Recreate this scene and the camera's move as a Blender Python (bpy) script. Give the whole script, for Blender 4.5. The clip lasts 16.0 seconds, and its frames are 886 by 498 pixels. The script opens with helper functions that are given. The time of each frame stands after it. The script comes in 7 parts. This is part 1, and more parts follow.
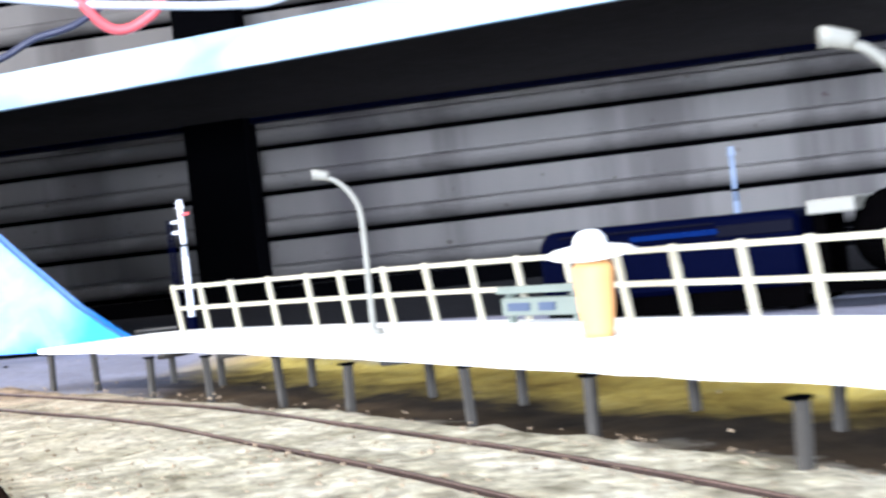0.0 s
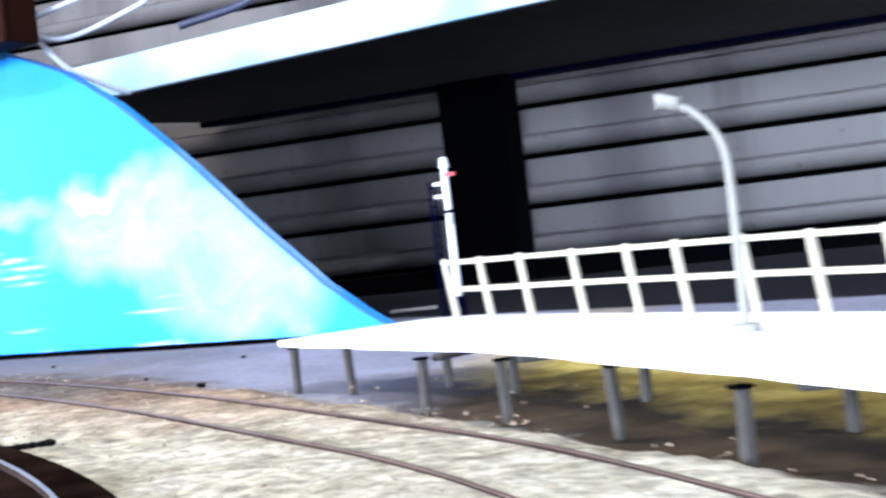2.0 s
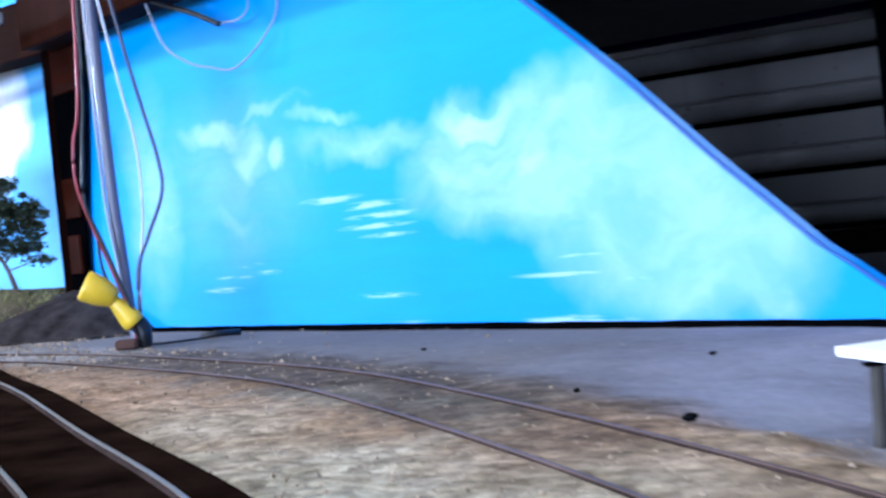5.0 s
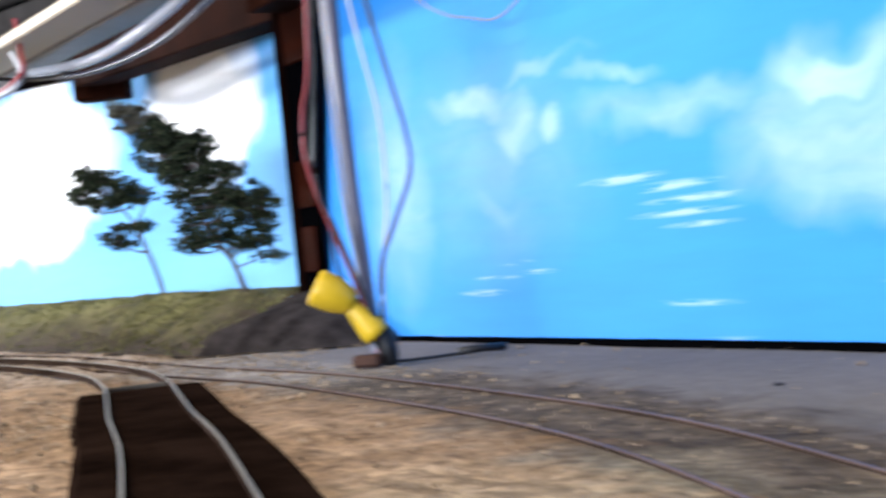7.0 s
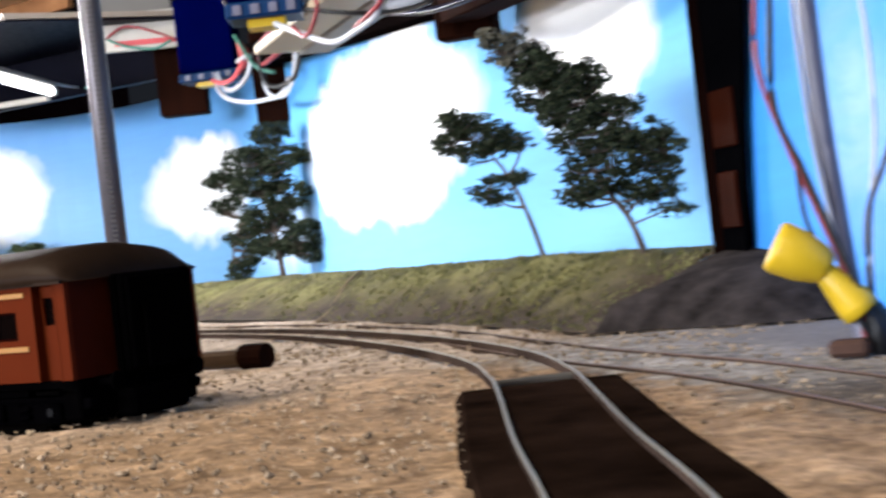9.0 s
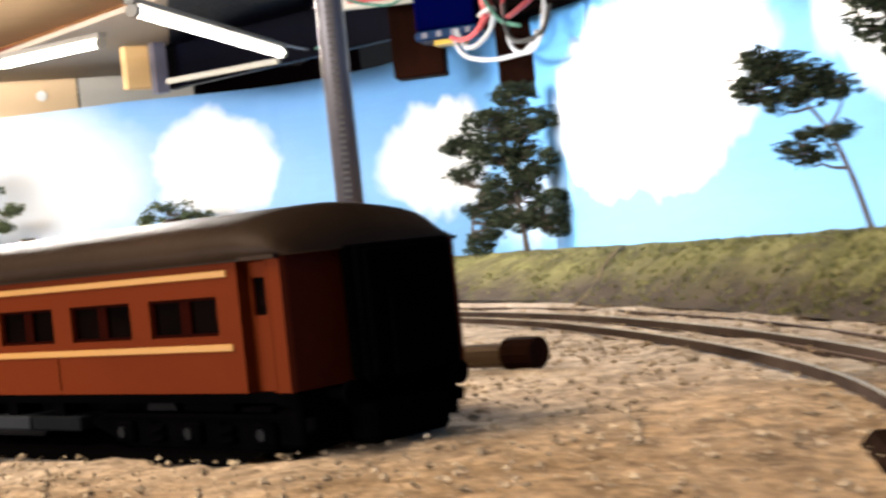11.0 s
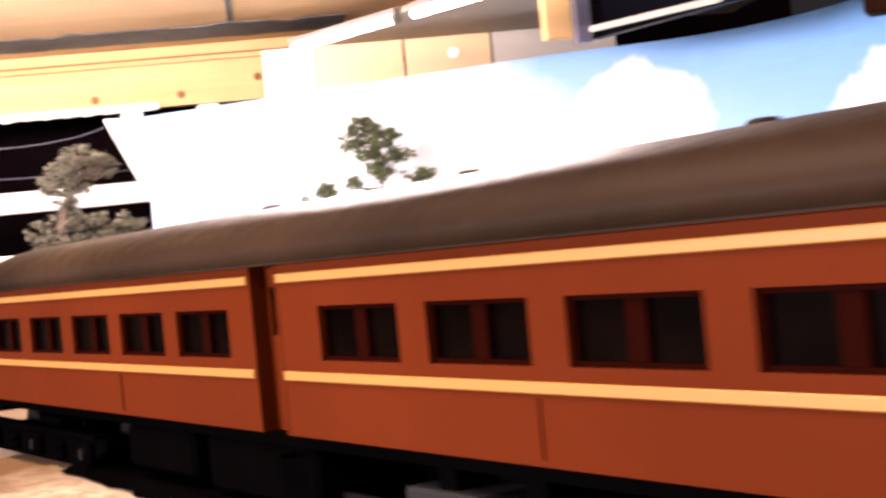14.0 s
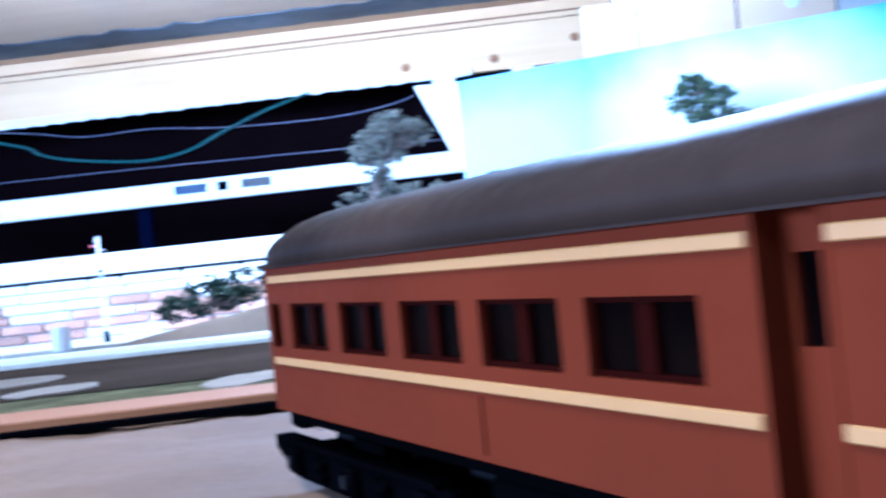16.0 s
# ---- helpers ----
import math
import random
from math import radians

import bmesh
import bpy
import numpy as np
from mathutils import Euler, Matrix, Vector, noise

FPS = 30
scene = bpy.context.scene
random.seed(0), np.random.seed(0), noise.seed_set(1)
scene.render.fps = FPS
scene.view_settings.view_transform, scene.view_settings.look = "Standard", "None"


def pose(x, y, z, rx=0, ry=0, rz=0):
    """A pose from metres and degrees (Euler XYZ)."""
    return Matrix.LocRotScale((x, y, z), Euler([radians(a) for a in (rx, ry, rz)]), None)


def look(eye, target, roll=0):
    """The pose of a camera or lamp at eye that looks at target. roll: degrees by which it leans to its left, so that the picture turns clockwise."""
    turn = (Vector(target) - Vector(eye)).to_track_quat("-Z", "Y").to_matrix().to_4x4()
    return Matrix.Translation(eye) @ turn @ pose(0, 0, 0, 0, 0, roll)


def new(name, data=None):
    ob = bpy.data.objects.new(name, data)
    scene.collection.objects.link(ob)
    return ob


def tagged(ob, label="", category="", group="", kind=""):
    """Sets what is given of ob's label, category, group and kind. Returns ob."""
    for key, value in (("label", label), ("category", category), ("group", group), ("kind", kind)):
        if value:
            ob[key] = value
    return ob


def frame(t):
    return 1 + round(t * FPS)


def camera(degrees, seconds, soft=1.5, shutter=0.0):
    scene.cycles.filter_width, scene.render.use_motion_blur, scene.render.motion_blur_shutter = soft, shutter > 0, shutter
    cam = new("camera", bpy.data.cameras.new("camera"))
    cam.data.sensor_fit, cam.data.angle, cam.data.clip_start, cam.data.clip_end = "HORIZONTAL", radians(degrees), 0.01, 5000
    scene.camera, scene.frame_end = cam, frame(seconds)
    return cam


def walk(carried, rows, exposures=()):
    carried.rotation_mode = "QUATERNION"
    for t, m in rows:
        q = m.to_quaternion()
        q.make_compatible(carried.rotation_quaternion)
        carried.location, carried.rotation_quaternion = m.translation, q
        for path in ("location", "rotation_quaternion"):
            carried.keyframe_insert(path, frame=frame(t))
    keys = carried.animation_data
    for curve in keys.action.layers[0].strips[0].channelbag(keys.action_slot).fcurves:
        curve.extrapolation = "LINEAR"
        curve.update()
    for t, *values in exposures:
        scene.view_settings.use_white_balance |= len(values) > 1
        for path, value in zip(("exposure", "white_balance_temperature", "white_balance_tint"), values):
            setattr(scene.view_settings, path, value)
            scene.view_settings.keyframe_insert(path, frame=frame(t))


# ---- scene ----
cam = camera(33.52, 16.0, 2.6, 0.9)
PATH = [
    (0, (0.03011, 0.06103, 0.03034), (-0.01508, 0.25585, 0.02822), -6.31),
    (0.5, (0.02028, 0.08489, 0.03036), (-0.03250, 0.27779, 0.02808), -6.58),
    (1, (0.00936, 0.10830, 0.03034), (-0.05120, 0.29890, 0.02830), -7.01),
    (1.5, (-0.00345, 0.13081, 0.03043), (-0.07224, 0.31860, 0.02860), -6.92),
    (2, (-0.01692, 0.15299, 0.03039), (-0.09350, 0.33773, 0.02803), -6.70),
    (2.5, (-0.03171, 0.17435, 0.03044), (-0.11511, 0.35611, 0.02743), -6.88),
    (3, (-0.04757, 0.19501, 0.03042), (-0.13797, 0.37337, 0.02656), -6.84),
    (3.5, (-0.06300, 0.21606, 0.03019), (-0.16095, 0.39036, 0.02518), -7.38),
    (4, (-0.08029, 0.23569, 0.03018), (-0.18432, 0.40644, 0.02560), -7.12),
    (4.2, (-0.08850, 0.24218, 0.03041), (-0.19636, 0.41055, 0.02597), -6.93),
    (4.9, (-0.11302, 0.26951, 0.03045), (-0.22931, 0.43219, 0.02687), -5.96),
    (5.6, (-0.13730, 0.29712, 0.03033), (-0.26104, 0.45422, 0.02787), -4.84),
    (6.3, (-0.16399, 0.32176, 0.03030), (-0.29634, 0.47169, 0.02879), -4.84),
    (6.5, (-0.17187, 0.32854, 0.03027), (-0.30544, 0.47739, 0.02899), -5.02),
    (7, (-0.19277, 0.34382, 0.03043), (-0.33463, 0.48480, 0.02961), -5.84),
    (7.5, (-0.21490, 0.35706, 0.03035), (-0.36738, 0.48648, 0.03038), -5.90),
    (8, (-0.23760, 0.36890, 0.03028), (-0.39734, 0.48924, 0.03027), -6.13),
    (8.5, (-0.26025, 0.38021, 0.03040), (-0.42591, 0.49228, 0.03011), -6.19),
    (9, (-0.28254, 0.39154, 0.03055), (-0.45357, 0.49521, 0.02947), -6.56),
    (9.2, (-0.29140, 0.39591, 0.03024), (-0.46419, 0.49662, 0.02920), -6.63),
    (9.9, (-0.32341, 0.40912, 0.03025), (-0.50176, 0.49962, 0.02876), -6.71),
    (10.6, (-0.35657, 0.41825, 0.03041), (-0.53913, 0.49990, 0.02912), -6.38),
    (11.3, (-0.38996, 0.42463, 0.03039), (-0.57663, 0.49644, 0.03006), -6.09),
    (11.5, (-0.39952, 0.42615, 0.03027), (-0.58735, 0.49486, 0.03046), -6.08),
    (12, (-0.42318, 0.43009, 0.03016), (-0.61381, 0.49059, 0.03122), -5.97),
    (12.5, (-0.44694, 0.43240, 0.03036), (-0.64046, 0.48286, 0.03182), -5.77),
    (13, (-0.47052, 0.43422, 0.03034), (-0.66610, 0.47600, 0.03186), -5.67),
    (13.5, (-0.49403, 0.43474, 0.03035), (-0.69126, 0.46788, 0.03161), -5.67),
    (14, (-0.51737, 0.43411, 0.03040), (-0.71588, 0.45847, 0.03153), -5.73),
    (14.5, (-0.54065, 0.43228, 0.03043), (-0.74012, 0.44682, 0.03144), -5.73),
    (15, (-0.56381, 0.42950, 0.03047), (-0.76373, 0.43510, 0.03116), -5.99),
    (15.5, (-0.58675, 0.42553, 0.03048), (-0.78671, 0.42160, 0.03164), -6.09),
    (16, (-0.60946, 0.42037, 0.03036), (-0.80874, 0.40363, 0.03241), -6.04),
]
EXPOSURES = [(0, 0.57, 5500, 12), (2.2, 0.60, 5150, 14), (3.0, 0.27, 5100, 14), (4.2, -0.08, 4700, 14), (6.5, -0.45, 4850, 10), (7.0, -0.36, 5800, 12), (7.8, -0.42, 5850, 12), (9.2, -0.36, 6100, 13), (11.3, -0.15, 7000, 12), (12.4, 0.06, 7300, 15), (13.4, 0.32, 7700, 26), (14.1, 0.20, 7500, 40), (14.6, 0.05, 7500, 66), (15.0, 0.05, 7200, 72), (15.4, 0.02, 4200, 28), (16, 0.08, 3700, 12)]
walk(cam, [(t, look(eye, target, roll)) for t, eye, target, roll in PATH], EXPOSURES)

# ---------------------------------------------------------------- light
world = bpy.data.worlds.new("room_air")
scene.world = world
world.use_nodes = True
world.node_tree.nodes["Background"].inputs[0].default_value = (0.75, 0.85, 1.0, 1)
world.node_tree.nodes["Background"].inputs[1].default_value = 0.02

# One unit of the plan is 11 cm: all plan numbers below are in these units.
K = 0.11


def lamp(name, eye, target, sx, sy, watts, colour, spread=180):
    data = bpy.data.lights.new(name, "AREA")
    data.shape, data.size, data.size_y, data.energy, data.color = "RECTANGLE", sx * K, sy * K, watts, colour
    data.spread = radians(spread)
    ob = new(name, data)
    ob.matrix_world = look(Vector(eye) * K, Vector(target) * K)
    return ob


# Main fill lamp, added; the south wall has no opening for it.
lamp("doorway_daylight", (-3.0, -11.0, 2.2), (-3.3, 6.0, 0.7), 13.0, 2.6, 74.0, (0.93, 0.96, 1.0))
# Unseen narrow lamp, added to brighten the cladding wall from the east.
lamp("east_window_daylight", (9.6, 5.2, 1.3), (-0.5, 10.0, 0.9), 2.4, 2.2, 2.4, (0.93, 0.96, 1.0), 44)
# Two overhead lamps out of view, added to brighten platform and sand.
lamp("tube_lamp", (1.0, 1.2, 6.0), (0.4, 3.6, 0.0), 5.0, 0.5, 4.0, (0.97, 0.98, 1.0))
lamp("tube_lamp", (-6.2, 1.4, 4.6), (-5.8, 3.8, 0.0), 4.0, 0.5, 8.5, (1.0, 0.84, 0.62))
# Lamp added to brighten the west panels and ceiling.
lamp("tube_lamp", (-12.8, 2.2, 1.95), (-16.6, 3.4, 1.8), 3.0, 0.4, 3.2, (1.0, 0.96, 0.90))
# Added beside the visible tube lights to strengthen them.
lamp("tube_lamp", (-12.4, 4.7, 1.80), (-7.0, 4.6, 0.0), 1.6, 0.25, 9.0, (1.0, 0.97, 0.92))

# ---------------------------------------------------------------- materials


def nodes_of(name):
    m = bpy.data.materials.new(name)
    m.use_nodes = True
    return m, m.node_tree.nodes, m.node_tree.links, m.node_tree.nodes["Principled BSDF"]


def coords(nd, kind="Object"):
    return nd.new("ShaderNodeTexCoord").outputs[kind]


def noise_node(nd, lk, vec, scale, detail=4.0, rough=0.55):
    n = nd.new("ShaderNodeTexNoise")
    n.inputs["Scale"].default_value, n.inputs["Detail"].default_value, n.inputs["Roughness"].default_value = scale, detail, rough
    lk.new(vec, n.inputs["Vector"])
    return n.outputs["Fac"]


def ramp(nd, lk, fac, *stops):
    r = nd.new("ShaderNodeValToRGB")
    e = r.color_ramp.elements
    while len(e) < len(stops):
        e.new(0.5)
    for el, (p, c) in zip(e, stops):
        el.position = p
        el.color = (*c, 1) if len(c) == 3 else c
    lk.new(fac, r.inputs[0])
    return r.outputs[0]


def mixc(nd, lk, fac, a, b, mode="MIX"):
    m = nd.new("ShaderNodeMix")
    m.data_type, m.blend_type = "RGBA", mode
    for sock, v in ((m.inputs[0], fac), (m.inputs[6], a), (m.inputs[7], b)):
        if isinstance(v, (int, float)):
            sock.default_value = v
        elif isinstance(v, tuple):
            sock.default_value = (*v, 1)
        else:
            lk.new(v, sock)
    return m.outputs[2]


def maths(nd, lk, op, a, b=0.0, clamp=False):
    m = nd.new("ShaderNodeMath")
    m.operation, m.use_clamp = op, clamp
    for sock, v in zip(m.inputs, (a, b)):
        if isinstance(v, (int, float)):
            sock.default_value = v
        else:
            lk.new(v, sock)
    return m.outputs[0]


def bump(nd, lk, bsdf, height, strength, dist=0.0005):
    b = nd.new("ShaderNodeBump")
    b.inputs["Strength"].default_value, b.inputs["Distance"].default_value = strength, dist
    lk.new(height, b.inputs["Height"])
    lk.new(b.outputs[0], bsdf.inputs["Normal"])


def surface(name, colour, rough=0.6, metal=0.0, vary=0.25, scale=60.0, relief=0.2, other=None, island=0.0, spec=0.35):
    """Painted, timber or plastic surface: colour with large stains and a fine grain."""
    m, nd, lk, bs = nodes_of(name)
    v = coords(nd)
    big, fine = noise_node(nd, lk, v, scale * 0.25, 3), noise_node(nd, lk, v, scale * 4, 5, 0.65)
    dark = tuple(c * (1 - vary) for c in colour)
    lite = tuple(min(1, c * (1 + vary * 0.6)) for c in colour) if other is None else other
    c = ramp(nd, lk, big, (0.3, dark), (0.7, lite))
    c = mixc(nd, lk, 0.35 * vary * 2, c, ramp(nd, lk, fine, (0.3, (0.35, 0.35, 0.35)), (0.7, (1, 1, 1))), "MULTIPLY")
    if island:
        rnd = nd.new("ShaderNodeObjectInfo").outputs["Random"]
        c = mixc(nd, lk, island, c, ramp(nd, lk, rnd, (0.0, (0.3, 0.3, 0.3)), (1.0, (1, 1, 1))), "MULTIPLY")
    lk.new(c, bs.inputs["Base Color"])
    bs.inputs["Metallic"].default_value = metal
    bs.inputs["Specular IOR Level"].default_value = spec
    lk.new(ramp(nd, lk, fine, (0.2, (rough * 0.8,) * 3), (0.8, (min(1, rough * 1.2),) * 3)), bs.inputs["Roughness"])
    bump(nd, lk, bs, fine, relief)
    return m


def wood(name, a, b, rough=0.6, along=0, scale=30.0, spec=0.15):
    """Timber with grain along one axis of the object."""
    m, nd, lk, bs = nodes_of(name)
    mp = nd.new("ShaderNodeMapping")
    s = [1.0, 1.0, 1.0]
    s[along] = 0.06
    mp.inputs["Scale"].default_value = s
    lk.new(coords(nd), mp.inputs["Vector"])
    g = noise_node(nd, lk, mp.outputs[0], scale * 4, 6, 0.6)
    l = noise_node(nd, lk, coords(nd), scale * 0.5, 3)
    c = mixc(nd, lk, 0.5, ramp(nd, lk, g, (0.3, a), (0.7, b)), ramp(nd, lk, l, (0.3, a), (0.75, b)))
    lk.new(c, bs.inputs["Base Color"])
    bs.inputs["Roughness"].default_value = rough
    bs.inputs["Specular IOR Level"].default_value = spec
    bump(nd, lk, bs, g, 0.25)
    return m


def ground_material():
    """Sand and fine grey ballast glued on a board, with grey paint near the sky board and yellow flock beside the platform."""
    m, nd, lk, bs = nodes_of("ground_scatter")
    geo = nd.new("ShaderNodeNewGeometry").outputs["Position"]
    sc = nd.new("ShaderNodeVectorMath")
    sc.operation = "SCALE"
    sc.inputs["Scale"].default_value = 1 / K
    lk.new(geo, sc.inputs[0])
    v = sc.outputs[0]
    sep = nd.new("ShaderNodeSeparateXYZ")
    lk.new(v, sep.inputs[0])
    x, y = sep.outputs[0], sep.outputs[1]
    big = noise_node(nd, lk, v, 1.3, 4)
    mid = noise_node(nd, lk, v, 7.0, 5, 0.6)
    fine = noise_node(nd, lk, v, 60.0, 4, 0.7)
    tan = ramp(nd, lk, mid, (0.3, (0.19, 0.123, 0.068)), (0.5, (0.31, 0.208, 0.124)), (0.72, (0.43, 0.305, 0.196)))
    grey = ramp(nd, lk, mid, (0.3, (0.046, 0.037, 0.030)), (0.55, (0.115, 0.092, 0.070)), (0.8, (0.24, 0.195, 0.150)))
    # grey ballast along the outer line: distance ahead of the inner field
    edge = maths(nd, lk, "ADD", maths(nd, lk, "MULTIPLY", x, 0.42), y)
    edge = maths(nd, lk, "ADD", edge, maths(nd, lk, "MULTIPLY", maths(nd, lk, "SUBTRACT", big, 0.5), 1.6))
    fac = nd.new("ShaderNodeMapRange")
    xa, xb = maths(nd, lk, "ADD", x, 0.84), maths(nd, lk, "ADD", x, 2.4)
    curve = maths(nd, lk, "ADD", maths(nd, lk, "MULTIPLY", xa, -0.795), maths(nd, lk, "MULTIPLY", maths(nd, lk, "MULTIPLY", xa, xb), -0.0892))
    beside = maths(nd, lk, "SUBTRACT", maths(nd, lk, "SUBTRACT", y, 3.06), curve)
    lk.new(maths(nd, lk, "ADD", beside, maths(nd, lk, "MULTIPLY", maths(nd, lk, "SUBTRACT", mid, 0.5), 0.7)), fac.inputs[0])
    fac.inputs[1].default_value, fac.inputs[2].default_value = -0.20, -0.06
    west = nd.new("ShaderNodeMapRange")
    lk.new(maths(nd, lk, "ADD", x, maths(nd, lk, "MULTIPLY", maths(nd, lk, "SUBTRACT", mid, 0.5), 1.2)), west.inputs[0])
    west.inputs[1].default_value, west.inputs[2].default_value = -1.7, -2.4
    ballast = maths(nd, lk, "MULTIPLY", fac.outputs[0], west.outputs[0])
    c = mixc(nd, lk, ballast, tan, grey)
    # paler grey gravel about the turnout
    fg = nd.new("ShaderNodeMapRange")
    lk.new(maths(nd, lk, "ADD", x, maths(nd, lk, "MULTIPLY", maths(nd, lk, "SUBTRACT", big, 0.5), 1.4)), fg.inputs[0])
    fg.inputs[1].default_value, fg.inputs[2].default_value = -3.9, -4.6
    gravel = ramp(nd, lk, mid, (0.3, (0.15, 0.140, 0.130)), (0.6, (0.30, 0.280, 0.26)), (0.85, (0.44, 0.415, 0.385)))
    c = mixc(nd, lk, maths(nd, lk, "MULTIPLY", fg.outputs[0], fac.outputs[0]), c, gravel)
    # smooth grey-painted board in front of the sky board
    # (by the distance outside the curve of the outer line)
    d2 = maths(nd, lk, "ADD", beside, maths(nd, lk, "MULTIPLY", maths(nd, lk, "SUBTRACT", mid, 0.5), 0.30))
    f2 = nd.new("ShaderNodeMapRange")
    lk.new(d2, f2.inputs[0])
    f2.inputs[1].default_value, f2.inputs[2].default_value = 0.20, 0.36
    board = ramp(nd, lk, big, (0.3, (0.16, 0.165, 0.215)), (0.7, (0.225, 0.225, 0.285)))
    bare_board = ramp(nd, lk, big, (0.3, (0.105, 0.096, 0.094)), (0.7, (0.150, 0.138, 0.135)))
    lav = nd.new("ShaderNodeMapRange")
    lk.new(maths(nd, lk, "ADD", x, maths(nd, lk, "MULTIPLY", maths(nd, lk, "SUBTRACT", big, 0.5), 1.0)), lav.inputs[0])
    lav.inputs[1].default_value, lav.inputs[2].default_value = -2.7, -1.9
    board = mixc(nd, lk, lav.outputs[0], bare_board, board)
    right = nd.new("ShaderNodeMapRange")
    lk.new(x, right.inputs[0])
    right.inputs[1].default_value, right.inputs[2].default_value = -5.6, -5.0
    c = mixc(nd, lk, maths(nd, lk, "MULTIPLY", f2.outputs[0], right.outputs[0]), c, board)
    # yellow-brown flock under and behind the platform, much darker along its front
    d3 = maths(nd, lk, "ADD", maths(nd, lk, "MULTIPLY", x, 1.0), y)
    d3 = maths(nd, lk, "ADD", d3, maths(nd, lk, "MULTIPLY", maths(nd, lk, "SUBTRACT", mid, 0.5), 0.5))
    f3 = nd.new("ShaderNodeMapRange")
    lk.new(d3, f3.inputs[0])
    f3.inputs[1].default_value, f3.inputs[2].default_value = 2.45, 2.56
    f4 = nd.new("ShaderNodeMapRange")
    lk.new(x, f4.inputs[0])
    f4.inputs[1].default_value, f4.inputs[2].default_value = -1.55, -1.15
    flock = ramp(nd, lk, mid, (0.3, (0.28, 0.185, 0.035)), (0.6, (0.55, 0.42, 0.10)), (0.8, (0.62, 0.51, 0.20)))
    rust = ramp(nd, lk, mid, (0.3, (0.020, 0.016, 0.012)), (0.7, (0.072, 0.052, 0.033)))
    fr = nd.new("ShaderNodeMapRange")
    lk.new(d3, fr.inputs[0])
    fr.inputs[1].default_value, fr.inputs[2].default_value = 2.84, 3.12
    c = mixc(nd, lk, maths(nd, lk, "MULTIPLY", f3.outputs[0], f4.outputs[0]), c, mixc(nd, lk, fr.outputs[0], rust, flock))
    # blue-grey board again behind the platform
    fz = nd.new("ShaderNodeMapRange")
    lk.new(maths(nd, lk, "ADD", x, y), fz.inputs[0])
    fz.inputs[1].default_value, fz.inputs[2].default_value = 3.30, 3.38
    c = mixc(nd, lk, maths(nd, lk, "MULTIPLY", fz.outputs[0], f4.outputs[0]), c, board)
    # greenish grey grit by the platform
    f5 = nd.new("ShaderNodeMapRange")
    lk.new(maths(nd, lk, "ADD", x, maths(nd, lk, "MULTIPLY", big, 0.8)), f5.inputs[0])
    f5.inputs[1].default_value, f5.inputs[2].default_value = -1.5, -0.3
    green = ramp(nd, lk, mid, (0.3, (0.25, 0.24, 0.165)), (0.55, (0.49, 0.48, 0.37)), (0.8, (0.68, 0.67, 0.56)))
    near = maths(nd, lk, "SUBTRACT", 1.0, f3.outputs[0])
    # the same grit on the inner side of the curve, farther along
    fb = nd.new("ShaderNodeMapRange")
    lk.new(maths(nd, lk, "ADD", x, maths(nd, lk, "MULTIPLY", big, 0.8)), fb.inputs[0])
    fb.inputs[1].default_value, fb.inputs[2].default_value = -2.9, -2.2
    fi = nd.new("ShaderNodeMapRange")
    lk.new(edge, fi.inputs[0])
    fi.inputs[1].default_value, fi.inputs[2].default_value = 3.3, 2.7
    more = maths(nd, lk, "MULTIPLY", maths(nd, lk, "MULTIPLY", fb.outputs[0], fi.outputs[0]), maths(nd, lk, "MULTIPLY", near, 0.75))
    c = mixc(nd, lk, maths(nd, lk, "MAXIMUM", more, maths(nd, lk, "MULTIPLY", maths(nd, lk, "MULTIPLY", f5.outputs[0], near), 0.8)), c, green)
    # shaded gap behind the blue-grey strip, painted black into the ground
    d6 = maths(nd, lk, "ADD", maths(nd, lk, "MULTIPLY", x, 0.54), y)
    f6 = nd.new("ShaderNodeMapRange")
    lk.new(d6, f6.inputs[0])
    f6.inputs[1].default_value, f6.inputs[2].default_value = 4.80, 4.86
    f7 = nd.new("ShaderNodeMapRange")
    lk.new(maths(nd, lk, "ADD", maths(nd, lk, "MULTIPLY", x, 0.30), y), f7.inputs[0])
    f7.inputs[1].default_value, f7.inputs[2].default_value = 4.67, 4.69
    c = mixc(nd, lk, maths(nd, lk, "MULTIPLY", f6.outputs[0], f7.outputs[0]), c, (0.004, 0.004, 0.006))
    # pale pinkish sand round the end of the coach
    fa = nd.new("ShaderNodeMapRange")
    lk.new(maths(nd, lk, "ADD", x, maths(nd, lk, "MULTIPLY", maths(nd, lk, "SUBTRACT", big, 0.5), 1.2)), fa.inputs[0])
    fa.inputs[1].default_value, fa.inputs[2].default_value = -5.2, -5.9
    rose = ramp(nd, lk, mid, (0.3, (0.32, 0.25, 0.195)), (0.6, (0.54, 0.44, 0.35)), (0.85, (0.66, 0.56, 0.46)))
    c = mixc(nd, lk, maths(nd, lk, "MULTIPLY", fa.outputs[0], 0.85), c, rose)
    # smooth pale board past the coach
    f8 = nd.new("ShaderNodeMapRange")
    lk.new(maths(nd, lk, "ADD", x, maths(nd, lk, "MULTIPLY", mid, 0.5)), f8.inputs[0])
    f8.inputs[1].default_value, f8.inputs[2].default_value = -6.5, -7.0
    f9 = nd.new("ShaderNodeMapRange")
    lk.new(y, f9.inputs[0])
    f9.inputs[1].default_value, f9.inputs[2].default_value = 4.6, 3.9
    pale = ramp(nd, lk, big, (0.3, (0.104, 0.058, 0.027)), (0.7, (0.150, 0.086, 0.042)))
    c = mixc(nd, lk, maths(nd, lk, "MULTIPLY", f8.outputs[0], f9.outputs[0]), c, pale)
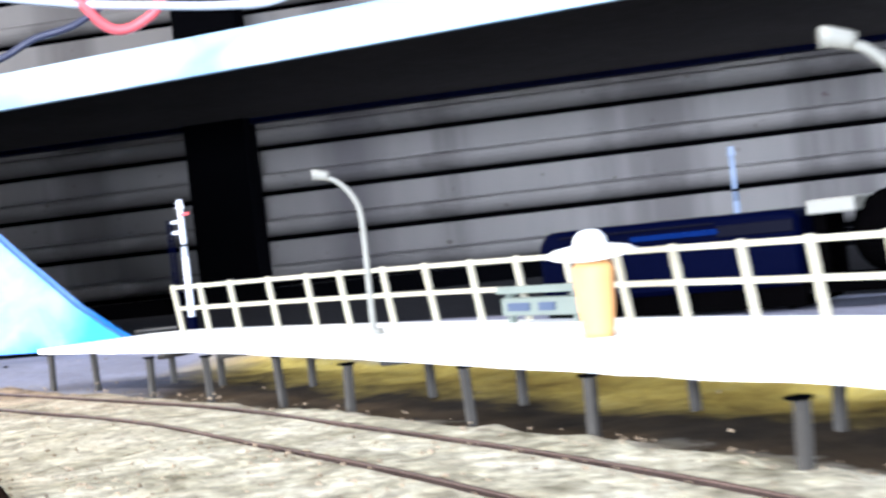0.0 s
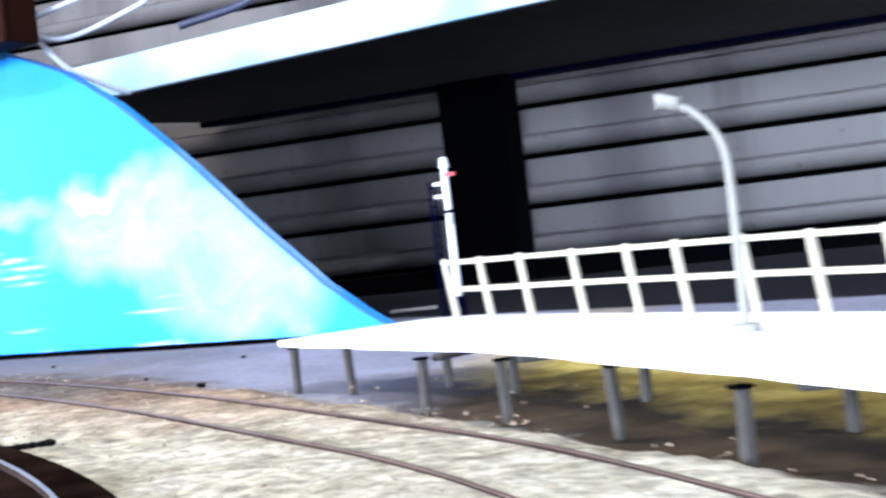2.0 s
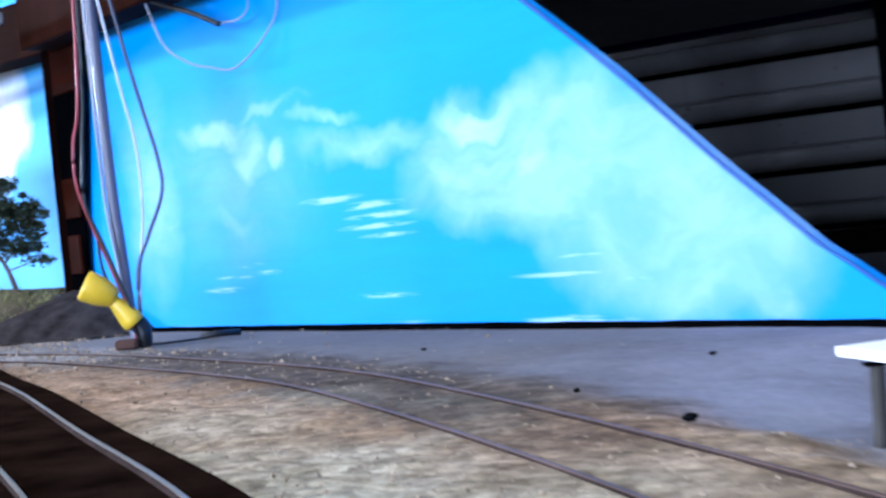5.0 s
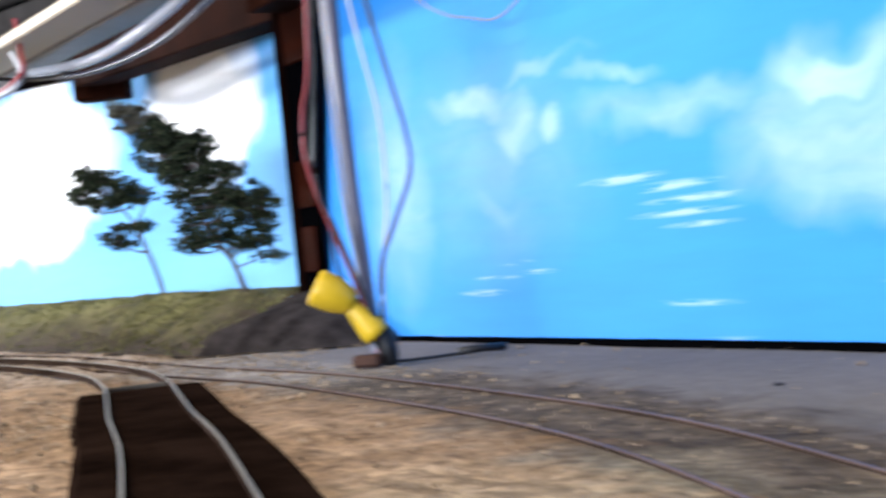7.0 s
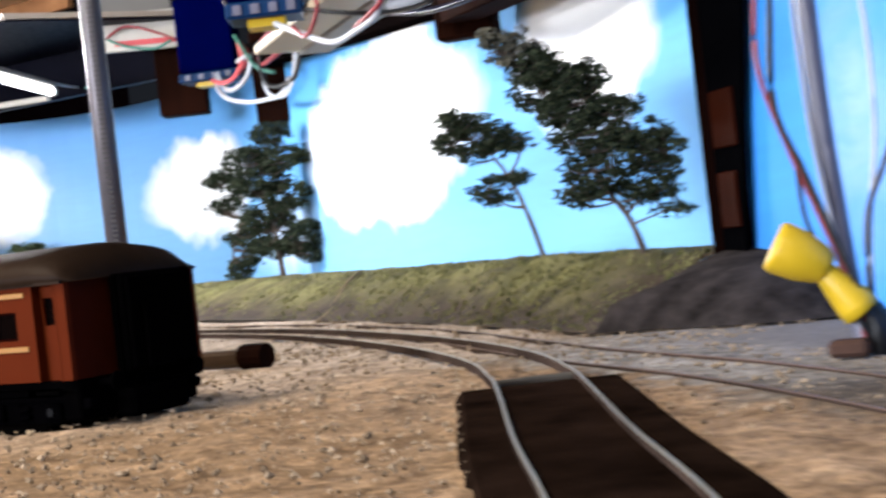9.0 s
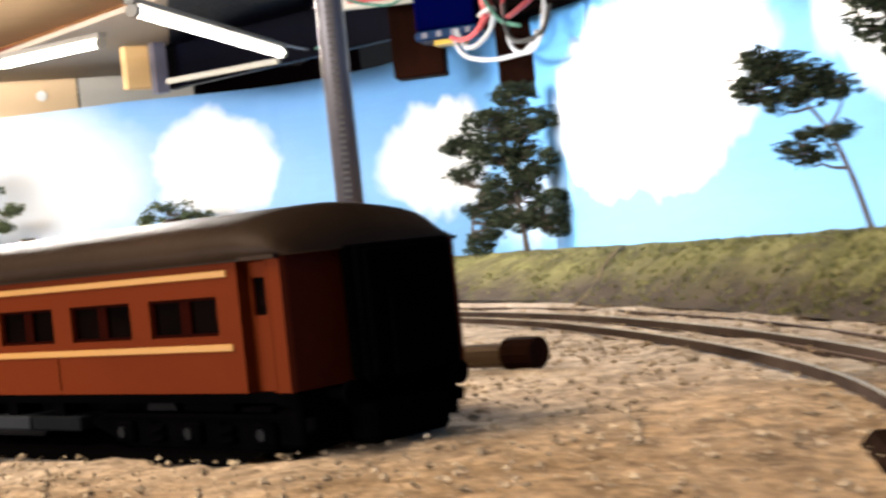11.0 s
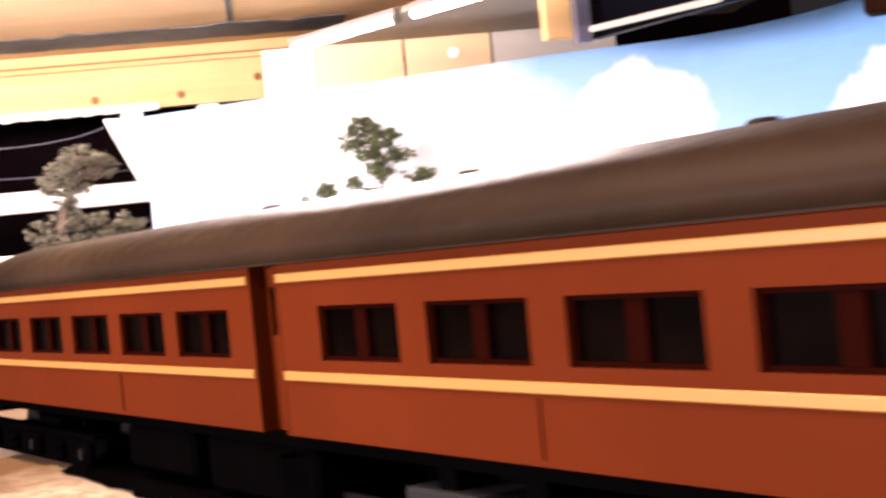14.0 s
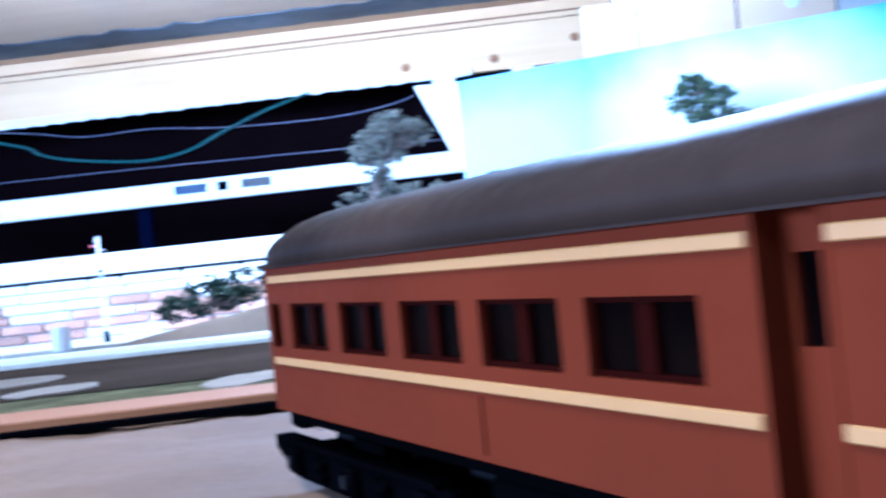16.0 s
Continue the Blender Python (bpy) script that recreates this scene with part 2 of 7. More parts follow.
    rough = maths(nd, lk, "SUBTRACT", 1.0, maths(nd, lk, "MULTIPLY", maths(nd, lk, "MULTIPLY", f8.outputs[0], f9.outputs[0]), 0.85))
    rough = maths(nd, lk, "MULTIPLY", rough, maths(nd, lk, "SUBTRACT", 1.0, maths(nd, lk, "MULTIPLY", maths(nd, lk, "MULTIPLY", f2.outputs[0], right.outputs[0]), 0.75)))
    c = mixc(nd, lk, maths(nd, lk, "MULTIPLY", rough, 0.6), c, ramp(nd, lk, fine, (0.34, (0.34, 0.32, 0.30)), (0.62, (1.15, 1.15, 1.15))), "MULTIPLY")
    # lumps and hollows in the scatter
    lump = noise_node(nd, lk, v, 24.0, 3, 0.6)
    c = mixc(nd, lk, maths(nd, lk, "MULTIPLY", rough, 0.6), c, ramp(nd, lk, lump, (0.34, (0.42, 0.38, 0.35)), (0.50, (0.95, 0.95, 0.95)), (0.66, (1.22, 1.20, 1.16))), "MULTIPLY")
    # single stones: cells of uneven tone
    cell = nd.new("ShaderNodeTexVoronoi")
    cell.inputs["Scale"].default_value = 34.0
    lk.new(v, cell.inputs["Vector"])
    tone = nd.new("ShaderNodeSeparateColor")
    lk.new(cell.outputs["Color"], tone.inputs[0])
    c = mixc(nd, lk, maths(nd, lk, "MULTIPLY", rough, 0.45), c, ramp(nd, lk, tone.outputs[0], (0.0, (0.42, 0.41, 0.40)), (0.7, (1, 1, 1)), (1.0, (1.35, 1.33, 1.28))), "MULTIPLY")
    lk.new(c, bs.inputs["Base Color"])
    bs.inputs["Roughness"].default_value = 0.95
    bs.inputs["Specular IOR Level"].default_value = 0.1
    bump(nd, lk, bs, maths(nd, lk, "MULTIPLY", rough, maths(nd, lk, "ADD", fine, maths(nd, lk, "MULTIPLY", cell.outputs["Distance"], -0.8))), 0.7, 0.0007)
    return m


def painted_sky(name, low, high, top, clouds, streaks=(), solid=False):
    """Hand-painted sky board. UV is along the board and up it, in plan units; clouds are (along, up, half width, half height, edge)."""
    m, nd, lk, bs = nodes_of(name)
    uv = nd.new("ShaderNodeUVMap").outputs[0]
    warp = nd.new("ShaderNodeTexNoise")
    warp.inputs["Scale"].default_value, warp.inputs["Detail"].default_value = 3.5, 5.0
    lk.new(uv, warp.inputs["Vector"])
    sub = nd.new("ShaderNodeVectorMath")
    sub.operation = "SUBTRACT"
    lk.new(warp.outputs["Color"], sub.inputs[0])
    sub.inputs[1].default_value = (0.5, 0.5, 0.5)
    mul = nd.new("ShaderNodeVectorMath")
    mul.operation = "SCALE"
    mul.inputs["Scale"].default_value = 0.32
    lk.new(sub.outputs[0], mul.inputs[0])
    add = nd.new("ShaderNodeVectorMath")
    lk.new(uv, add.inputs[0])
    lk.new(mul.outputs[0], add.inputs[1])
    sep = nd.new("ShaderNodeSeparateXYZ")
    lk.new(add.outputs[0], sep.inputs[0])
    sepc = nd.new("ShaderNodeSeparateXYZ")
    lk.new(uv, sepc.inputs[0])
    g = nd.new("ShaderNodeMapRange")
    lk.new(sepc.outputs[1], g.inputs[0])
    g.inputs[1].default_value, g.inputs[2].default_value = 0.0, top
    c = ramp(nd, lk, g.outputs[0], (0.0, low), (1.0, high))
    brush = nd.new("ShaderNodeMapping")
    brush.inputs["Scale"].default_value = (1.0, 9.0, 1.0)
    lk.new(uv, brush.inputs[0])
    b = noise_node(nd, lk, brush.outputs[0], 2.6, 5, 0.6)
    c = mixc(nd, lk, 0.5, c, ramp(nd, lk, b, (0.3, (0.85, 0.80, 1.0)), (0.7, (1, 1, 1))), "MULTIPLY")
    total = None
    for u, w, ru, rw, soft, dens in clouds:
        dx = maths(nd, lk, "DIVIDE", maths(nd, lk, "SUBTRACT", sep.outputs[0], u), ru)
        dy = maths(nd, lk, "DIVIDE", maths(nd, lk, "SUBTRACT", sep.outputs[1], w), rw)
        d = maths(nd, lk, "SQRT", maths(nd, lk, "ADD", maths(nd, lk, "MULTIPLY", dx, dx), maths(nd, lk, "MULTIPLY", dy, dy)))
        r = nd.new("ShaderNodeMapRange")
        lk.new(d, r.inputs[0])
        r.inputs[1].default_value, r.inputs[2].default_value = 1 + soft, 1 - soft
        r.inputs[3].default_value, r.inputs[4].default_value = 0, dens
        total = r.outputs[0] if total is None else maths(nd, lk, "MAXIMUM", total, r.outputs[0])
    # thin clouds are broken up by dry brush work; solid ones keep their body
    wisp = nd.new("ShaderNodeMapping")
    wisp.inputs["Scale"].default_value = (1.0, 2.6, 1.0)
    wisp.inputs["Rotation"].default_value = (0, 0, 0.25)
    lk.new(add.outputs[0], wisp.inputs[0])
    fluff = noise_node(nd, lk, wisp.outputs[0], 4.0, 5, 0.58)
    if total is not None and not solid:
        total = maths(nd, lk, "MULTIPLY", total, ramp(nd, lk, fluff, (0.34, (0.62, 0.62, 0.62)), (0.62, (1, 1, 1))))
    fine = nd.new("ShaderNodeMapping")
    fine.inputs["Scale"].default_value = (0.9, 9.0, 1.0)
    lk.new(uv, fine.inputs[0])
    dabs = ramp(nd, lk, noise_node(nd, lk, fine.outputs[0], 7.0, 3, 0.6), (0.42, (0, 0, 0)), (0.56, (1, 1, 1)))
    for u, w, ru, rw in streaks:
        dx = maths(nd, lk, "DIVIDE", maths(nd, lk, "SUBTRACT", sepc.outputs[0], u), ru)
        dy = maths(nd, lk, "DIVIDE", maths(nd, lk, "SUBTRACT", sepc.outputs[1], w), rw)
        d = maths(nd, lk, "SQRT", maths(nd, lk, "ADD", maths(nd, lk, "MULTIPLY", dx, dx), maths(nd, lk, "MULTIPLY", dy, dy)))
        r = nd.new("ShaderNodeMapRange")
        lk.new(d, r.inputs[0])
        r.inputs[1].default_value, r.inputs[2].default_value = 1.0, 0.3
        s = maths(nd, lk, "MULTIPLY", maths(nd, lk, "MULTIPLY", r.outputs[0], dabs), 0.28)
        total = s if total is None else maths(nd, lk, "MAXIMUM", total, s)
    if total is not None:
        c = mixc(nd, lk, total, c, (0.90, 0.92, 0.93))
    lk.new(c, bs.inputs["Base Color"])
    bs.inputs["Roughness"].default_value = 0.7
    bs.inputs["Specular IOR Level"].default_value = 0.15
    bump(nd, lk, bs, b, 0.06)
    return m


def cladding():
    """Painted ribbed cladding with dark run-down stains and small rust spots."""
    m = surface("grey_brown_cladding", (0.108, 0.098, 0.090), 0.8, vary=0.22, scale=20, relief=0.15)
    nd, lk = m.node_tree.nodes, m.node_tree.links
    bs = nd["Principled BSDF"]
    old = bs.inputs["Base Color"].links[0].from_socket
    geo = nd.new("ShaderNodeNewGeometry").outputs["Position"]
    mp = nd.new("ShaderNodeMapping")
    mp.inputs["Scale"].default_value = (1.0, 1.0, 0.06)
    lk.new(geo, mp.inputs[0])
    runs = noise_node(nd, lk, mp.outputs[0], 16.0, 4, 0.6)
    c = mixc(nd, lk, 0.75, old, ramp(nd, lk, runs, (0.36, (0.42, 0.40, 0.40)), (0.52, (1, 1, 1)), (0.70, (1.12, 1.10, 1.08))), "MULTIPLY")
    sep = nd.new("ShaderNodeSeparateXYZ")
    lk.new(geo, sep.inputs[0])
    d = maths(nd, lk, "ABSOLUTE", maths(nd, lk, "ADD", maths(nd, lk, "SUBTRACT", sep.outputs[0], STAIN_X * K), maths(nd, lk, "MULTIPLY", maths(nd, lk, "SUBTRACT", runs, 0.5), 0.05)))
    st = nd.new("ShaderNodeMapRange")
    lk.new(d, st.inputs[0])
    st.inputs[1].default_value, st.inputs[2].default_value, st.inputs[3].default_value, st.inputs[4].default_value = 0.030, 0.008, 0.0, 0.6
    c = mixc(nd, lk, st.outputs[0], c, (0.02, 0.017, 0.02))
    spots = noise_node(nd, lk, geo, 130.0, 2, 0.5)
    c = mixc(nd, lk, ramp(nd, lk, spots, (0.70, (0, 0, 0)), (0.76, (0.7, 0.7, 0.7))), c, (0.03, 0.018, 0.012))
    lk.new(c, bs.inputs["Base Color"])
    return m


STAIN_X = -2.42
M = {
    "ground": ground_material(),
    "rail": surface("rusty_rail_steel", (0.040, 0.028, 0.023), 0.8, 0.0, vary=0.5, scale=150, spec=0.0),
    "railtop": surface("worn_rail_head", (0.33, 0.30, 0.24), 0.42, 0.7, vary=0.2, scale=150),
    "railgrey": surface("dull_rail_head", (0.095, 0.060, 0.046), 0.45, 0.0, vary=0.4, scale=150, spec=0.15),
    "sleeper": wood("dark_sleeper", (0.005, 0.003, 0.002), (0.014, 0.009, 0.006), 0.8, 1, 60, 0.01),
    "mat": surface("dark_brown_trackbed", (0.0130, 0.0075, 0.0054), 0.95, vary=0.7, scale=240, relief=0.4, spec=0.0),
    "shelf_paint": surface("white_and_pale_blue_board_paint", (0.18, 0.35, 0.52), 0.6, vary=0.06, scale=44, other=(0.55, 0.66, 0.74)),
    "white_wood": surface("white_painted_card", (0.80, 0.79, 0.75), 0.7, vary=0.08, scale=60),
    "cream": surface("cream_painted_timber", (0.38, 0.345, 0.25), 0.65, vary=0.18, scale=120),
    "lampgrey": surface("pale_grey_lamp_paint", (0.22, 0.21, 0.175), 0.5, vary=0.12),
    "post": surface("weathered_grey_post", (0.060, 0.054, 0.046), 0.85, vary=0.4, scale=150, spec=0.06),
    "slat": cladding(),
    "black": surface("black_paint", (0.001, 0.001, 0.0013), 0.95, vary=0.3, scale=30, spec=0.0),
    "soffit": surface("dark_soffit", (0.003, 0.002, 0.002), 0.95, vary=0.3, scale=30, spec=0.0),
    "shelf_under": surface("grey_brown_shelf_underside", (0.075, 0.066, 0.064), 0.8, vary=0.25, scale=20, spec=0.1),
    "fascia": surface("white_fascia_paint", (0.85, 0.86, 0.86), 0.5, vary=0.06, scale=15),
    "brown_wood": wood("dark_brown_timber", (0.0002, 0.0002, 0.0002), (0.0058, 0.0013, 0.0008), 0.8, 2, 14, 0.01),
    "joist_wood": wood("dark_red_brown_joist", (0.0016, 0.0007, 0.0005), (0.021, 0.0060, 0.0030), 0.8, 2, 16, 0.02),
    "red_wood": wood("red_brown_timber", (0.0045, 0.0009, 0.0003), (0.021, 0.0036, 0.0010), 0.7, 0, 22, 0.02),
    "strip_wood": wood("orange_brown_strip", (0.15, 0.055, 0.016), (0.27, 0.115, 0.038), 0.6, 1, 20),
    "pine": wood("pale_pine_board", (0.62, 0.39, 0.17), (0.82, 0.58, 0.30), 0.55, 1, 18),
    "grey_board": surface("pale_grey_board", (0.52, 0.50, 0.45), 0.6, vary=0.15, scale=20),
    "cream_board": surface("cream_painted_board", (0.44, 0.37, 0.26), 0.6, vary=0.2, scale=20),
    "soft_grey": surface("dull_grey_strip", (0.19, 0.18, 0.165), 0.6, vary=0.2, scale=20),
    "yellow": surface("yellow_plastic_connector", (0.50, 0.33, 0.010), 0.4, vary=0.2, scale=80),
    "wire_w": surface("white_wire", (0.40, 0.42, 0.46), 0.4, vary=0.1),
    "wire_g": surface("grey_wire", (0.035, 0.038, 0.065), 0.4, vary=0.1),
    "conduit": surface("grey_cable_sheath", (0.105, 0.105, 0.15), 0.35, vary=0.15),
    "wire_b": surface("black_wire", (0.005, 0.005, 0.006), 0.5, vary=0.1),
    "wire_r": surface("red_wire", (0.20, 0.02, 0.025), 0.4, vary=0.1),
    "wire_p": surface("pink_wire", (0.55, 0.09, 0.10), 0.4, vary=0.1),
    "wire_gr": surface("pale_green_wire", (0.045, 0.15, 0.115), 0.4, vary=0.1),
    "wire_t": surface("dark_teal_wire", (0.014, 0.052, 0.050), 0.4, vary=0.1),
    "wire_l": surface("pale_grey_wire", (0.24, 0.25, 0.30), 0.4, vary=0.1),
    "lump": surface("black_lump", (0.002, 0.002, 0.0022), 0.9, vary=0.3, spec=0.05),
    "relay": surface("blue_relay_plastic", (0.0002, 0.0008, 0.026), 0.6, vary=0.2, scale=80, spec=0.0),
    "relay_l": surface("light_blue_terminal", (0.006, 0.024, 0.075), 0.4, vary=0.2, scale=80, spec=0.05),
    "steel": surface("galvanised_steel_pole", (0.13, 0.118, 0.128), 0.45, 0.5, vary=0.3, scale=60),
    "hole": surface("dark_slot", (0.075, 0.07, 0.07), 0.7, vary=0.2),
    "orange": surface("tuscan_red_coach_paint", (0.066, 0.0108, 0.0026), 0.48, vary=0.14, scale=80, relief=0.08, spec=0.014),
    "maroon": surface("dark_maroon_window_frame", (0.0085, 0.0009, 0.0004), 0.5, vary=0.15, scale=80, relief=0.08, spec=0.004),
    # coach red with the shade of the end walls mixed into the colour
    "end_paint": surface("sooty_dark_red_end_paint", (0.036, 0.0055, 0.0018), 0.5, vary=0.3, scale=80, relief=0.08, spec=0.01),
    "clamp": surface("dull_reddish_brown_block", (0.060, 0.034, 0.026), 0.8, vary=0.4, scale=120, spec=0.05),
    "brass": surface("dull_brass_sleeve", (0.075, 0.045, 0.024), 0.35, 0.4, vary=0.4, scale=120),
    "recess": surface("grey_brown_ceiling_board", (0.34, 0.29, 0.24), 0.7, vary=0.2, scale=10),
    "torn": surface("torn_dark_paper_edge", (0.20, 0.225, 0.26), 0.9, vary=0.75, scale=22),
    "stripe": surface("buff_yellow_lining", (0.26, 0.124, 0.026), 0.45, vary=0.08, scale=80, relief=0.05),
    "roof": surface("dull_brown_roof", (0.0190, 0.0104, 0.0060), 0.55, vary=0.6, scale=70, spec=0.05),
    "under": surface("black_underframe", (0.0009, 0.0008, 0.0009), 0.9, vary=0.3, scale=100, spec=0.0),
    "bogie": surface("dusty_black_bogie_casting", (0.0008, 0.0007, 0.0009), 0.8, vary=0.4, scale=120, spec=0.0),
    "box_pale": surface("pale_grey_box_paint", (0.012, 0.013, 0.015), 0.6, vary=0.2, scale=80, spec=0.03),
    "box_grey": surface("dusty_grey_box_paint", (0.0050, 0.0055, 0.0062), 0.6, vary=0.3, scale=80, spec=0.0),
    "cap": surface("worn_axle_cap", (0.0035, 0.0035, 0.0040), 0.5, 0.0, vary=0.4, scale=150, spec=0.05),
    "iron": surface("dark_wheel_iron", (0.006, 0.005, 0.005), 0.7, 0.0, vary=0.3, scale=150, spec=0.02),
    "navy": surface("navy_blue_engine_paint", (0.0004, 0.0009, 0.0080), 0.5, vary=0.25, scale=60, spec=0.01),
    "duct": surface("dark_navy_panel", (0.0010, 0.0012, 0.005), 0.5, vary=0.25, scale=60, spec=0.04),
    "edge_blue": surface("pale_blue_edge_paint", (0.060, 0.105, 0.36), 0.6, vary=0.3, scale=80),
    "band": surface("bright_blue_stripe", (0.0015, 0.009, 0.060), 0.4, vary=0.2, scale=60, spec=0.02),
    "blue2": surface("mid_blue_band", (0.0035, 0.007, 0.032), 0.4, vary=0.2, scale=60),
    "sig_w": surface("white_post_paint", (0.74, 0.76, 0.80), 0.5, vary=0.1),
    "sig_b": surface("blue_grey_post_paint", (0.16, 0.20, 0.28), 0.5, vary=0.1),
    "coat": surface("orange_coat_paint", (0.62, 0.31, 0.11), 0.6, vary=0.2, scale=120),
    "green_bd": surface("grey_green_sign_board", (0.13, 0.15, 0.125), 0.6, vary=0.15, scale=80),
    "bark": surface("brown_tree_bark", (0.085, 0.062, 0.048), 0.9, vary=0.4, scale=200),
    "asphalt": surface("dark_grey_road", (0.036, 0.024, 0.015), 0.95, vary=0.35, scale=40, spec=0.0),
    "patch": surface("pale_tan_patch", (0.19, 0.145, 0.098), 0.95, vary=0.25, scale=60, spec=0.0),
    "olive": surface("olive_flock_strip", (0.085, 0.070, 0.030), 0.95, vary=0.6, scale=200, relief=0.6, spec=0.0),
    "bank_end": surface("dark_grey_cut_face", (0.040, 0.034, 0.033), 0.95, vary=0.7, scale=420, relief=1.0, spec=0.01),
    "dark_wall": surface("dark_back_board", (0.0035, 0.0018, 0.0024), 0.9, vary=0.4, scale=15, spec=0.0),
    "plaster": surface("white_plaster", (0.78, 0.76, 0.72), 0.8, vary=0.12, scale=25),
    "ceil": wood("plywood_ceiling_sheet", (0.68, 0.48, 0.28), (0.80, 0.61, 0.40), 0.6, 1, 8),
    "conc": surface("grey_floor_concrete", (0.06, 0.058, 0.055), 0.8, vary=0.2, scale=10),
    "brick_o": surface("orange_stone", (0.52, 0.31, 0.21), 0.85, vary=0.25, scale=90, island=0.5),
    "shed": surface("dim_shed_lining", (0.10, 0.095, 0.09), 0.9, vary=0.2, scale=8),
    "oak": wood("orange_brown_timber", (0.16, 0.065, 0.022), (0.36, 0.17, 0.07), 0.6, 1, 20),
    "text": surface("blue_grey_lettering", (0.035, 0.05, 0.09), 0.6, vary=0.1),
}


def leaf_material(name, a, b):
    m, nd, lk, bs = nodes_of(name)
    rnd = nd.new("ShaderNodeNewGeometry").outputs["Random Per Island"]
    c = ramp(nd, lk, rnd, (0.0, a), (1.0, b))
    lk.new(c, bs.inputs["Base Color"])
    bs.inputs["Roughness"].default_value = 0.9
    bs.inputs["Specular IOR Level"].default_value = 0.08
    return m


M["leaf"] = leaf_material("dark_green_flock", (0.006, 0.011, 0.007), (0.050, 0.062, 0.036))
M["leaf2"] = leaf_material("olive_flock", (0.035, 0.055, 0.026), (0.13, 0.16, 0.085))
M["leaf3"] = leaf_material("grey_green_flock", (0.045, 0.046, 0.036), (0.15, 0.146, 0.115))
M["leaf4"] = leaf_material("grass_tuft_flock", (0.060, 0.064, 0.024), (0.18, 0.17, 0.075))
M["grit"] = leaf_material("mixed_ballast_grit", (0.11, 0.080, 0.052), (0.36, 0.275, 0.185))


def bank_material():
    m, nd, lk, bs = nodes_of("grassy_bank_flock")
    v = coords(nd)
    big, mid, fine = noise_node(nd, lk, v, 18, 4), noise_node(nd, lk, v, 70, 5, 0.65), noise_node(nd, lk, v, 600, 4, 0.7)
    grass = ramp(nd, lk, mid, (0.3, (0.046, 0.044, 0.018)), (0.5, (0.125, 0.118, 0.045)), (0.75, (0.24, 0.22, 0.095)))
    earth = ramp(nd, lk, mid, (0.3, (0.022, 0.016, 0.012)), (0.7, (0.075, 0.055, 0.041)))
    sep = nd.new("ShaderNodeSeparateXYZ")
    lk.new(v, sep.inputs[0])
    low = nd.new("ShaderNodeMapRange")
    lk.new(maths(nd, lk, "ADD", sep.outputs[2], maths(nd, lk, "MULTIPLY", maths(nd, lk, "SUBTRACT", big, 0.5), 0.02)), low.inputs[0])
    low.inputs[1].default_value, low.inputs[2].default_value = 0.003, 0.013
    bare = nd.new("ShaderNodeMapRange")
    lk.new(maths(nd, lk, "ADD", sep.outputs[0], maths(nd, lk, "MULTIPLY", maths(nd, lk, "SUBTRACT", mid, 0.5), 0.10)), bare.inputs[0])
    bare.inputs[1].default_value, bare.inputs[2].default_value = -0.005, -0.060
    patchy = ramp(nd, lk, noise_node(nd, lk, v, 34, 4, 0.6), (0.40, (0.58, 0.58, 0.58)), (0.58, (1, 1, 1)))
    c = mixc(nd, lk, maths(nd, lk, "MULTIPLY", maths(nd, lk, "MULTIPLY", low.outputs[0], patchy), bare.outputs[0]), earth, grass)
    c = mixc(nd, lk, 0.5, c, ramp(nd, lk, fine, (0.3, (0.4, 0.4, 0.4)), (0.65, (1, 1, 1))), "MULTIPLY")
    lk.new(c, bs.inputs["Base Color"])
    bs.inputs["Roughness"].default_value = 0.95
    bs.inputs["Specular IOR Level"].default_value = 0.1
    bump(nd, lk, bs, fine, 0.7, 0.001)
    return m


M["bank"] = bank_material()


def emitter(name, colour, strength):
    m, nd, lk, bs = nodes_of(name)
    bs.inputs["Base Color"].default_value = (0.9, 0.9, 0.9, 1)
    bs.inputs["Emission Color"].default_value = (*colour, 1)
    bs.inputs["Emission Strength"].default_value = strength
    return m


M["tube"] = emitter("fluorescent_tube_glow", (1.0, 0.97, 0.92), 12.0)


def glass_material():
    m, nd, lk, bs = nodes_of("dark_window_glass")
    bs.inputs["Roughness"].default_value = 0.22
    bs.inputs["Specular IOR Level"].default_value = 0.012
    v = coords(nd)
    n = noise_node(nd, lk, v, 90, 2)
    lk.new(ramp(nd, lk, n, (0.4, (0.0006, 0.0003, 0.0003)), (0.75, (0.0022, 0.0009, 0.0007))), bs.inputs["Base Color"])
    return m


M["glass"] = glass_material()

# ---------------------------------------------------------------- mesh helpers (plan units)


def box(bm, c, s, rz=0.0, m=None):
    """A box with centre c and full sizes s, turned by rz degrees."""
    t = Matrix.Translation(c) @ Matrix.Rotation(radians(rz), 4, "Z") @ Matrix.Diagonal((*s, 1))
    bmesh.ops.create_cube(bm, size=1.0, matrix=(m @ t) if m else t)
    return bm


def bevel(bm, w, seg=1):
    bmesh.ops.bevel(bm, geom=list(bm.edges), offset=w, segments=seg, affect="EDGES", profile=0.5)
    return bm


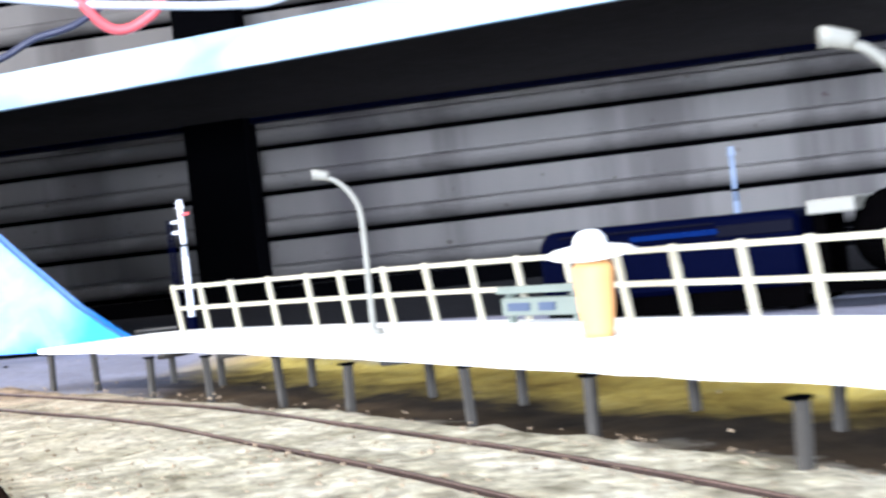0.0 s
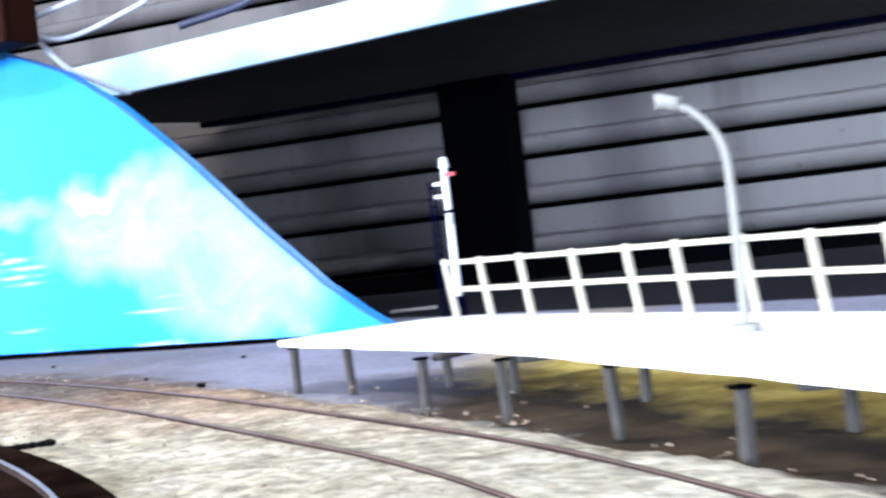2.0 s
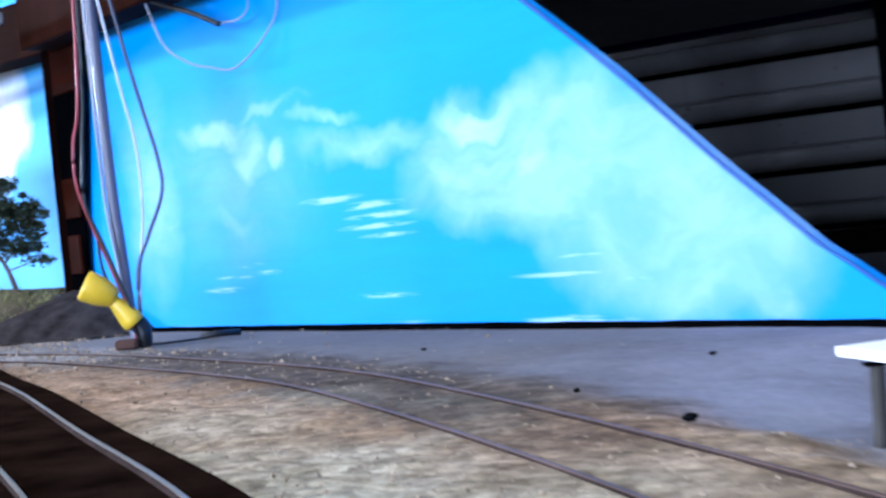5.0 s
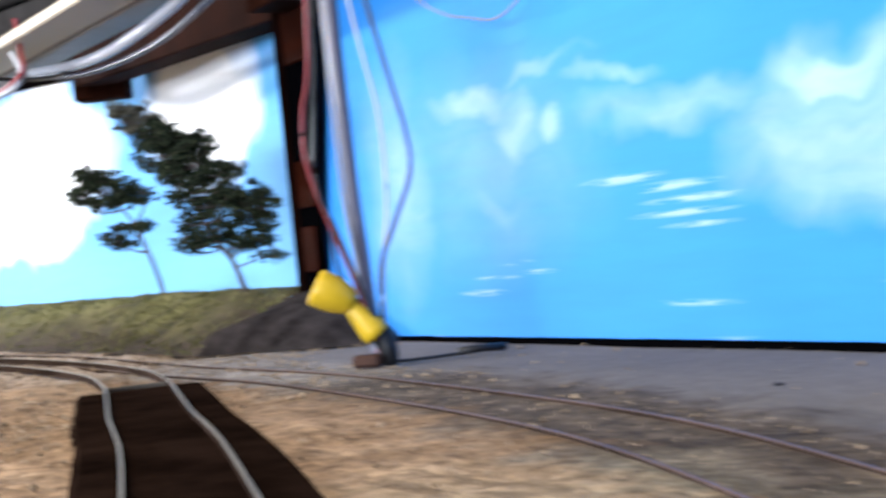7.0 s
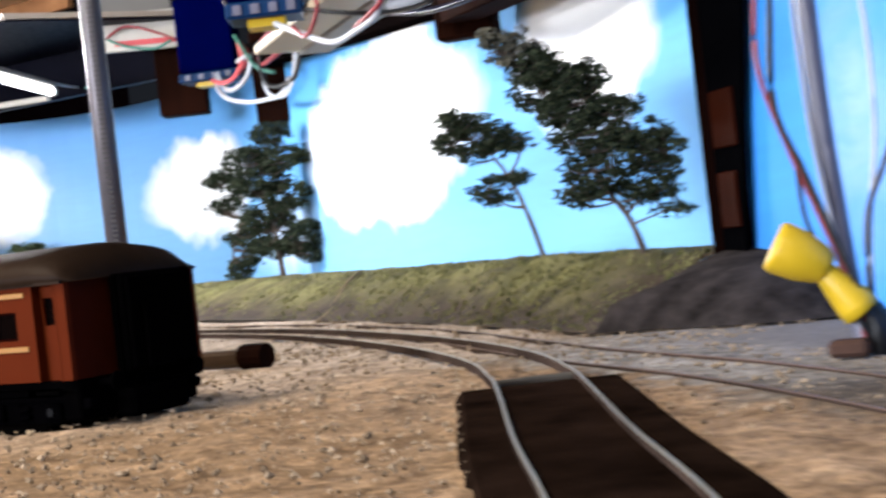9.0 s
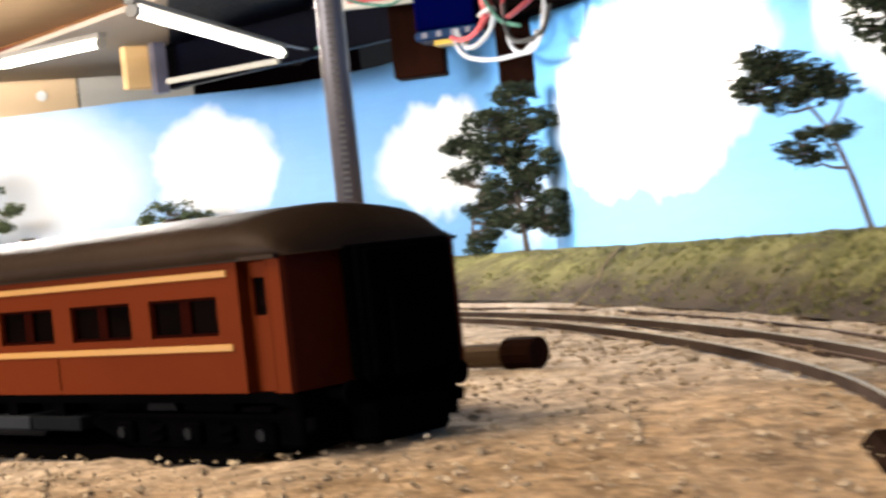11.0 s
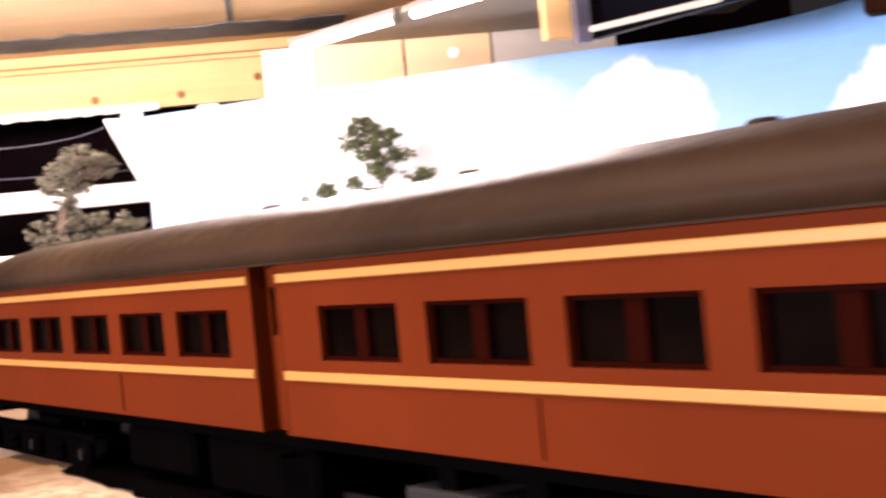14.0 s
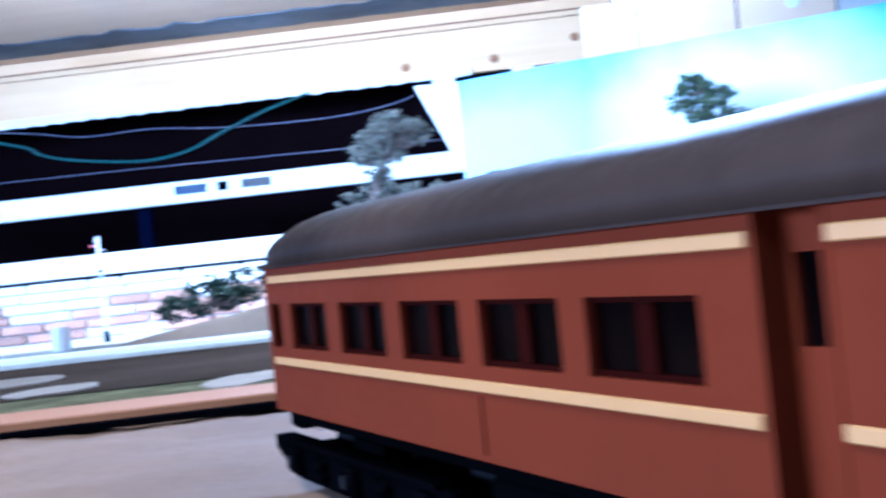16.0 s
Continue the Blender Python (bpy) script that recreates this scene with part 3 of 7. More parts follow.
def tube(bm, pts, r, n=8, r2=None, caps=True):
    """A round bar along points, its radius running from r to r2."""
    pts = [Vector(p) for p in pts]
    r2 = r if r2 is None else r2
    rings = []
    up = Vector((0, 0, 1))
    for i, p in enumerate(pts):
        d = (pts[min(i + 1, len(pts) - 1)] - pts[max(i - 1, 0)]).normalized()
        a = d.cross(up)
        if a.length < 0.05:
            a = d.cross(Vector((1, 0, 0)))
        a.normalize()
        b = d.cross(a)
        rr = r + (r2 - r) * i / max(1, len(pts) - 1)
        rings.append([bm.verts.new(p + rr * (math.cos(k * math.tau / n) * a + math.sin(k * math.tau / n) * b)) for k in range(n)])
    for q, w in zip(rings, rings[1:]):
        for k in range(n):
            bm.faces.new((q[k], q[(k + 1) % n], w[(k + 1) % n], w[k]))
    if caps:
        bm.faces.new(rings[0])
        bm.faces.new(reversed(rings[-1]))
    return bm


def spline(pts, n=8):
    """Points along a smooth curve through pts."""
    p = [Vector(q) for q in pts]
    p = [2 * p[0] - p[1], *p, 2 * p[-1] - p[-2]]
    out = []
    for i in range(1, len(p) - 2):
        for k in range(n):
            t = k / n
            out.append(0.5 * (2 * p[i] + (p[i + 1] - p[i - 1]) * t + (2 * p[i - 1] - 5 * p[i] + 4 * p[i + 1] - p[i + 2]) * t * t + (3 * p[i] - p[i - 1] - 3 * p[i + 1] + p[i + 2]) * t**3))
    return [*out, p[-2]]


def sweep(bm, path, profile, closed=True):
    """Sweeps a profile of (side, up) along a level path; side is to the right of the way."""
    rings = []
    for i, p in enumerate(path):
        d = path[min(i + 1, len(path) - 1)] - path[max(i - 1, 0)]
        side = Vector((d.y, -d.x, 0)).normalized()
        rings.append([bm.verts.new(p + side * a + Vector((0, 0, b))) for a, b in profile])
    n = len(profile)
    for q, w in zip(rings, rings[1:]):
        for k in range(n if closed else n - 1):
            bm.faces.new((q[k], q[(k + 1) % n], w[(k + 1) % n], w[k]))
    if closed:
        bm.faces.new(rings[0])
        bm.faces.new(reversed(rings[-1]))
    return bm


def prism(bm, outline, z0, z1):
    lo = [bm.verts.new((x, y, z0)) for x, y in outline]
    hi = [bm.verts.new((x, y, z1)) for x, y in outline]
    n = len(outline)
    for k in range(n):
        bm.faces.new((lo[k], lo[(k + 1) % n], hi[(k + 1) % n], hi[k]))
    bm.faces.new(hi)
    bm.faces.new(reversed(lo))
    return bm


def part(name, bm, mat, parent=None, label="", smooth=False, at=(0, 0, 0), rz=0.0):
    """Links a bmesh as one object, under a thing or part where one is given."""
    bmesh.ops.recalc_face_normals(bm, faces=list(bm.faces))
    bmesh.ops.scale(bm, vec=(K, K, K), verts=list(bm.verts))
    me = bpy.data.meshes.new(name)
    bm.to_mesh(me)
    bm.free()
    if smooth:
        for p in me.polygons:
            p.use_smooth = True
    me.materials.append(mat)
    ob = new(name, me)
    ob.location, ob.rotation_euler = Vector(at) * K, (0, 0, radians(rz))
    if parent is not None:
        ob.parent = parent
    if label:
        ob["label"] = label
    return ob


def twin(ob, at, rz=0.0, parent=None):
    """Another piece on the same mesh."""
    o = new(ob.name.split(".")[0], ob.data)
    o.location, o.rotation_euler, o.parent = Vector(at) * K, (0, 0, radians(rz)), parent or ob.parent
    return o


def thing(name, at, label, category, rz=0.0, group="", kind=""):
    ob = new(name)
    ob.empty_display_size = 0.01
    ob.location, ob.rotation_euler = Vector(at) * K, (0, 0, radians(rz))
    return tagged(ob, label, category, group, kind)


def wire(name, pts, r, mat, label, group="", n=6):
    bm = bmesh.new()
    tube(bm, spline(pts, 8), r, n)
    return tagged(part(name, bm, mat, smooth=True), label, "cable", group)


B = bmesh.new

# ---------------------------------------------------------------- ground and room


OUTER = [(0.62, 1.15, 0), (0.30, 1.72, 0), (-0.06, 2.20, 0), (-0.47, 2.66, 0), (-0.84, 3.06, 0), (-1.26, 3.42, 0), (-1.80, 3.86, 0), (-2.40, 4.30, 0), (-3.02, 4.70, 0),
         (-3.70, 5.00, 0), (-4.45, 5.27, 0), (-5.15, 5.44, 0), (-5.85, 5.65, 0), (-6.50, 5.84, 0), (-7.30, 6.00, 0), (-8.10, 6.10, 0), (-9.2, 6.08, 0), (-10.4, 5.85, 0), (-11.6, 5.4, 0)]
MAT = [(-0.55, 1.75, 0), (-1.05, 2.45, 0), (-1.55, 2.98, 0), (-2.20, 3.48, 0), (-2.90, 3.92, 0), (-3.62, 4.375, 0), (-4.10, 4.655, 0), (-4.55, 4.93, 0), (-4.84, 5.10, 0), (-5.25, 5.30, 0), (-5.85, 5.50, 0), (-6.60, 5.68, 0), (-7.5, 5.82, 0), (-8.6, 5.85, 0), (-9.8, 5.7, 0)]


def ease(t):
    t = max(0.0, min(1.0, t))
    return t * t * (3 - 2 * t)


def ground():
    line = np.array([(p.x, p.y) for p in spline(OUTER, 6)])
    bm = B()
    xs = np.concatenate([np.arange(-19.5, -9, 0.5), np.arange(-9, -6.6, 0.05), np.arange(-6.6, -2.4, 0.03), np.arange(-2.4, 1.6, 0.05), np.arange(1.6, 8.1, 0.5)])
    ys = np.concatenate([np.arange(-6, 1.5, 0.5), np.arange(1.5, 3.4, 0.05), np.arange(3.4, 5.8, 0.03), np.arange(5.8, 6.62, 0.05), np.arange(6.65, 8.3, 0.5)])
    vs = []
    for x in xs:
        row = []
        for y in ys:
            z = 0.014 * (noise.fractal((x * 2.2, y * 2.2, 0), 1.0, 2.0, 5) - 0.15) + 0.006 * noise.noise((x * 14, y * 14, 2)) + 0.0055 * noise.noise((x * 9, y * 21, 6)) * noise.noise((x * 31, y * 31, 4))
            flat = max(0.0, min(1.0, (y + 0.3 * x - 4.1) * 4)) if x > -5.2 else 0.0
            z *= 1 - 0.85 * flat
            z = min(z, 0.010) - 0.006
            gap = math.sqrt(((line - (x, y)) ** 2).sum(1).min())
            w = max(0.0, min(1.0, (0.24 - gap) / 0.10)) if x > -5.4 else 0.0
            z = z * (1 - w) + w * (0.12 * z - 0.0035)
            off = y - 3.06 + 0.795 * (x + 0.84) + 0.0892 * (x + 0.84) * (x + 2.4)
            hollow = ease((off - 0.20 - 0.05 * noise.noise((x * 6, y * 6, 9))) / 0.10) * ease((x + 2.15) / 0.6) * (1 - ease((x + y - 3.22) / 0.2))
            z -= 0.027 * hollow
            row.append(bm.verts.new((x, y, z)))
        vs.append(row)
    for i in range(len(xs) - 1):
        for j in range(len(ys) - 1):
            bm.faces.new((vs[i][j], vs[i + 1][j], vs[i + 1][j + 1], vs[i][j + 1]))
    return tagged(part("ground", bm, M["ground"], smooth=True), "sandy tan and grey ballast baseboard with fine grit", "ground", kind="structure")


ground()

GAUGE = 0.165
RAIL = [(-0.0036, -0.012), (-0.0014, 0.0060), (0.0014, 0.0060), (0.0036, -0.012)]
HEAD = [(-0.0026, 0.0060), (-0.0026, 0.0080), (0.0026, 0.0080), (0.0026, 0.0060)]


def along(path, s):
    """The place and the way at a distance along a path."""
    for a, b in zip(path, path[1:]):
        l = (b - a).length
        if s <= l:
            return a.lerp(b, s / l), (b - a).normalized()
        s -= l
    return path[-1], (path[-1] - path[-2]).normalized()


def track(pts, label, lift=0.0, head="railtop", gauge=GAUGE):
    path = spline(pts, 6)
    root = thing("railway_track", path[0], label, "railway track", kind="structure")
    here = [p - path[0] for p in path]
    for off in (-gauge / 2 - 0.006 * (gauge < GAUGE), gauge / 2 - 0.006 * (gauge < GAUGE)):
        r = part("rail", sweep(B(), here, [(a + off, b + lift) for a, b in RAIL]), M["rail"], root)
        part("rail_head", sweep(B(), here, [(a + off, b + lift) for a, b in HEAD]), M[head], r, "worn bare metal running surface")
    return root, path


outer_track, outer_path = track(OUTER, "curved rusty model railway track half buried in ballast", lift=-0.006, head="railgrey")
mat_track, mat_path = track(MAT, "model railway track on a dark brown trackbed with bare rail heads", 0.010, gauge=0.150)


def trackbed():
    path = []
    s = 0.0
    while s < 5.42:
        p, d = along(mat_path, s)
        path.append(p - mat_path[0])
        s += 0.12
    part("trackbed", sweep(B(), path, [(-0.155, -0.01), (-0.140, 0.006), (0.140, 0.006), (0.155, -0.01)]), M["mat"], mat_track, "dark brown foam trackbed")


trackbed()


def tie_strip():
    bm = B()
    box(bm, (0, 0, 0.006), (0.03, 0.16, 0.012))
    bevel(bm, 0.003)
    p, d = along(mat_path, 5.46)
    tagged(part("throw_bar", bm, M["post"], at=p, rz=math.degrees(math.atan2(d.y, d.x))), "dull grey throw bar across the turnout rails", "throw bar")


tie_strip()


def grit():
    """Loose stones over the ballast: far too many to count."""
    rnd = np.random.RandomState(8)
    verts, faces = [], []
    oct_v = np.array([(1, 0, 0), (-1, 0, 0), (0, 1, 0), (0, -1, 0), (0, 0, 1), (0, 0, -1)], float)
    oct_f = [(0, 2, 4), (2, 1, 4), (1, 3, 4), (3, 0, 4), (2, 0, 5), (1, 2, 5), (3, 1, 5), (0, 3, 5)]
    n = 0
    while n < 26000:
        x, y = rnd.uniform(-9.5, 1.2), rnd.uniform(1.6, 6.3)
        line = y + 0.42 * x
        if line > 4.6 and rnd.rand() < 0.8:
            continue
        if noise.noise((x * 1.5, y * 1.5, 5)) < rnd.uniform(-0.6, 0.35):
            continue
        if x > -5.0 and y - 3.06 + 0.795 * (x + 0.84) + 0.0892 * (x + 0.84) * (x + 2.4) > 0.25 and rnd.rand() < 0.95:
            continue
        off = y - 3.06 + 0.795 * (x + 0.84) + 0.0892 * (x + 0.84) * (x + 2.4)
        if x > -5.2 and abs(abs(off) - 0.10) < 0.035:
            continue
        if x > -3.8 and rnd.rand() < 0.55:
            continue
        if x < -6.6 and y < 4.3:
            continue
        if x > -2.6 and y + 0.54 * x > 4.8:
            continue
        s = 0.0022 + (0.0070 if x < -2.9 else 0.0030) * rnd.rand() ** 5
        v = oct_v * s * rnd.uniform(0.6, 1.3, (6, 1)) * (1, 1, 0.7)
        a = rnd.uniform(0, math.tau)
        rot = np.array([[math.cos(a), -math.sin(a), 0], [math.sin(a), math.cos(a), 0], [0, 0, 1]])
        b = len(verts)
        verts += [tuple(q) for q in ((v @ rot.T) + (x, y, -0.001)) * K]
        faces += [tuple(b + i for i in f) for f in oct_f]
        n += 1
    me = bpy.data.meshes.new("loose_grit")
    me.from_pydata(verts, [], faces)
    me.materials.append(M["grit"])
    tagged(new("loose_grit", me), "scattered tan and grey ballast grit on the baseboard", "gravel", kind="stuff")


grit()


def room():
    for name, c, s, mat, label in (
        ("floor", (-6, 0, -9.1), (34, 34, 0.2), "conc", "grey concrete shed floor"),
        ("wall_south", (-6, -14, 1), (34, 0.3, 20), "shed", "plain dim shed wall"),
        ("wall_east", (10.5, -2, 1), (0.3, 24, 20), "shed", "plain dim shed wall"),
        ("wall_west", (-20.5, -2, 1), (0.3, 24, 20), "dark_wall", "shed wall coloured dark as if unlit"),
        ("ceiling", (-6, -2, 10.2), (34, 25, 0.3), "shed", "plain dim shed ceiling"),
    ):
        bm = B()
        box(bm, (0, 0, 0), s)
        tagged(part(name, bm, M[mat], at=c), label, name.split("_")[0], kind="structure")


room()


def slat_wall():
    wall = thing("wall_north", (-3.3, 9.95, -3.0), "grey-brown ribbed metal cladding wall with horizontal slats", "wall", kind="structure")
    bm = B()
    box(bm, (0, 0.22, 5.5), (24, 0.1, 16))
    part("backing", bm, M["black"], wall)
    # one slat: a flat face and a rounded rib under it
    prof = [(0.03 - 0.135 * math.cos(radians(a)), 0.118 - 0.092 * math.sin(radians(a))) for a in (90, 78, 66, 52, 38, 24, 10, 0)] + [(-0.098, 0.128), (-0.075, 0.136), (-0.030, 0.139), (0.022, 0.140), (0.022, 0.146), (0.0, 0.148), (-0.004, 0.298), (0.03, 0.300)]
    bm = B()
    lo = [bm.verts.new((-12, y, z)) for y, z in prof]
    hi = [bm.verts.new((12, y, z)) for y, z in prof]
    n = len(prof)
    for k in range(n):
        bm.faces.new((lo[k], lo[(k + 1) % n], hi[(k + 1) % n], hi[k]))
    first = None
    for k in range(30):
        z = -0.025 + 0.307 * k
        if first is None:
            first = part("slat", bm, M["slat"], wall, at=(0, 0, z))
        else:
            twin(first, (0, 0, z), 0, wall)
    return wall


slat_wall()


def column():
    bm = B()
    box(bm, (0, 0, 0), (0.45, 0.18, 16))
    bevel(bm, 0.012)
    tagged(part("steel_column", bm, M["black"], at=(-3.27, 9.72, -1.2), rz=-4), "black painted steel column against the cladding wall", "column", kind="structure")


column()


def plinth():
    bm = B()
    box(bm, (0, 0, 0), (24, 0.08, 7.0))
    tagged(part("wall_plinth", bm, M["black"], at=(-3.3, 9.80, -3.46)), "black boarding along the foot of the cladding wall", "plinth", kind="structure")


plinth()


def offcut():
    bm = B()
    box(bm, (0, 0, 0), (0.17, 0.03, 0.012), 15)
    bevel(bm, 0.003)
    tagged(part("timber_offcut", bm, M["soft_grey"], at=(-2.33, 6.30, 0.006)), "short pale timber offcut lying before the cladding wall", "offcut")


offcut()


def upper_shelf():
    """Deck along the wall with a white front board."""
    a, b = Vector((-5.6, 8.04, 1.165)), Vector((3.5, 5.80, 1.165))
    d = (b - a).normalized()
    rz = math.degrees(math.atan2(d.y, d.x))
    root = thing("upper_shelf", (a + b) / 2, "upper shelf deck with a white front board and dark underside", "shelf", rz, kind="structure")
    l = (b - a).length
    bm = B()
    prism(bm, [(-l / 2, 0.06), (l / 2, 0.06), (l / 2, 4.10), (0, 2.94), (-l / 2, 1.80)], 0.0, 0.06)
    part("deck", bm, M["shelf_under"], root, "grey-brown underside of the shelf deck")
    bm = B()
    for a, b, c, d in ((-l / 2, 1.80, 0, 2.94), (0, 2.94, l / 2, 4.10)):
        q = [(a, b - 0.10), (c, d - 0.10), (c, d + 0.02), (a, b + 0.02)]
        prism(bm, q, -0.035, -0.002)
    part("rear_lip", bm, M["navy"], root, "dark blue lip along the rear edge of the deck")
    bm = B()
    box(bm, (0, 0.03, 0.095), (l, 0.06, 0.19))
    bevel(bm, 0.006)
    part("front_board", bm, M["shelf_paint"], root, "white front board blotched with pale blue")


upper_shelf()

# ---------------------------------------------------------------- painted sky boards


def sky_board(name, path, tops, mat, label, thick=0.05):
    """A standing board along a plan line; tops gives the height at each place."""
    bm = B()
    uvl = bm.loops.layers.uv.new("UVMap")
    n = 7
    cols, s = [], 0.0
    for i, (p, t) in enumerate(zip(path, tops)):
        if i:
            s += (p - path[i - 1]).length
        d = (path[min(i + 1, len(path) - 1)] - path[max(i - 1, 0)]).normalized()
        back = Vector((d.y, -d.x, 0)) * thick
        cols.append((s, [bm.verts.new((p.x, p.y, -0.03 + (t + 0.03) * k / n)) for k in range(n + 1)], [bm.verts.new((p.x + back.x, p.y + back.y, -0.03 + (t + 0.03) * k / n)) for k in range(n + 1)], t))
    def face(vs, uv):
        f = bm.faces.new(vs)
        for lp, q in zip(f.loops, uv):
            lp[uvl].uv = q
    for (s0, f0, b0, t0), (s1, f1, b1, t1) in zip(cols, cols[1:]):
        for k in range(n):
            q = [(s0, t0 * k / n), (s1, t1 * k / n), (s1, t1 * (k + 1) / n), (s0, t0 * (k + 1) / n)]
            face((f0[k], f1[k], f1[k + 1], f0[k + 1]), q)
            face((b0[k], b0[k + 1], b1[k + 1], b1[k]), [q[0], q[3], q[2], q[1]])
        face((f0[n], f1[n], b1[n], b0[n]), [(s0, t0), (s1, t1), (s1, t1), (s0, t0)])
    for s, f, b, t in (cols[0], cols[-1]):
        for k in range(n):
            face((f[k], f[k + 1], b[k + 1], b[k]), [(s, t * k / n)] * 4)
    return tagged(part(name, bm, mat), label, "backdrop", kind="structure")


# first board: from its curved cut end to the corner post; along is measured from the cut end
A1, A2 = Vector((-1.93, 5.25, 0)), Vector((-5.50, 6.305, 0))
SIDE1 = (A2 - A1).length
EDGE = [(0.0, 0.012), (0.05, 0.032), (0.13, 0.074), (0.20, 0.119), (0.27, 0.160), (0.40, 0.262), (0.50, 0.338), (0.60, 0.420), (0.70, 0.504), (0.80, 0.586), (0.90, 0.662), (1.0, 0.735), (1.125, 0.826), (1.27, 0.912), (1.40, 0.982), (1.60, 1.056), (1.80, 1.125), (2.05, 1.2), (2.4, 1.3), (3.0, 1.38), (SIDE1, 1.42)]
M["sky1"] = painted_sky(
    "painted_sky_east", (0.043, 0.228, 0.65), (0.039, 0.237, 0.62), 1.0,
    [(1.24, 0.45, 0.36, 0.18, 0.25, 0.22), (1.0, 0.40, 0.40, 0.18, 0.3, 0.22), (0.72, 0.30, 0.34, 0.20, 0.35, 0.22), (0.52, 0.18, 0.26, 0.15, 0.4, 0.22), (0.40, 0.09, 0.10, 0.07, 0.35, 0.2), (1.30, 0.57, 0.16, 0.05, 0.4, 0.34), (1.10, 0.43, 0.10, 0.08, 0.6, 0.34),
     (1.78, 0.56, 0.30, 0.045, 0.7, 0.18), (2.02, 0.65, 0.14, 0.022, 0.6, 0.18), (2.34, 0.71, 0.16, 0.018, 0.6, 0.14),
     (2.66, 0.66, 0.18, 0.05, 0.5, 0.26), (2.46, 0.58, 0.10, 0.08, 0.6, 0.22), (2.30, 0.555, 0.05, 0.040, 0.5, 0.26), (2.62, 0.38, 0.14, 0.045, 0.7, 0.14), (2.60, 0.50, 0.36, 0.20, 0.8, 0.10), (3.15, 0.50, 0.14, 0.26, 0.7, 0.18)],
    [(2.02, 0.40, 0.20, 0.0140), (1.84, 0.372, 0.24, 0.0126), (1.75, 0.340, 0.22, 0.0112), (1.80, 0.312, 0.22, 0.0098), (1.74, 0.285, 0.16, 0.0084), (0.95, 0.190, 0.13, 0.0098), (1.02, 0.150, 0.22, 0.0084), (0.80, 0.13, 0.14, 0.0084),
     (2.52, 0.230, 0.12, 0.0084), (2.42, 0.205, 0.11, 0.0084), (2.70, 0.157, 0.15, 0.0112), (2.62, 0.195, 0.14, 0.0070), (1.78, 0.119, 0.18, 0.0091), (2.95, 0.022, 0.24, 0.0208), (1.62, 0.032, 0.24, 0.0176), (1.0, 0.040, 0.28, 0.0176), (1.30, 0.022, 0.2, 0.0128)])
sky_board("sky_board_east", [A1 + (A2 - A1) * (s / SIDE1) for s, _ in EDGE], [t for _, t in EDGE], M["sky1"], "blue painted sky board with thin clouds and a curved cut end")


def board_edge():
    """Pale bare edge of the cut curve, and a black strip that paints the gap's shade at the foot."""
    pts = [A1 + (A2 - A1) * (s / SIDE1) + Vector((0.004, 0.012, t - 0.004)) for s, t in EDGE[:-1]]
    wire("board_edging", pts, 0.0065, M["edge_blue"], "thin blue edging along the cut sky board")
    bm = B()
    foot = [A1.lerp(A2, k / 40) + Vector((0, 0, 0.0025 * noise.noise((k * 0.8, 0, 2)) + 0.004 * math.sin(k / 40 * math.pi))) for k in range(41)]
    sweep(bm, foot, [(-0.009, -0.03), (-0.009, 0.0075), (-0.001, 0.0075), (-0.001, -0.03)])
    tagged(part("gap_shadow_strip", bm, M["black"]), "thin black strip for the gap's shade at the sky board foot", "strip", kind="structure")


board_edge()

WEST = spline([(-5.45, 6.56, 0), (-7.0, 6.92, 0), (-8.6, 7.22, 0), (-10.4, 7.60, 0), (-12.2, 7.95, 0), (-13.8, 8.0, 0), (-14.9, 7.45, 0), (-15.4, 6.4, 0), (-15.75, 4.9, 0), (-16.1, 3.15, 0)], 6)


def west_top(p):
    return 1.70 if p.x > -13.5 else (1.70 if p.y > 6.2 else 1.57 + 0.13 * (p.y - 3.15) / 3.05)
# The two widest, faintest entries paint in the tube lights' glare on the board.
M["sky2"] = painted_sky(
    "painted_sky_west", (0.18, 0.44, 0.74), (0.08, 0.32, 0.66), 1.5,
    [(4.1, 0.90, 1.42, 0.46, 0.14, 1.0), (3.6, 1.20, 0.5, 0.22, 0.2, 1.0), (1.55, 0.97, 0.56, 0.30, 0.22, 1.0), (8.1, 0.92, 0.90, 0.40, 0.16, 1.0), (10.5, 1.12, 0.50, 0.42, 0.18, 1.0), (12.2, 1.1, 1.1, 0.60, 0.5, 0.80), (0.2, 0.62, 0.3, 0.2, 0.4, 0.6), (6.4, 0.45, 0.7, 0.2, 0.6, 0.5), (13.9, 1.0, 1.0, 0.7, 0.6, 0.42), (11.2, 0.9, 3.0, 0.9, 0.9, 0.16), (11.5, 0.95, 1.7, 0.7, 0.8, 0.28)], solid=True)
sky_board("sky_board_west", WEST, [west_top(p) for p in WEST], M["sky2"], "blue painted sky board with big white clouds behind the bank")

# ---------------------------------------------------------------- bank with trees


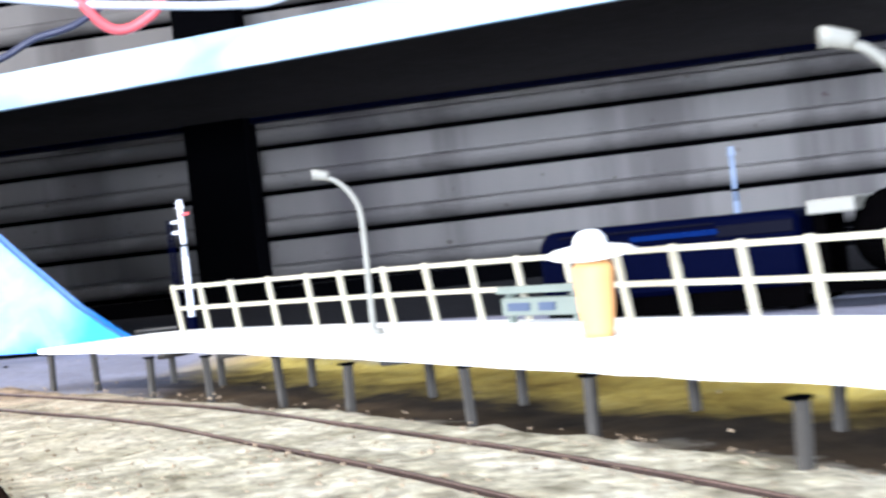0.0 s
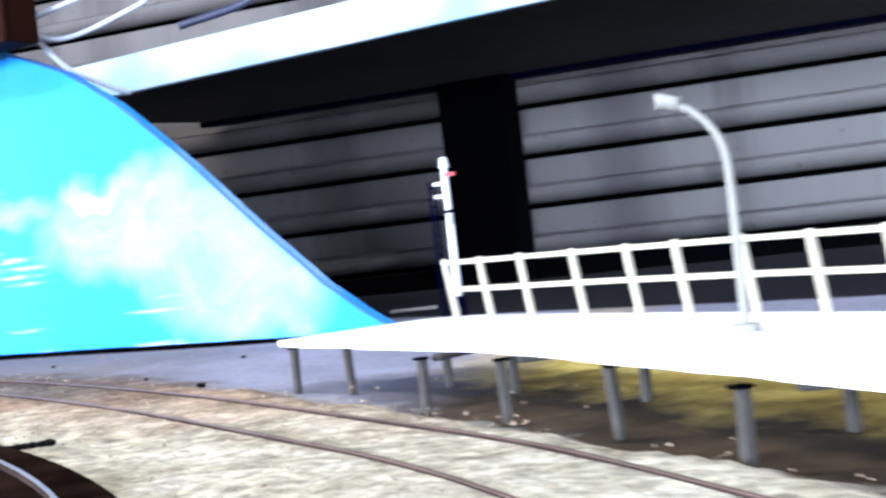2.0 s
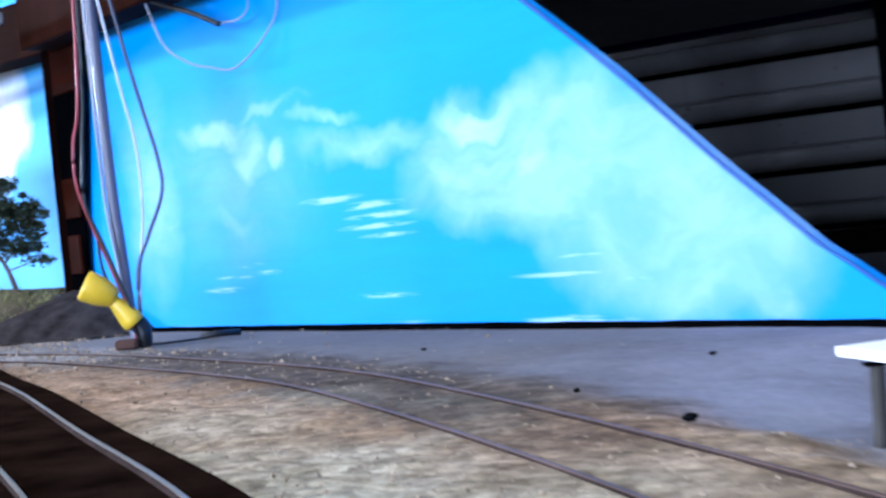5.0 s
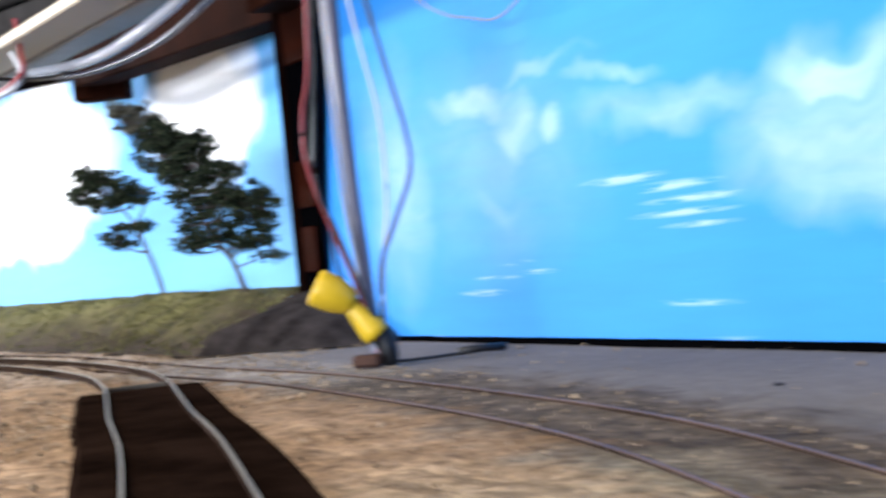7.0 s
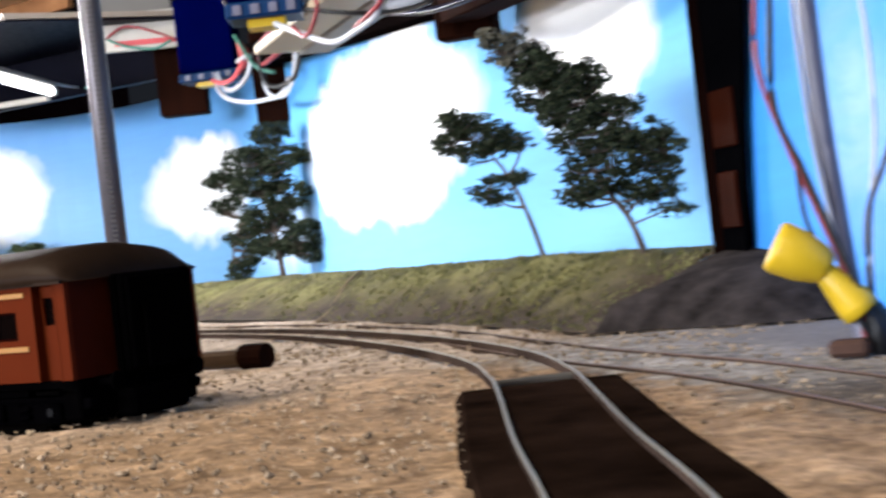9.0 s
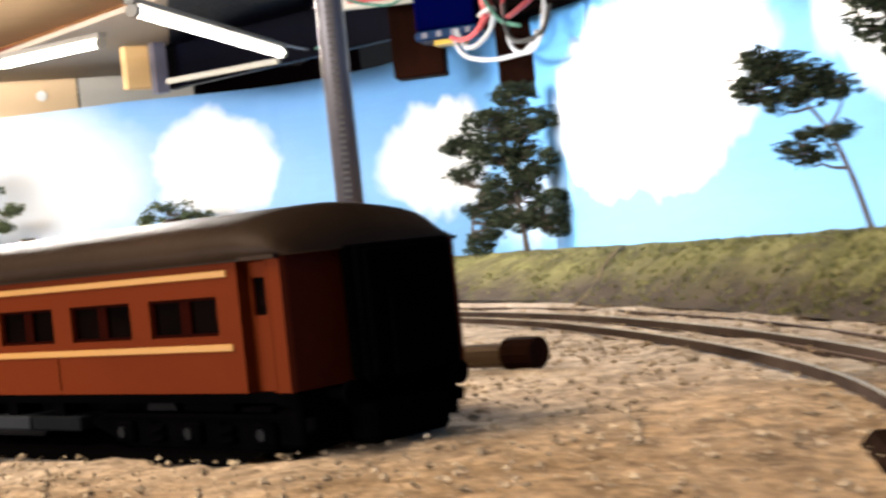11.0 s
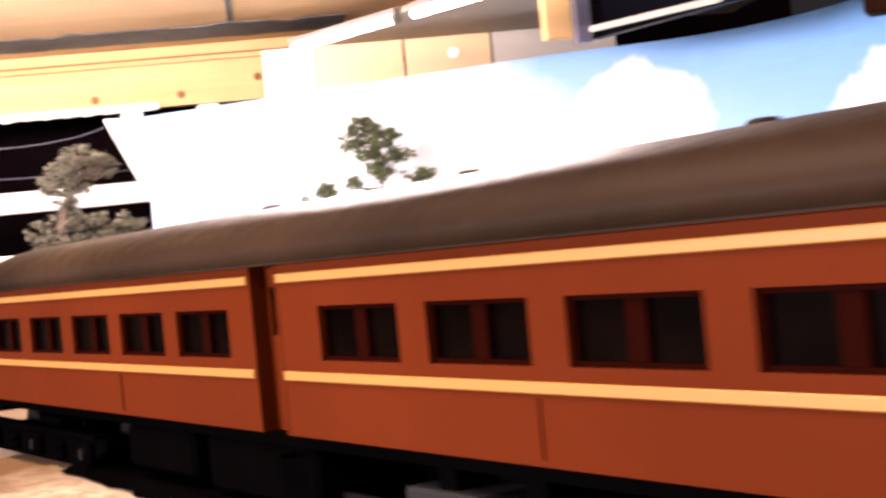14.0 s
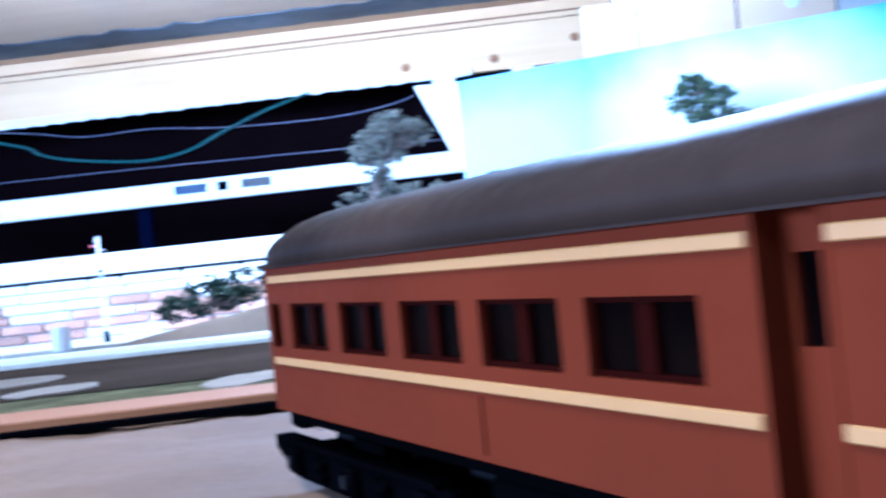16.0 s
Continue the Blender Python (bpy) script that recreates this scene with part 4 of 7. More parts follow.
def bank():
    base = spline([(-5.58, 5.80, 0), (-6.10, 5.93, 0), (-6.84, 6.10, 0), (-7.70, 6.25, 0), (-9.2, 6.46, 0), (-10.8, 6.50, 0), (-12.4, 6.2, 0), (-13.6, 5.4, 0), (-14.2, 4.2, 0), (-14.4, 3.0, 0)], 10)
    crest = spline([(-5.66, 6.34, 0.172), (-6.20, 6.36, 0.185), (-6.80, 6.47, 0.19), (-7.75, 6.62, 0.185), (-8.8, 6.83, 0.18), (-10.4, 7.05, 0.18), (-12.2, 7.2, 0.18), (-13.7, 6.9, 0.18), (-14.8, 5.2, 0.18), (-15.2, 3.1, 0.18)], 10)
    back = [Vector((w.x, w.y, 0.17)) for w in (WEST[0], *spline([(-6.2, 6.68, 0), (-6.9, 6.86, 0), (-7.8, 7.02, 0), (-8.9, 7.22, 0), (-10.4, 7.56, 0), (-12.3, 7.9, 0), (-14.3, 7.6, 0), (-15.5, 5.5, 0), (-16.0, 3.15, 0)], 10))]
    n = len(base)
    back = [back[min(len(back) - 1, round(i * (len(back) - 1) / (n - 1)))] for i in range(n)]
    bm = B()
    rows = []
    steps = 12
    for i in range(n):
        row = []
        for k in range(steps + 1):
            t = k / steps
            s = t * t * (3 - 2 * t) * 0.55 + t * 0.45
            p = base[i].lerp(crest[i], t)
            p.z = crest[i].z * s
            gully = math.exp(-(((p.x + 8.55 + (1 - t) * 0.45) / 0.10) ** 2))
            p.z += 0.022 * noise.fractal((p.x * 5, p.y * 5, 1), 1.0, 2.0, 5) * min(1, 3 * t + 0.15) - 0.03 * gully * min(1, 4 * t)
            row.append(bm.verts.new(p - base[0]))
        for k in range(1, 4):
            p = crest[i].lerp(back[i], k / 3)
            p.z += 0.010 * noise.fractal((p.x * 5, p.y * 5, 1), 1.0, 2.0, 5)
            row.append(bm.verts.new(p - base[0]))
        rows.append(row)
    for a, b in zip(rows, rows[1:]):
        for k in range(len(a) - 1):
            bm.faces.new((a[k], b[k], b[k + 1], a[k + 1]))
    root = thing("grass_bank", base[0], "low grassy embankment of yellow-green flock with an earth gully", "embankment", kind="structure")
    part("slope", bm, M["bank"], root, smooth=True)
    # the dark bare end of the bank towards the corner post
    bm = B()
    end = [(-5.58, 5.80, 0), (-5.40, 5.88, 0), (-5.10, 5.99, 0), (-5.02, 6.16, 0), (-5.25, 6.32, 0)]
    top = [(-5.62, 5.86, 0.015), (-5.63, 6.05, 0.085), (-5.62, 6.2, 0.14), (-5.6, 6.32, 0.168), (-5.55, 6.45, 0.168)]
    r = []
    for k in range(7):
        t = k / 6
        r.append([bm.verts.new(Vector(a).lerp(Vector(b), t) + Vector((0, 0, 0.05 * math.sin(t * math.pi) * (1 if 0 < j else 0) + 0.006 * noise.noise((j * 3, k * 3, 0)) * (t > 0))) - base[0]) for j, (a, b) in enumerate(zip(spline(end, 4), spline(top, 4)))])
    for a, b in zip(r, r[1:]):
        for k in range(len(a) - 1):
            bm.faces.new((a[k], a[k + 1], b[k + 1], b[k]))
    part("bare_end", bm, M["bank_end"], root, "dark grey bare end of the bank", smooth=True)
    # earth gully running down the slope
    pts = []
    for k in range(13):
        t = k / 12
        sm = t * t * (3 - 2 * t) * 0.55 + t * 0.45
        p = Vector((-8.22 - 0.50 * t + 0.012 * math.sin(t * 7), 6.32 + 0.50 * t, 0.185 * sm - 0.004))
        pts.append(p - base[0])
    bm = B()
    tube(bm, pts, 0.009, 6, 0.007)
    part("gully", bm, M["patch"], root, "bare dark earth gully", smooth=True)
    # tufts of flock over the slope
    rnd = np.random.RandomState(11)
    verts, faces = [], []
    for _ in range(9000):
        i = rnd.randint(0, n - 1)
        t = rnd.rand() ** 0.8
        p = base[i].lerp(base[i + 1], rnd.rand())
        q = crest[i].lerp(crest[i + 1], rnd.rand())
        c = p.lerp(q, t)
        s = t * t * (3 - 2 * t) * 0.55 + t * 0.45
        c.z = q.z * s + 0.012 * noise.fractal((c.x * 5, c.y * 5, 1), 1.0, 2.0, 5) * min(1, 3 * t + 0.15)
        if noise.noise((c.x * 3, c.y * 3, 7)) < rnd.uniform(-0.5, 0.3):
            continue
        h = rnd.uniform(0.006, 0.02)
        b = len(verts)
        for _k in range(3):
            a = rnd.uniform(0, math.tau)
            verts.append((c.x + 0.5 * h * math.cos(a), c.y + 0.5 * h * math.sin(a), c.z - 0.003))
        verts.append((c.x + rnd.uniform(-0.4, 0.4) * h, c.y + rnd.uniform(-0.4, 0.4) * h, c.z + h * 0.8))
        faces += [(b, b + 1, b + 3), (b + 1, b + 2, b + 3), (b + 2, b, b + 3)]
    me = bpy.data.meshes.new("grass_tufts")
    me.from_pydata([tuple(k * K for k in v) for v in verts], [], faces)
    me.materials.append(M["leaf4"])
    tagged(new("grass_tufts", me), "short yellow-green flock tufts on the bank", "grass", kind="stuff")


bank()


def tree(at, yaw, limbs, pads, leaf, label, seed, clumps=120, group="model trees", size=0.02, dry=()):
    """A wire-armature model tree: a bent tapered trunk, twigs, and many small clumps of flock flakes. Limbs and pads lie in a plane turned to yaw, with depth."""
    rnd = np.random.RandomState(seed)
    root = thing("model_tree", at, label, "tree", yaw, group)
    bm = B()
    spine = []
    for pts, r in limbs:
        line = spline([(a, 0.0 if i == 0 else rnd.uniform(-0.02, 0.02), b) for i, (a, b) in enumerate(pts)], 5)
        spine += line[4:]
        tube(bm, line, r, 6, r * 0.35)

    def crown(name, shapes, count, mat, text=""):
        verts, faces = [], []
        total = sum(rx * rz for _, _, rx, rz in shapes)
        for px, pz, rx, rz in shapes:
            for _ in range(max(2, round(count * rx * rz / total))):
                d = rnd.normal(size=3)
                d *= rnd.uniform(0.2, 1.0) ** 0.4 / np.linalg.norm(d)
                mid = np.array((px + d[0] * rx, d[1] * (rx + rz) * 0.5, pz + d[2] * rz))
                near = min(spine, key=lambda q: (q.x - mid[0]) ** 2 + q.y**2 + 2 * (q.z - mid[2]) ** 2 + (0.02 if q.z > mid[2] else 0))
                m = Vector(mid)
                if (m - near).length < 0.28:
                    tube(bm, [near, near.lerp(m, 0.5) + Vector((0, 0, -0.12 * (m - near).length)), m], size * 0.16, 4, size * 0.08, caps=False)
                wide = size * rnd.uniform(1.1, 2.2)
                for _k in range(rnd.randint(22, 44)):
                    e = rnd.normal(size=3)
                    e *= rnd.uniform(0.3, 1.0) ** 0.5 / np.linalg.norm(e)
                    c = mid + e * (wide, wide, wide * 0.72)
                    h = size * rnd.uniform(0.4, 0.95)
                    b = len(verts)
                    tilt = rnd.normal(size=(5, 3)) * (0.55, 0.55, 0.26) * h
                    tilt[4] = (0, 0, h * 0.3)
                    verts += [tuple((c + q) * K) for q in tilt]
                    faces += [(b, b + 1, b + 4), (b + 1, b + 2, b + 4), (b + 2, b + 3, b + 4), (b + 3, b, b + 4), (b, b + 2, b + 1)]
        me = bpy.data.meshes.new(name)
        me.from_pydata(verts, [], faces)
        me.materials.append(mat)
        ob = new(name, me)
        ob.parent = root
        if text:
            ob["label"] = text

    crown("crown", pads, clumps, leaf)
    if dry:
        crown("dry_tip", dry, max(6, clumps // 14), M["leaf3"], "pale grey-brown dry tip of the crown")
    part("trunk", bm, M["bark"], root, smooth=True)
    return root


tree((-6.65, 6.43, 0.17), 53, [([(0.0, 0.0), (-0.02, 0.09), (-0.046, 0.184), (-0.09, 0.30), (-0.16, 0.40), (-0.24, 0.47)], 0.010), ([(-0.05, 0.19), (-0.1, 0.20), (-0.17, 0.25)], 0.006), ([(-0.09, 0.30), (-0.05, 0.36), (-0.04, 0.42)], 0.006)],
     [(-0.26, 0.50, 0.06, 0.045), (-0.28, 0.44, 0.055, 0.045), (-0.18, 0.475, 0.07, 0.045), (-0.10, 0.46, 0.06, 0.035), (-0.05, 0.415, 0.055, 0.03), (-0.20, 0.40, 0.07, 0.035), (-0.13, 0.40, 0.06, 0.035), (-0.17, 0.26, 0.05, 0.04), (-0.10, 0.29, 0.06, 0.025), (-0.03, 0.30, 0.04, 0.02), (-0.13, 0.22, 0.055, 0.02)], M["leaf"], "small dark green tree with a bent bare trunk on the bank", 2, 190, size=0.0150)
tree((-5.98, 6.32, 0.165), 53, [([(0.0, 0.0), (-0.015, 0.06), (-0.04, 0.13), (-0.11, 0.24), (-0.17, 0.38), (-0.25, 0.52), (-0.33, 0.63)], 0.011), ([(-0.04, 0.13), (0.03, 0.2), (0.09, 0.27)], 0.006), ([(-0.06, 0.17), (-0.13, 0.19), (-0.19, 0.21)], 0.006), ([(-0.02, 0.10), (0.05, 0.12), (0.10, 0.13)], 0.004)],
     [(-0.27, 0.60, 0.08, 0.06), (-0.19, 0.58, 0.09, 0.06), (-0.24, 0.52, 0.10, 0.065), (-0.11, 0.54, 0.06, 0.045), (-0.16, 0.46, 0.12, 0.065), (-0.06, 0.44, 0.10, 0.045), (-0.12, 0.38, 0.12, 0.06), (0.03, 0.36, 0.09, 0.045), (0.10, 0.32, 0.06, 0.025), (-0.02, 0.30, 0.12, 0.055), (0.10, 0.25, 0.055, 0.03), (-0.17, 0.28, 0.055, 0.035), (-0.10, 0.225, 0.09, 0.04), (-0.19, 0.20, 0.05, 0.035), (0.02, 0.19, 0.065, 0.04), (0.10, 0.13, 0.045, 0.022), (0.08, 0.19, 0.05, 0.025)], M["leaf"], "leaning dark green model tree with layered foliage on the bank", 5, 520, size=0.0155,
     dry=[(-0.34, 0.66, 0.06, 0.05), (-0.37, 0.69, 0.04, 0.03), (-0.30, 0.67, 0.05, 0.04)])
tree((-11.2, 7.40, 0.165), 36, [([(0.185, 0.0), (0.17, 0.3), (0.11, 0.6), (0.19, 0.92)], 0.018), ([(-0.18, 0.0), (-0.15, 0.2), (-0.06, 0.4)], 0.012), ([(0.13, 0.5), (-0.06, 0.6), (-0.2, 0.66)], 0.009)],
     [(0.20, 0.90, 0.13, 0.08), (0.0, 0.78, 0.16, 0.07), (0.28, 0.75, 0.15, 0.09), (-0.19, 0.66, 0.12, 0.06), (0.06, 0.62, 0.21, 0.10), (0.28, 0.52, 0.15, 0.11), (-0.17, 0.50, 0.12, 0.05), (0.11, 0.38, 0.20, 0.09), (0.36, 0.25, 0.12, 0.11), (-0.06, 0.28, 0.13, 0.07), (0.13, 0.20, 0.18, 0.07), (-0.09, 0.12, 0.11, 0.05), (0.38, 0.13, 0.10, 0.05), (-0.13, 0.05, 0.09, 0.04)], M["leaf"], "dense dark green model tree standing close to the sky board", 9, 560, size=0.025)
tree((-15.3, 4.86, 0.17), 92, [([(0.0, 0.0), (0.02, 0.4), (-0.02, 0.8), (-0.06, 1.1)], 0.018), ([(0.0, 0.5), (0.12, 0.6), (0.24, 0.7)], 0.009)],
     [(-0.10, 1.10, 0.13, 0.07), (-0.20, 1.0, 0.10, 0.06), (0.02, 1.0, 0.15, 0.07), (0.15, 0.88, 0.09, 0.05), (-0.05, 0.86, 0.14, 0.06), (0.0, 0.75, 0.10, 0.05), (0.25, 0.72, 0.10, 0.05), (-0.20, 0.70, 0.07, 0.04), (0.12, 0.60, 0.12, 0.05), (0.25, 0.60, 0.06, 0.04), (-0.15, 0.58, 0.06, 0.04), (0.0, 0.5, 0.14, 0.05)], M["leaf2"], "tall olive green model tree in front of the sky board", 12, 190, size=0.027)
tree((-15.28, 4.42, 0.17), 92, [([(0.0, 0.0), (0.0, 0.3), (0.02, 0.55)], 0.014)],
     [(0.02, 0.66, 0.08, 0.05), (-0.08, 0.56, 0.12, 0.06), (0.06, 0.55, 0.11, 0.05), (0.16, 0.56, 0.08, 0.04), (0.0, 0.45, 0.16, 0.06)], M["leaf2"], "low bushy olive model tree beside a taller one", 13, 80, size=0.027)
tree((-15.0, 6.35, 0.17), 90, [([(0.0, 0.0), (0.0, 0.3), (0.05, 0.55)], 0.02)], [(0.0, 0.56, 0.26, 0.09), (0.18, 0.48, 0.18, 0.08), (-0.2, 0.46, 0.16, 0.08)], M["leaf2"], "low spreading olive model tree in front of the sky board", 14, 50, size=0.033)
tree((-14.9, 7.0, 0.17), 90, [([(0.0, 0.0), (0.0, 0.3), (0.05, 0.42)], 0.02)], [(0.0, 0.42, 0.14, 0.08)], M["leaf2"], "small olive bush in front of the sky board", 15, 18, size=0.033)
tree((-14.2, 2.75, 0.0), 95, [([(0.0, 0.0), (-0.05, 0.4), (-0.02, 0.75), (0.1, 1.0)], 0.04), ([(-0.02, 0.5), (0.2, 0.6), (0.40, 0.66)], 0.02)],
     [(0.14, 1.12, 0.16, 0.08), (0.0, 1.05, 0.13, 0.07), (0.24, 1.06, 0.10, 0.07), (-0.08, 0.98, 0.08, 0.07), (0.06, 0.96, 0.13, 0.06), (0.0, 0.85, 0.09, 0.08), (0.0, 0.73, 0.12, 0.09), (0.28, 0.72, 0.20, 0.05), (0.42, 0.68, 0.12, 0.05), (-0.18, 0.68, 0.07, 0.08), (0.1, 0.58, 0.35, 0.1)], M["leaf3"], "pale grey-green bushy model tree beside the white plank", 17, 330, size=0.022)

# ---------------------------------------------------------------- corner post, cables, upper deck


def corner_post():
    bm = B()
    box(bm, (0, 0, 0.65), (0.135, 0.11, 1.34))
    bevel(bm, 0.006)
    post = thing("corner_post", (-5.618, 6.363, 0.02), "dark reddish brown timber corner post", "post", 40, kind="structure")
    part("timber", bm, M["brown_wood"], post)
    # tapered black packing board between the post and the end of the sky board
    brace = B()
    prof = [(-0.10, 0.05), (0.02, 0.05), (0.02, 0.12), (0.08, 0.50), (0.14, 0.75), (0.24, 1.27), (-0.10, 1.27)]
    lo, hi = [[brace.verts.new((a, y, z)) for a, z in prof] for y in (-0.010, 0.004)]
    for k in range(len(prof)):
        brace.faces.new((lo[k], lo[(k + 1) % len(prof)], hi[(k + 1) % len(prof)], hi[k]))
    brace.faces.new(lo)
    brace.faces.new(reversed(hi))
    board = part("packing_board", brace, M["black"], at=(-5.5085, 6.276, 0.0), rz=-16.44)
    for z0, z1, w in ((0.225, 0.375, 0.105), (0.44, 0.595, 0.135), (0.92, 1.17, 0.24)):
        bm = B()
        box(bm, (w / 2 - 0.072, -0.017, (z0 + z1) / 2), (w, 0.013, z1 - z0))
        bevel(bm, 0.004)
        part("cleat", bm, M["red_wood"], board, "reddish brown timber cleat")
    tagged(board, "tapered black board behind the cables at the corner post", "board", kind="structure")


corner_post()


def deck_west():
    """Upper deck over the west corner: a brown front beam with hanging joist ends, a pale board below it."""
    root = thing("upper_deck", (-5.6, 6.35, 1.15), "upper deck of dark timber beams with a pale board edge", "deck", kind="structure")
    o = Vector((-5.6, 6.35, 1.15))
    def beam(a, b, w, h, mat, name, label=""):
        a, b = Vector(a) - o, Vector(b) - o
        d = b - a
        bm = B()
        rot = d.to_track_quat("X", "Z").to_matrix().to_4x4()
        m = Matrix.Translation((a + b) / 2) @ rot
        box(bm, (0, 0, 0), (d.length, w, h), m=m)
        bevel(bm, 0.006)
        part(name, bm, mat, root, label)
    beam((-4.95, 6.50, 1.27), (-7.6, 6.80, 1.27), 0.16, 0.24, M["joist_wood"], "front_beam")
    beam((-5.55, 6.20, 1.20), (-3.3, 5.50, 1.19), 0.14, 0.22, M["joist_wood"], "side_beam")
    beam((-5.35, 5.64, 1.172), (-8.25, 6.29, 1.172), 0.19, 0.04, M["cream_board"], "edge_board", "pale cream painted board")
    beam((-5.35, 5.815, 1.165), (-8.25, 6.467, 1.165), 0.14, 0.04, M["soft_grey"], "edge_strip", "grey strip beside the cream board")
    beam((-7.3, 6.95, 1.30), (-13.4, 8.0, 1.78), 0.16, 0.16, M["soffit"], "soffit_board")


deck_west()


def joist_end(at, sx, sy, h, rz, label):
    bm = B()
    box(bm, (0, 0, h / 2), (sx, sy, h))
    bevel(bm, 0.012)
    tagged(part("joist_end", bm, M["joist_wood"], at=at, rz=rz), label, "joist", "hanging joist ends", "structure")


joist_end((-7.62, 6.86, 1.09), 0.25, 0.12, 0.34, 40, "dark brown sawn joist end hanging below the deck")
joist_end((-11.36, 7.82, 1.175), 0.40, 0.2, 0.6, 62, "dark brown sawn joist end hanging below the deck")
joist_end((-12.38, 7.52, 1.37), 0.34, 0.2, 0.5, 60, "dark brown sawn joist end hanging below the deck")


def cable_bundle():
    wire("cable_conduit", [(-4.46, 5.51, 1.30), (-4.457, 5.513, 0.76), (-4.457, 5.52, 0.45), (-4.447, 5.522, 0.28), (-4.41, 5.50, 0.12), (-4.375, 5.485, 0.012)], 0.0175, M["conduit"], "thick purple-grey cable running down to the board", "cables at the corner", 12)
    wire("cable", [(-4.46, 5.485, 1.30), (-4.463, 5.488, 0.76), (-4.461, 5.492, 0.45), (-4.44, 5.495, 0.27), (-4.395, 5.475, 0.12), (-4.37, 5.475, 0.012)], 0.0045, M["wire_l"], "thin pale wire lying against the thick cable", "cables at the corner")
    wire("cable", [(-4.41, 5.42, 1.28), (-4.434, 5.405, 0.766), (-4.452, 5.385, 0.62), (-4.455, 5.383, 0.50), (-4.43, 5.41, 0.36), (-4.405, 5.44, 0.24), (-4.37, 5.465, 0.10), (-4.365, 5.475, 0.012)], 0.005, M["wire_r"], "slack dark red wire hanging in front of the post", "cables at the corner")
    wire("cable", [(-4.41, 5.45, 1.28), (-4.36, 5.50, 0.80), (-4.335, 5.52, 0.60), (-4.335, 5.52, 0.40), (-4.355, 5.50, 0.2), (-4.36, 5.49, 0.012)], 0.0045, M["wire_w"], "slack white wire bowed out from the cable bundle", "cables at the corner")
    wire("cable", [(-4.38, 5.48, 1.20), (-4.335, 5.52, 0.86), (-4.31, 5.54, 0.70), (-4.288, 5.56, 0.55), (-4.288, 5.56, 0.45), (-4.325, 5.525, 0.33), (-4.355, 5.495, 0.22), (-4.36, 5.49, 0.012)], 0.006, M["wire_g"], "slack grey wire bowed out wide from the bundle", "cables at the corner")
    wire("cable", [(-4.425, 5.415, 0.33), (-4.42, 5.42, 0.24), (-4.39, 5.44, 0.14), (-4.355, 5.46, 0.05), (-4.34, 5.49, 0.012), (-4.30, 5.57, 0.006), (-4.24, 5.70, 0.008)], 0.0045, M["wire_b"], "black wire trailing from the connector over the board", "cables at the corner")
    bm = B()
    tube(bm, [(-4.265, 5.64, 0.012), (-4.24, 5.70, 0.013), (-4.215, 5.755, 0.010)], 0.010, 8)
    tagged(part("cable_plug", bm, M["wire_b"], smooth=True), "small black plug at the end of a wire", "plug")
    wire("cable", [(-4.60, 5.85, 1.15), (-4.553, 5.85, 1.023), (-4.506, 5.85, 0.931), (-4.407, 5.85, 0.866), (-4.317, 5.85, 0.839), (-4.226, 5.85, 0.821), (-4.142, 5.85, 0.855), (-4.067, 5.85, 0.911), (-4.017, 5.85, 0.979), (-3.998, 5.85, 1.15)], 0.0032, M["wire_l"], "thin grey wire hanging in a loop before the sky board")
    # two yellow crimp caps
    def cap(at, d, l, prof, lab):
        """A fluted twist-on cap: an open skirt, a waist and a fluted body."""
        dv = Vector(d).normalized()
        u = dv.cross(Vector((0, 0, 1))).normalized()
        w = dv.cross(u)
        bm, n, rings = B(), 24, []
        for t, r, flute in prof:
            rings.append([bm.verts.new(Vector(at) + dv * (l * t) + (r * (1 + flute * (k % 2))) * (math.cos(k * math.tau / n) * u + math.sin(k * math.tau / n) * w)) for k in range(n)])
        for a, b in zip(rings, rings[1:]):
            for k in range(n):
                bm.faces.new((a[k], a[(k + 1) % n], b[(k + 1) % n], b[k]))
        bm.faces.new(rings[0])
        bm.faces.new(reversed(rings[-1]))
        tagged(part("connector_cap", bm, M["yellow"], smooth=True), lab, "connector", "yellow connector caps")
    cap((-4.458, 5.372, 0.205), (0.40, 0.45, -0.34), 0.105, ((0, 0.040, 0), (0.04, 0.045, 0), (0.12, 0.046, 0.05), (0.5, 0.042, 0.08), (0.85, 0.033, 0.05), (0.96, 0.026, 0), (1.0, 0.018, 0)), "wide yellow plastic wire connector cap leaning on the cables")
    cap((-4.408, 5.428, 0.158), (0.22, 0.26, -0.46), 0.105, ((0, 0.014, 0), (0.06, 0.018, 0.04), (0.45, 0.026, 0.08), (0.80, 0.033, 0.06), (0.97, 0.035, 0), (1.0, 0.030, 0)), "narrow yellow plastic wire connector cap below another")
    wire("cable", [(-4.41, 5.43, 1.28), (-4.42, 5.415, 0.80), (-4.43, 5.40, 0.62), (-4.442, 5.395, 0.45), (-4.415, 5.42, 0.33), (-4.385, 5.44, 0.22), (-4.355, 5.465, 0.10), (-4.345, 5.48, 0.012)], 0.006, M["wire_b"], "black wire crossing in front of the yellow caps", "cables at the corner")
    bm = B()
    box(bm, (0, 0, 0.02), (0.07, 0.05, 0.03), 30)
    bevel(bm, 0.008)
    tagged(part("cable_clamp", bm, M["clamp"], at=(-4.375, 5.445, -0.004)), "small reddish brown block at the foot of the cables", "block")
    bm = B()
    bmesh.ops.create_icosphere(bm, subdivisions=3, radius=1.0)
    for v in bm.verts:
        k = 1 + 0.30 * noise.noise(v.co * 1.7)
        v.co = Vector((0.026 * k * v.co.x - 0.10 * max(0.0, v.co.z) * 0.25, 0.024 * k * v.co.y, 0.062 * k * v.co.z))
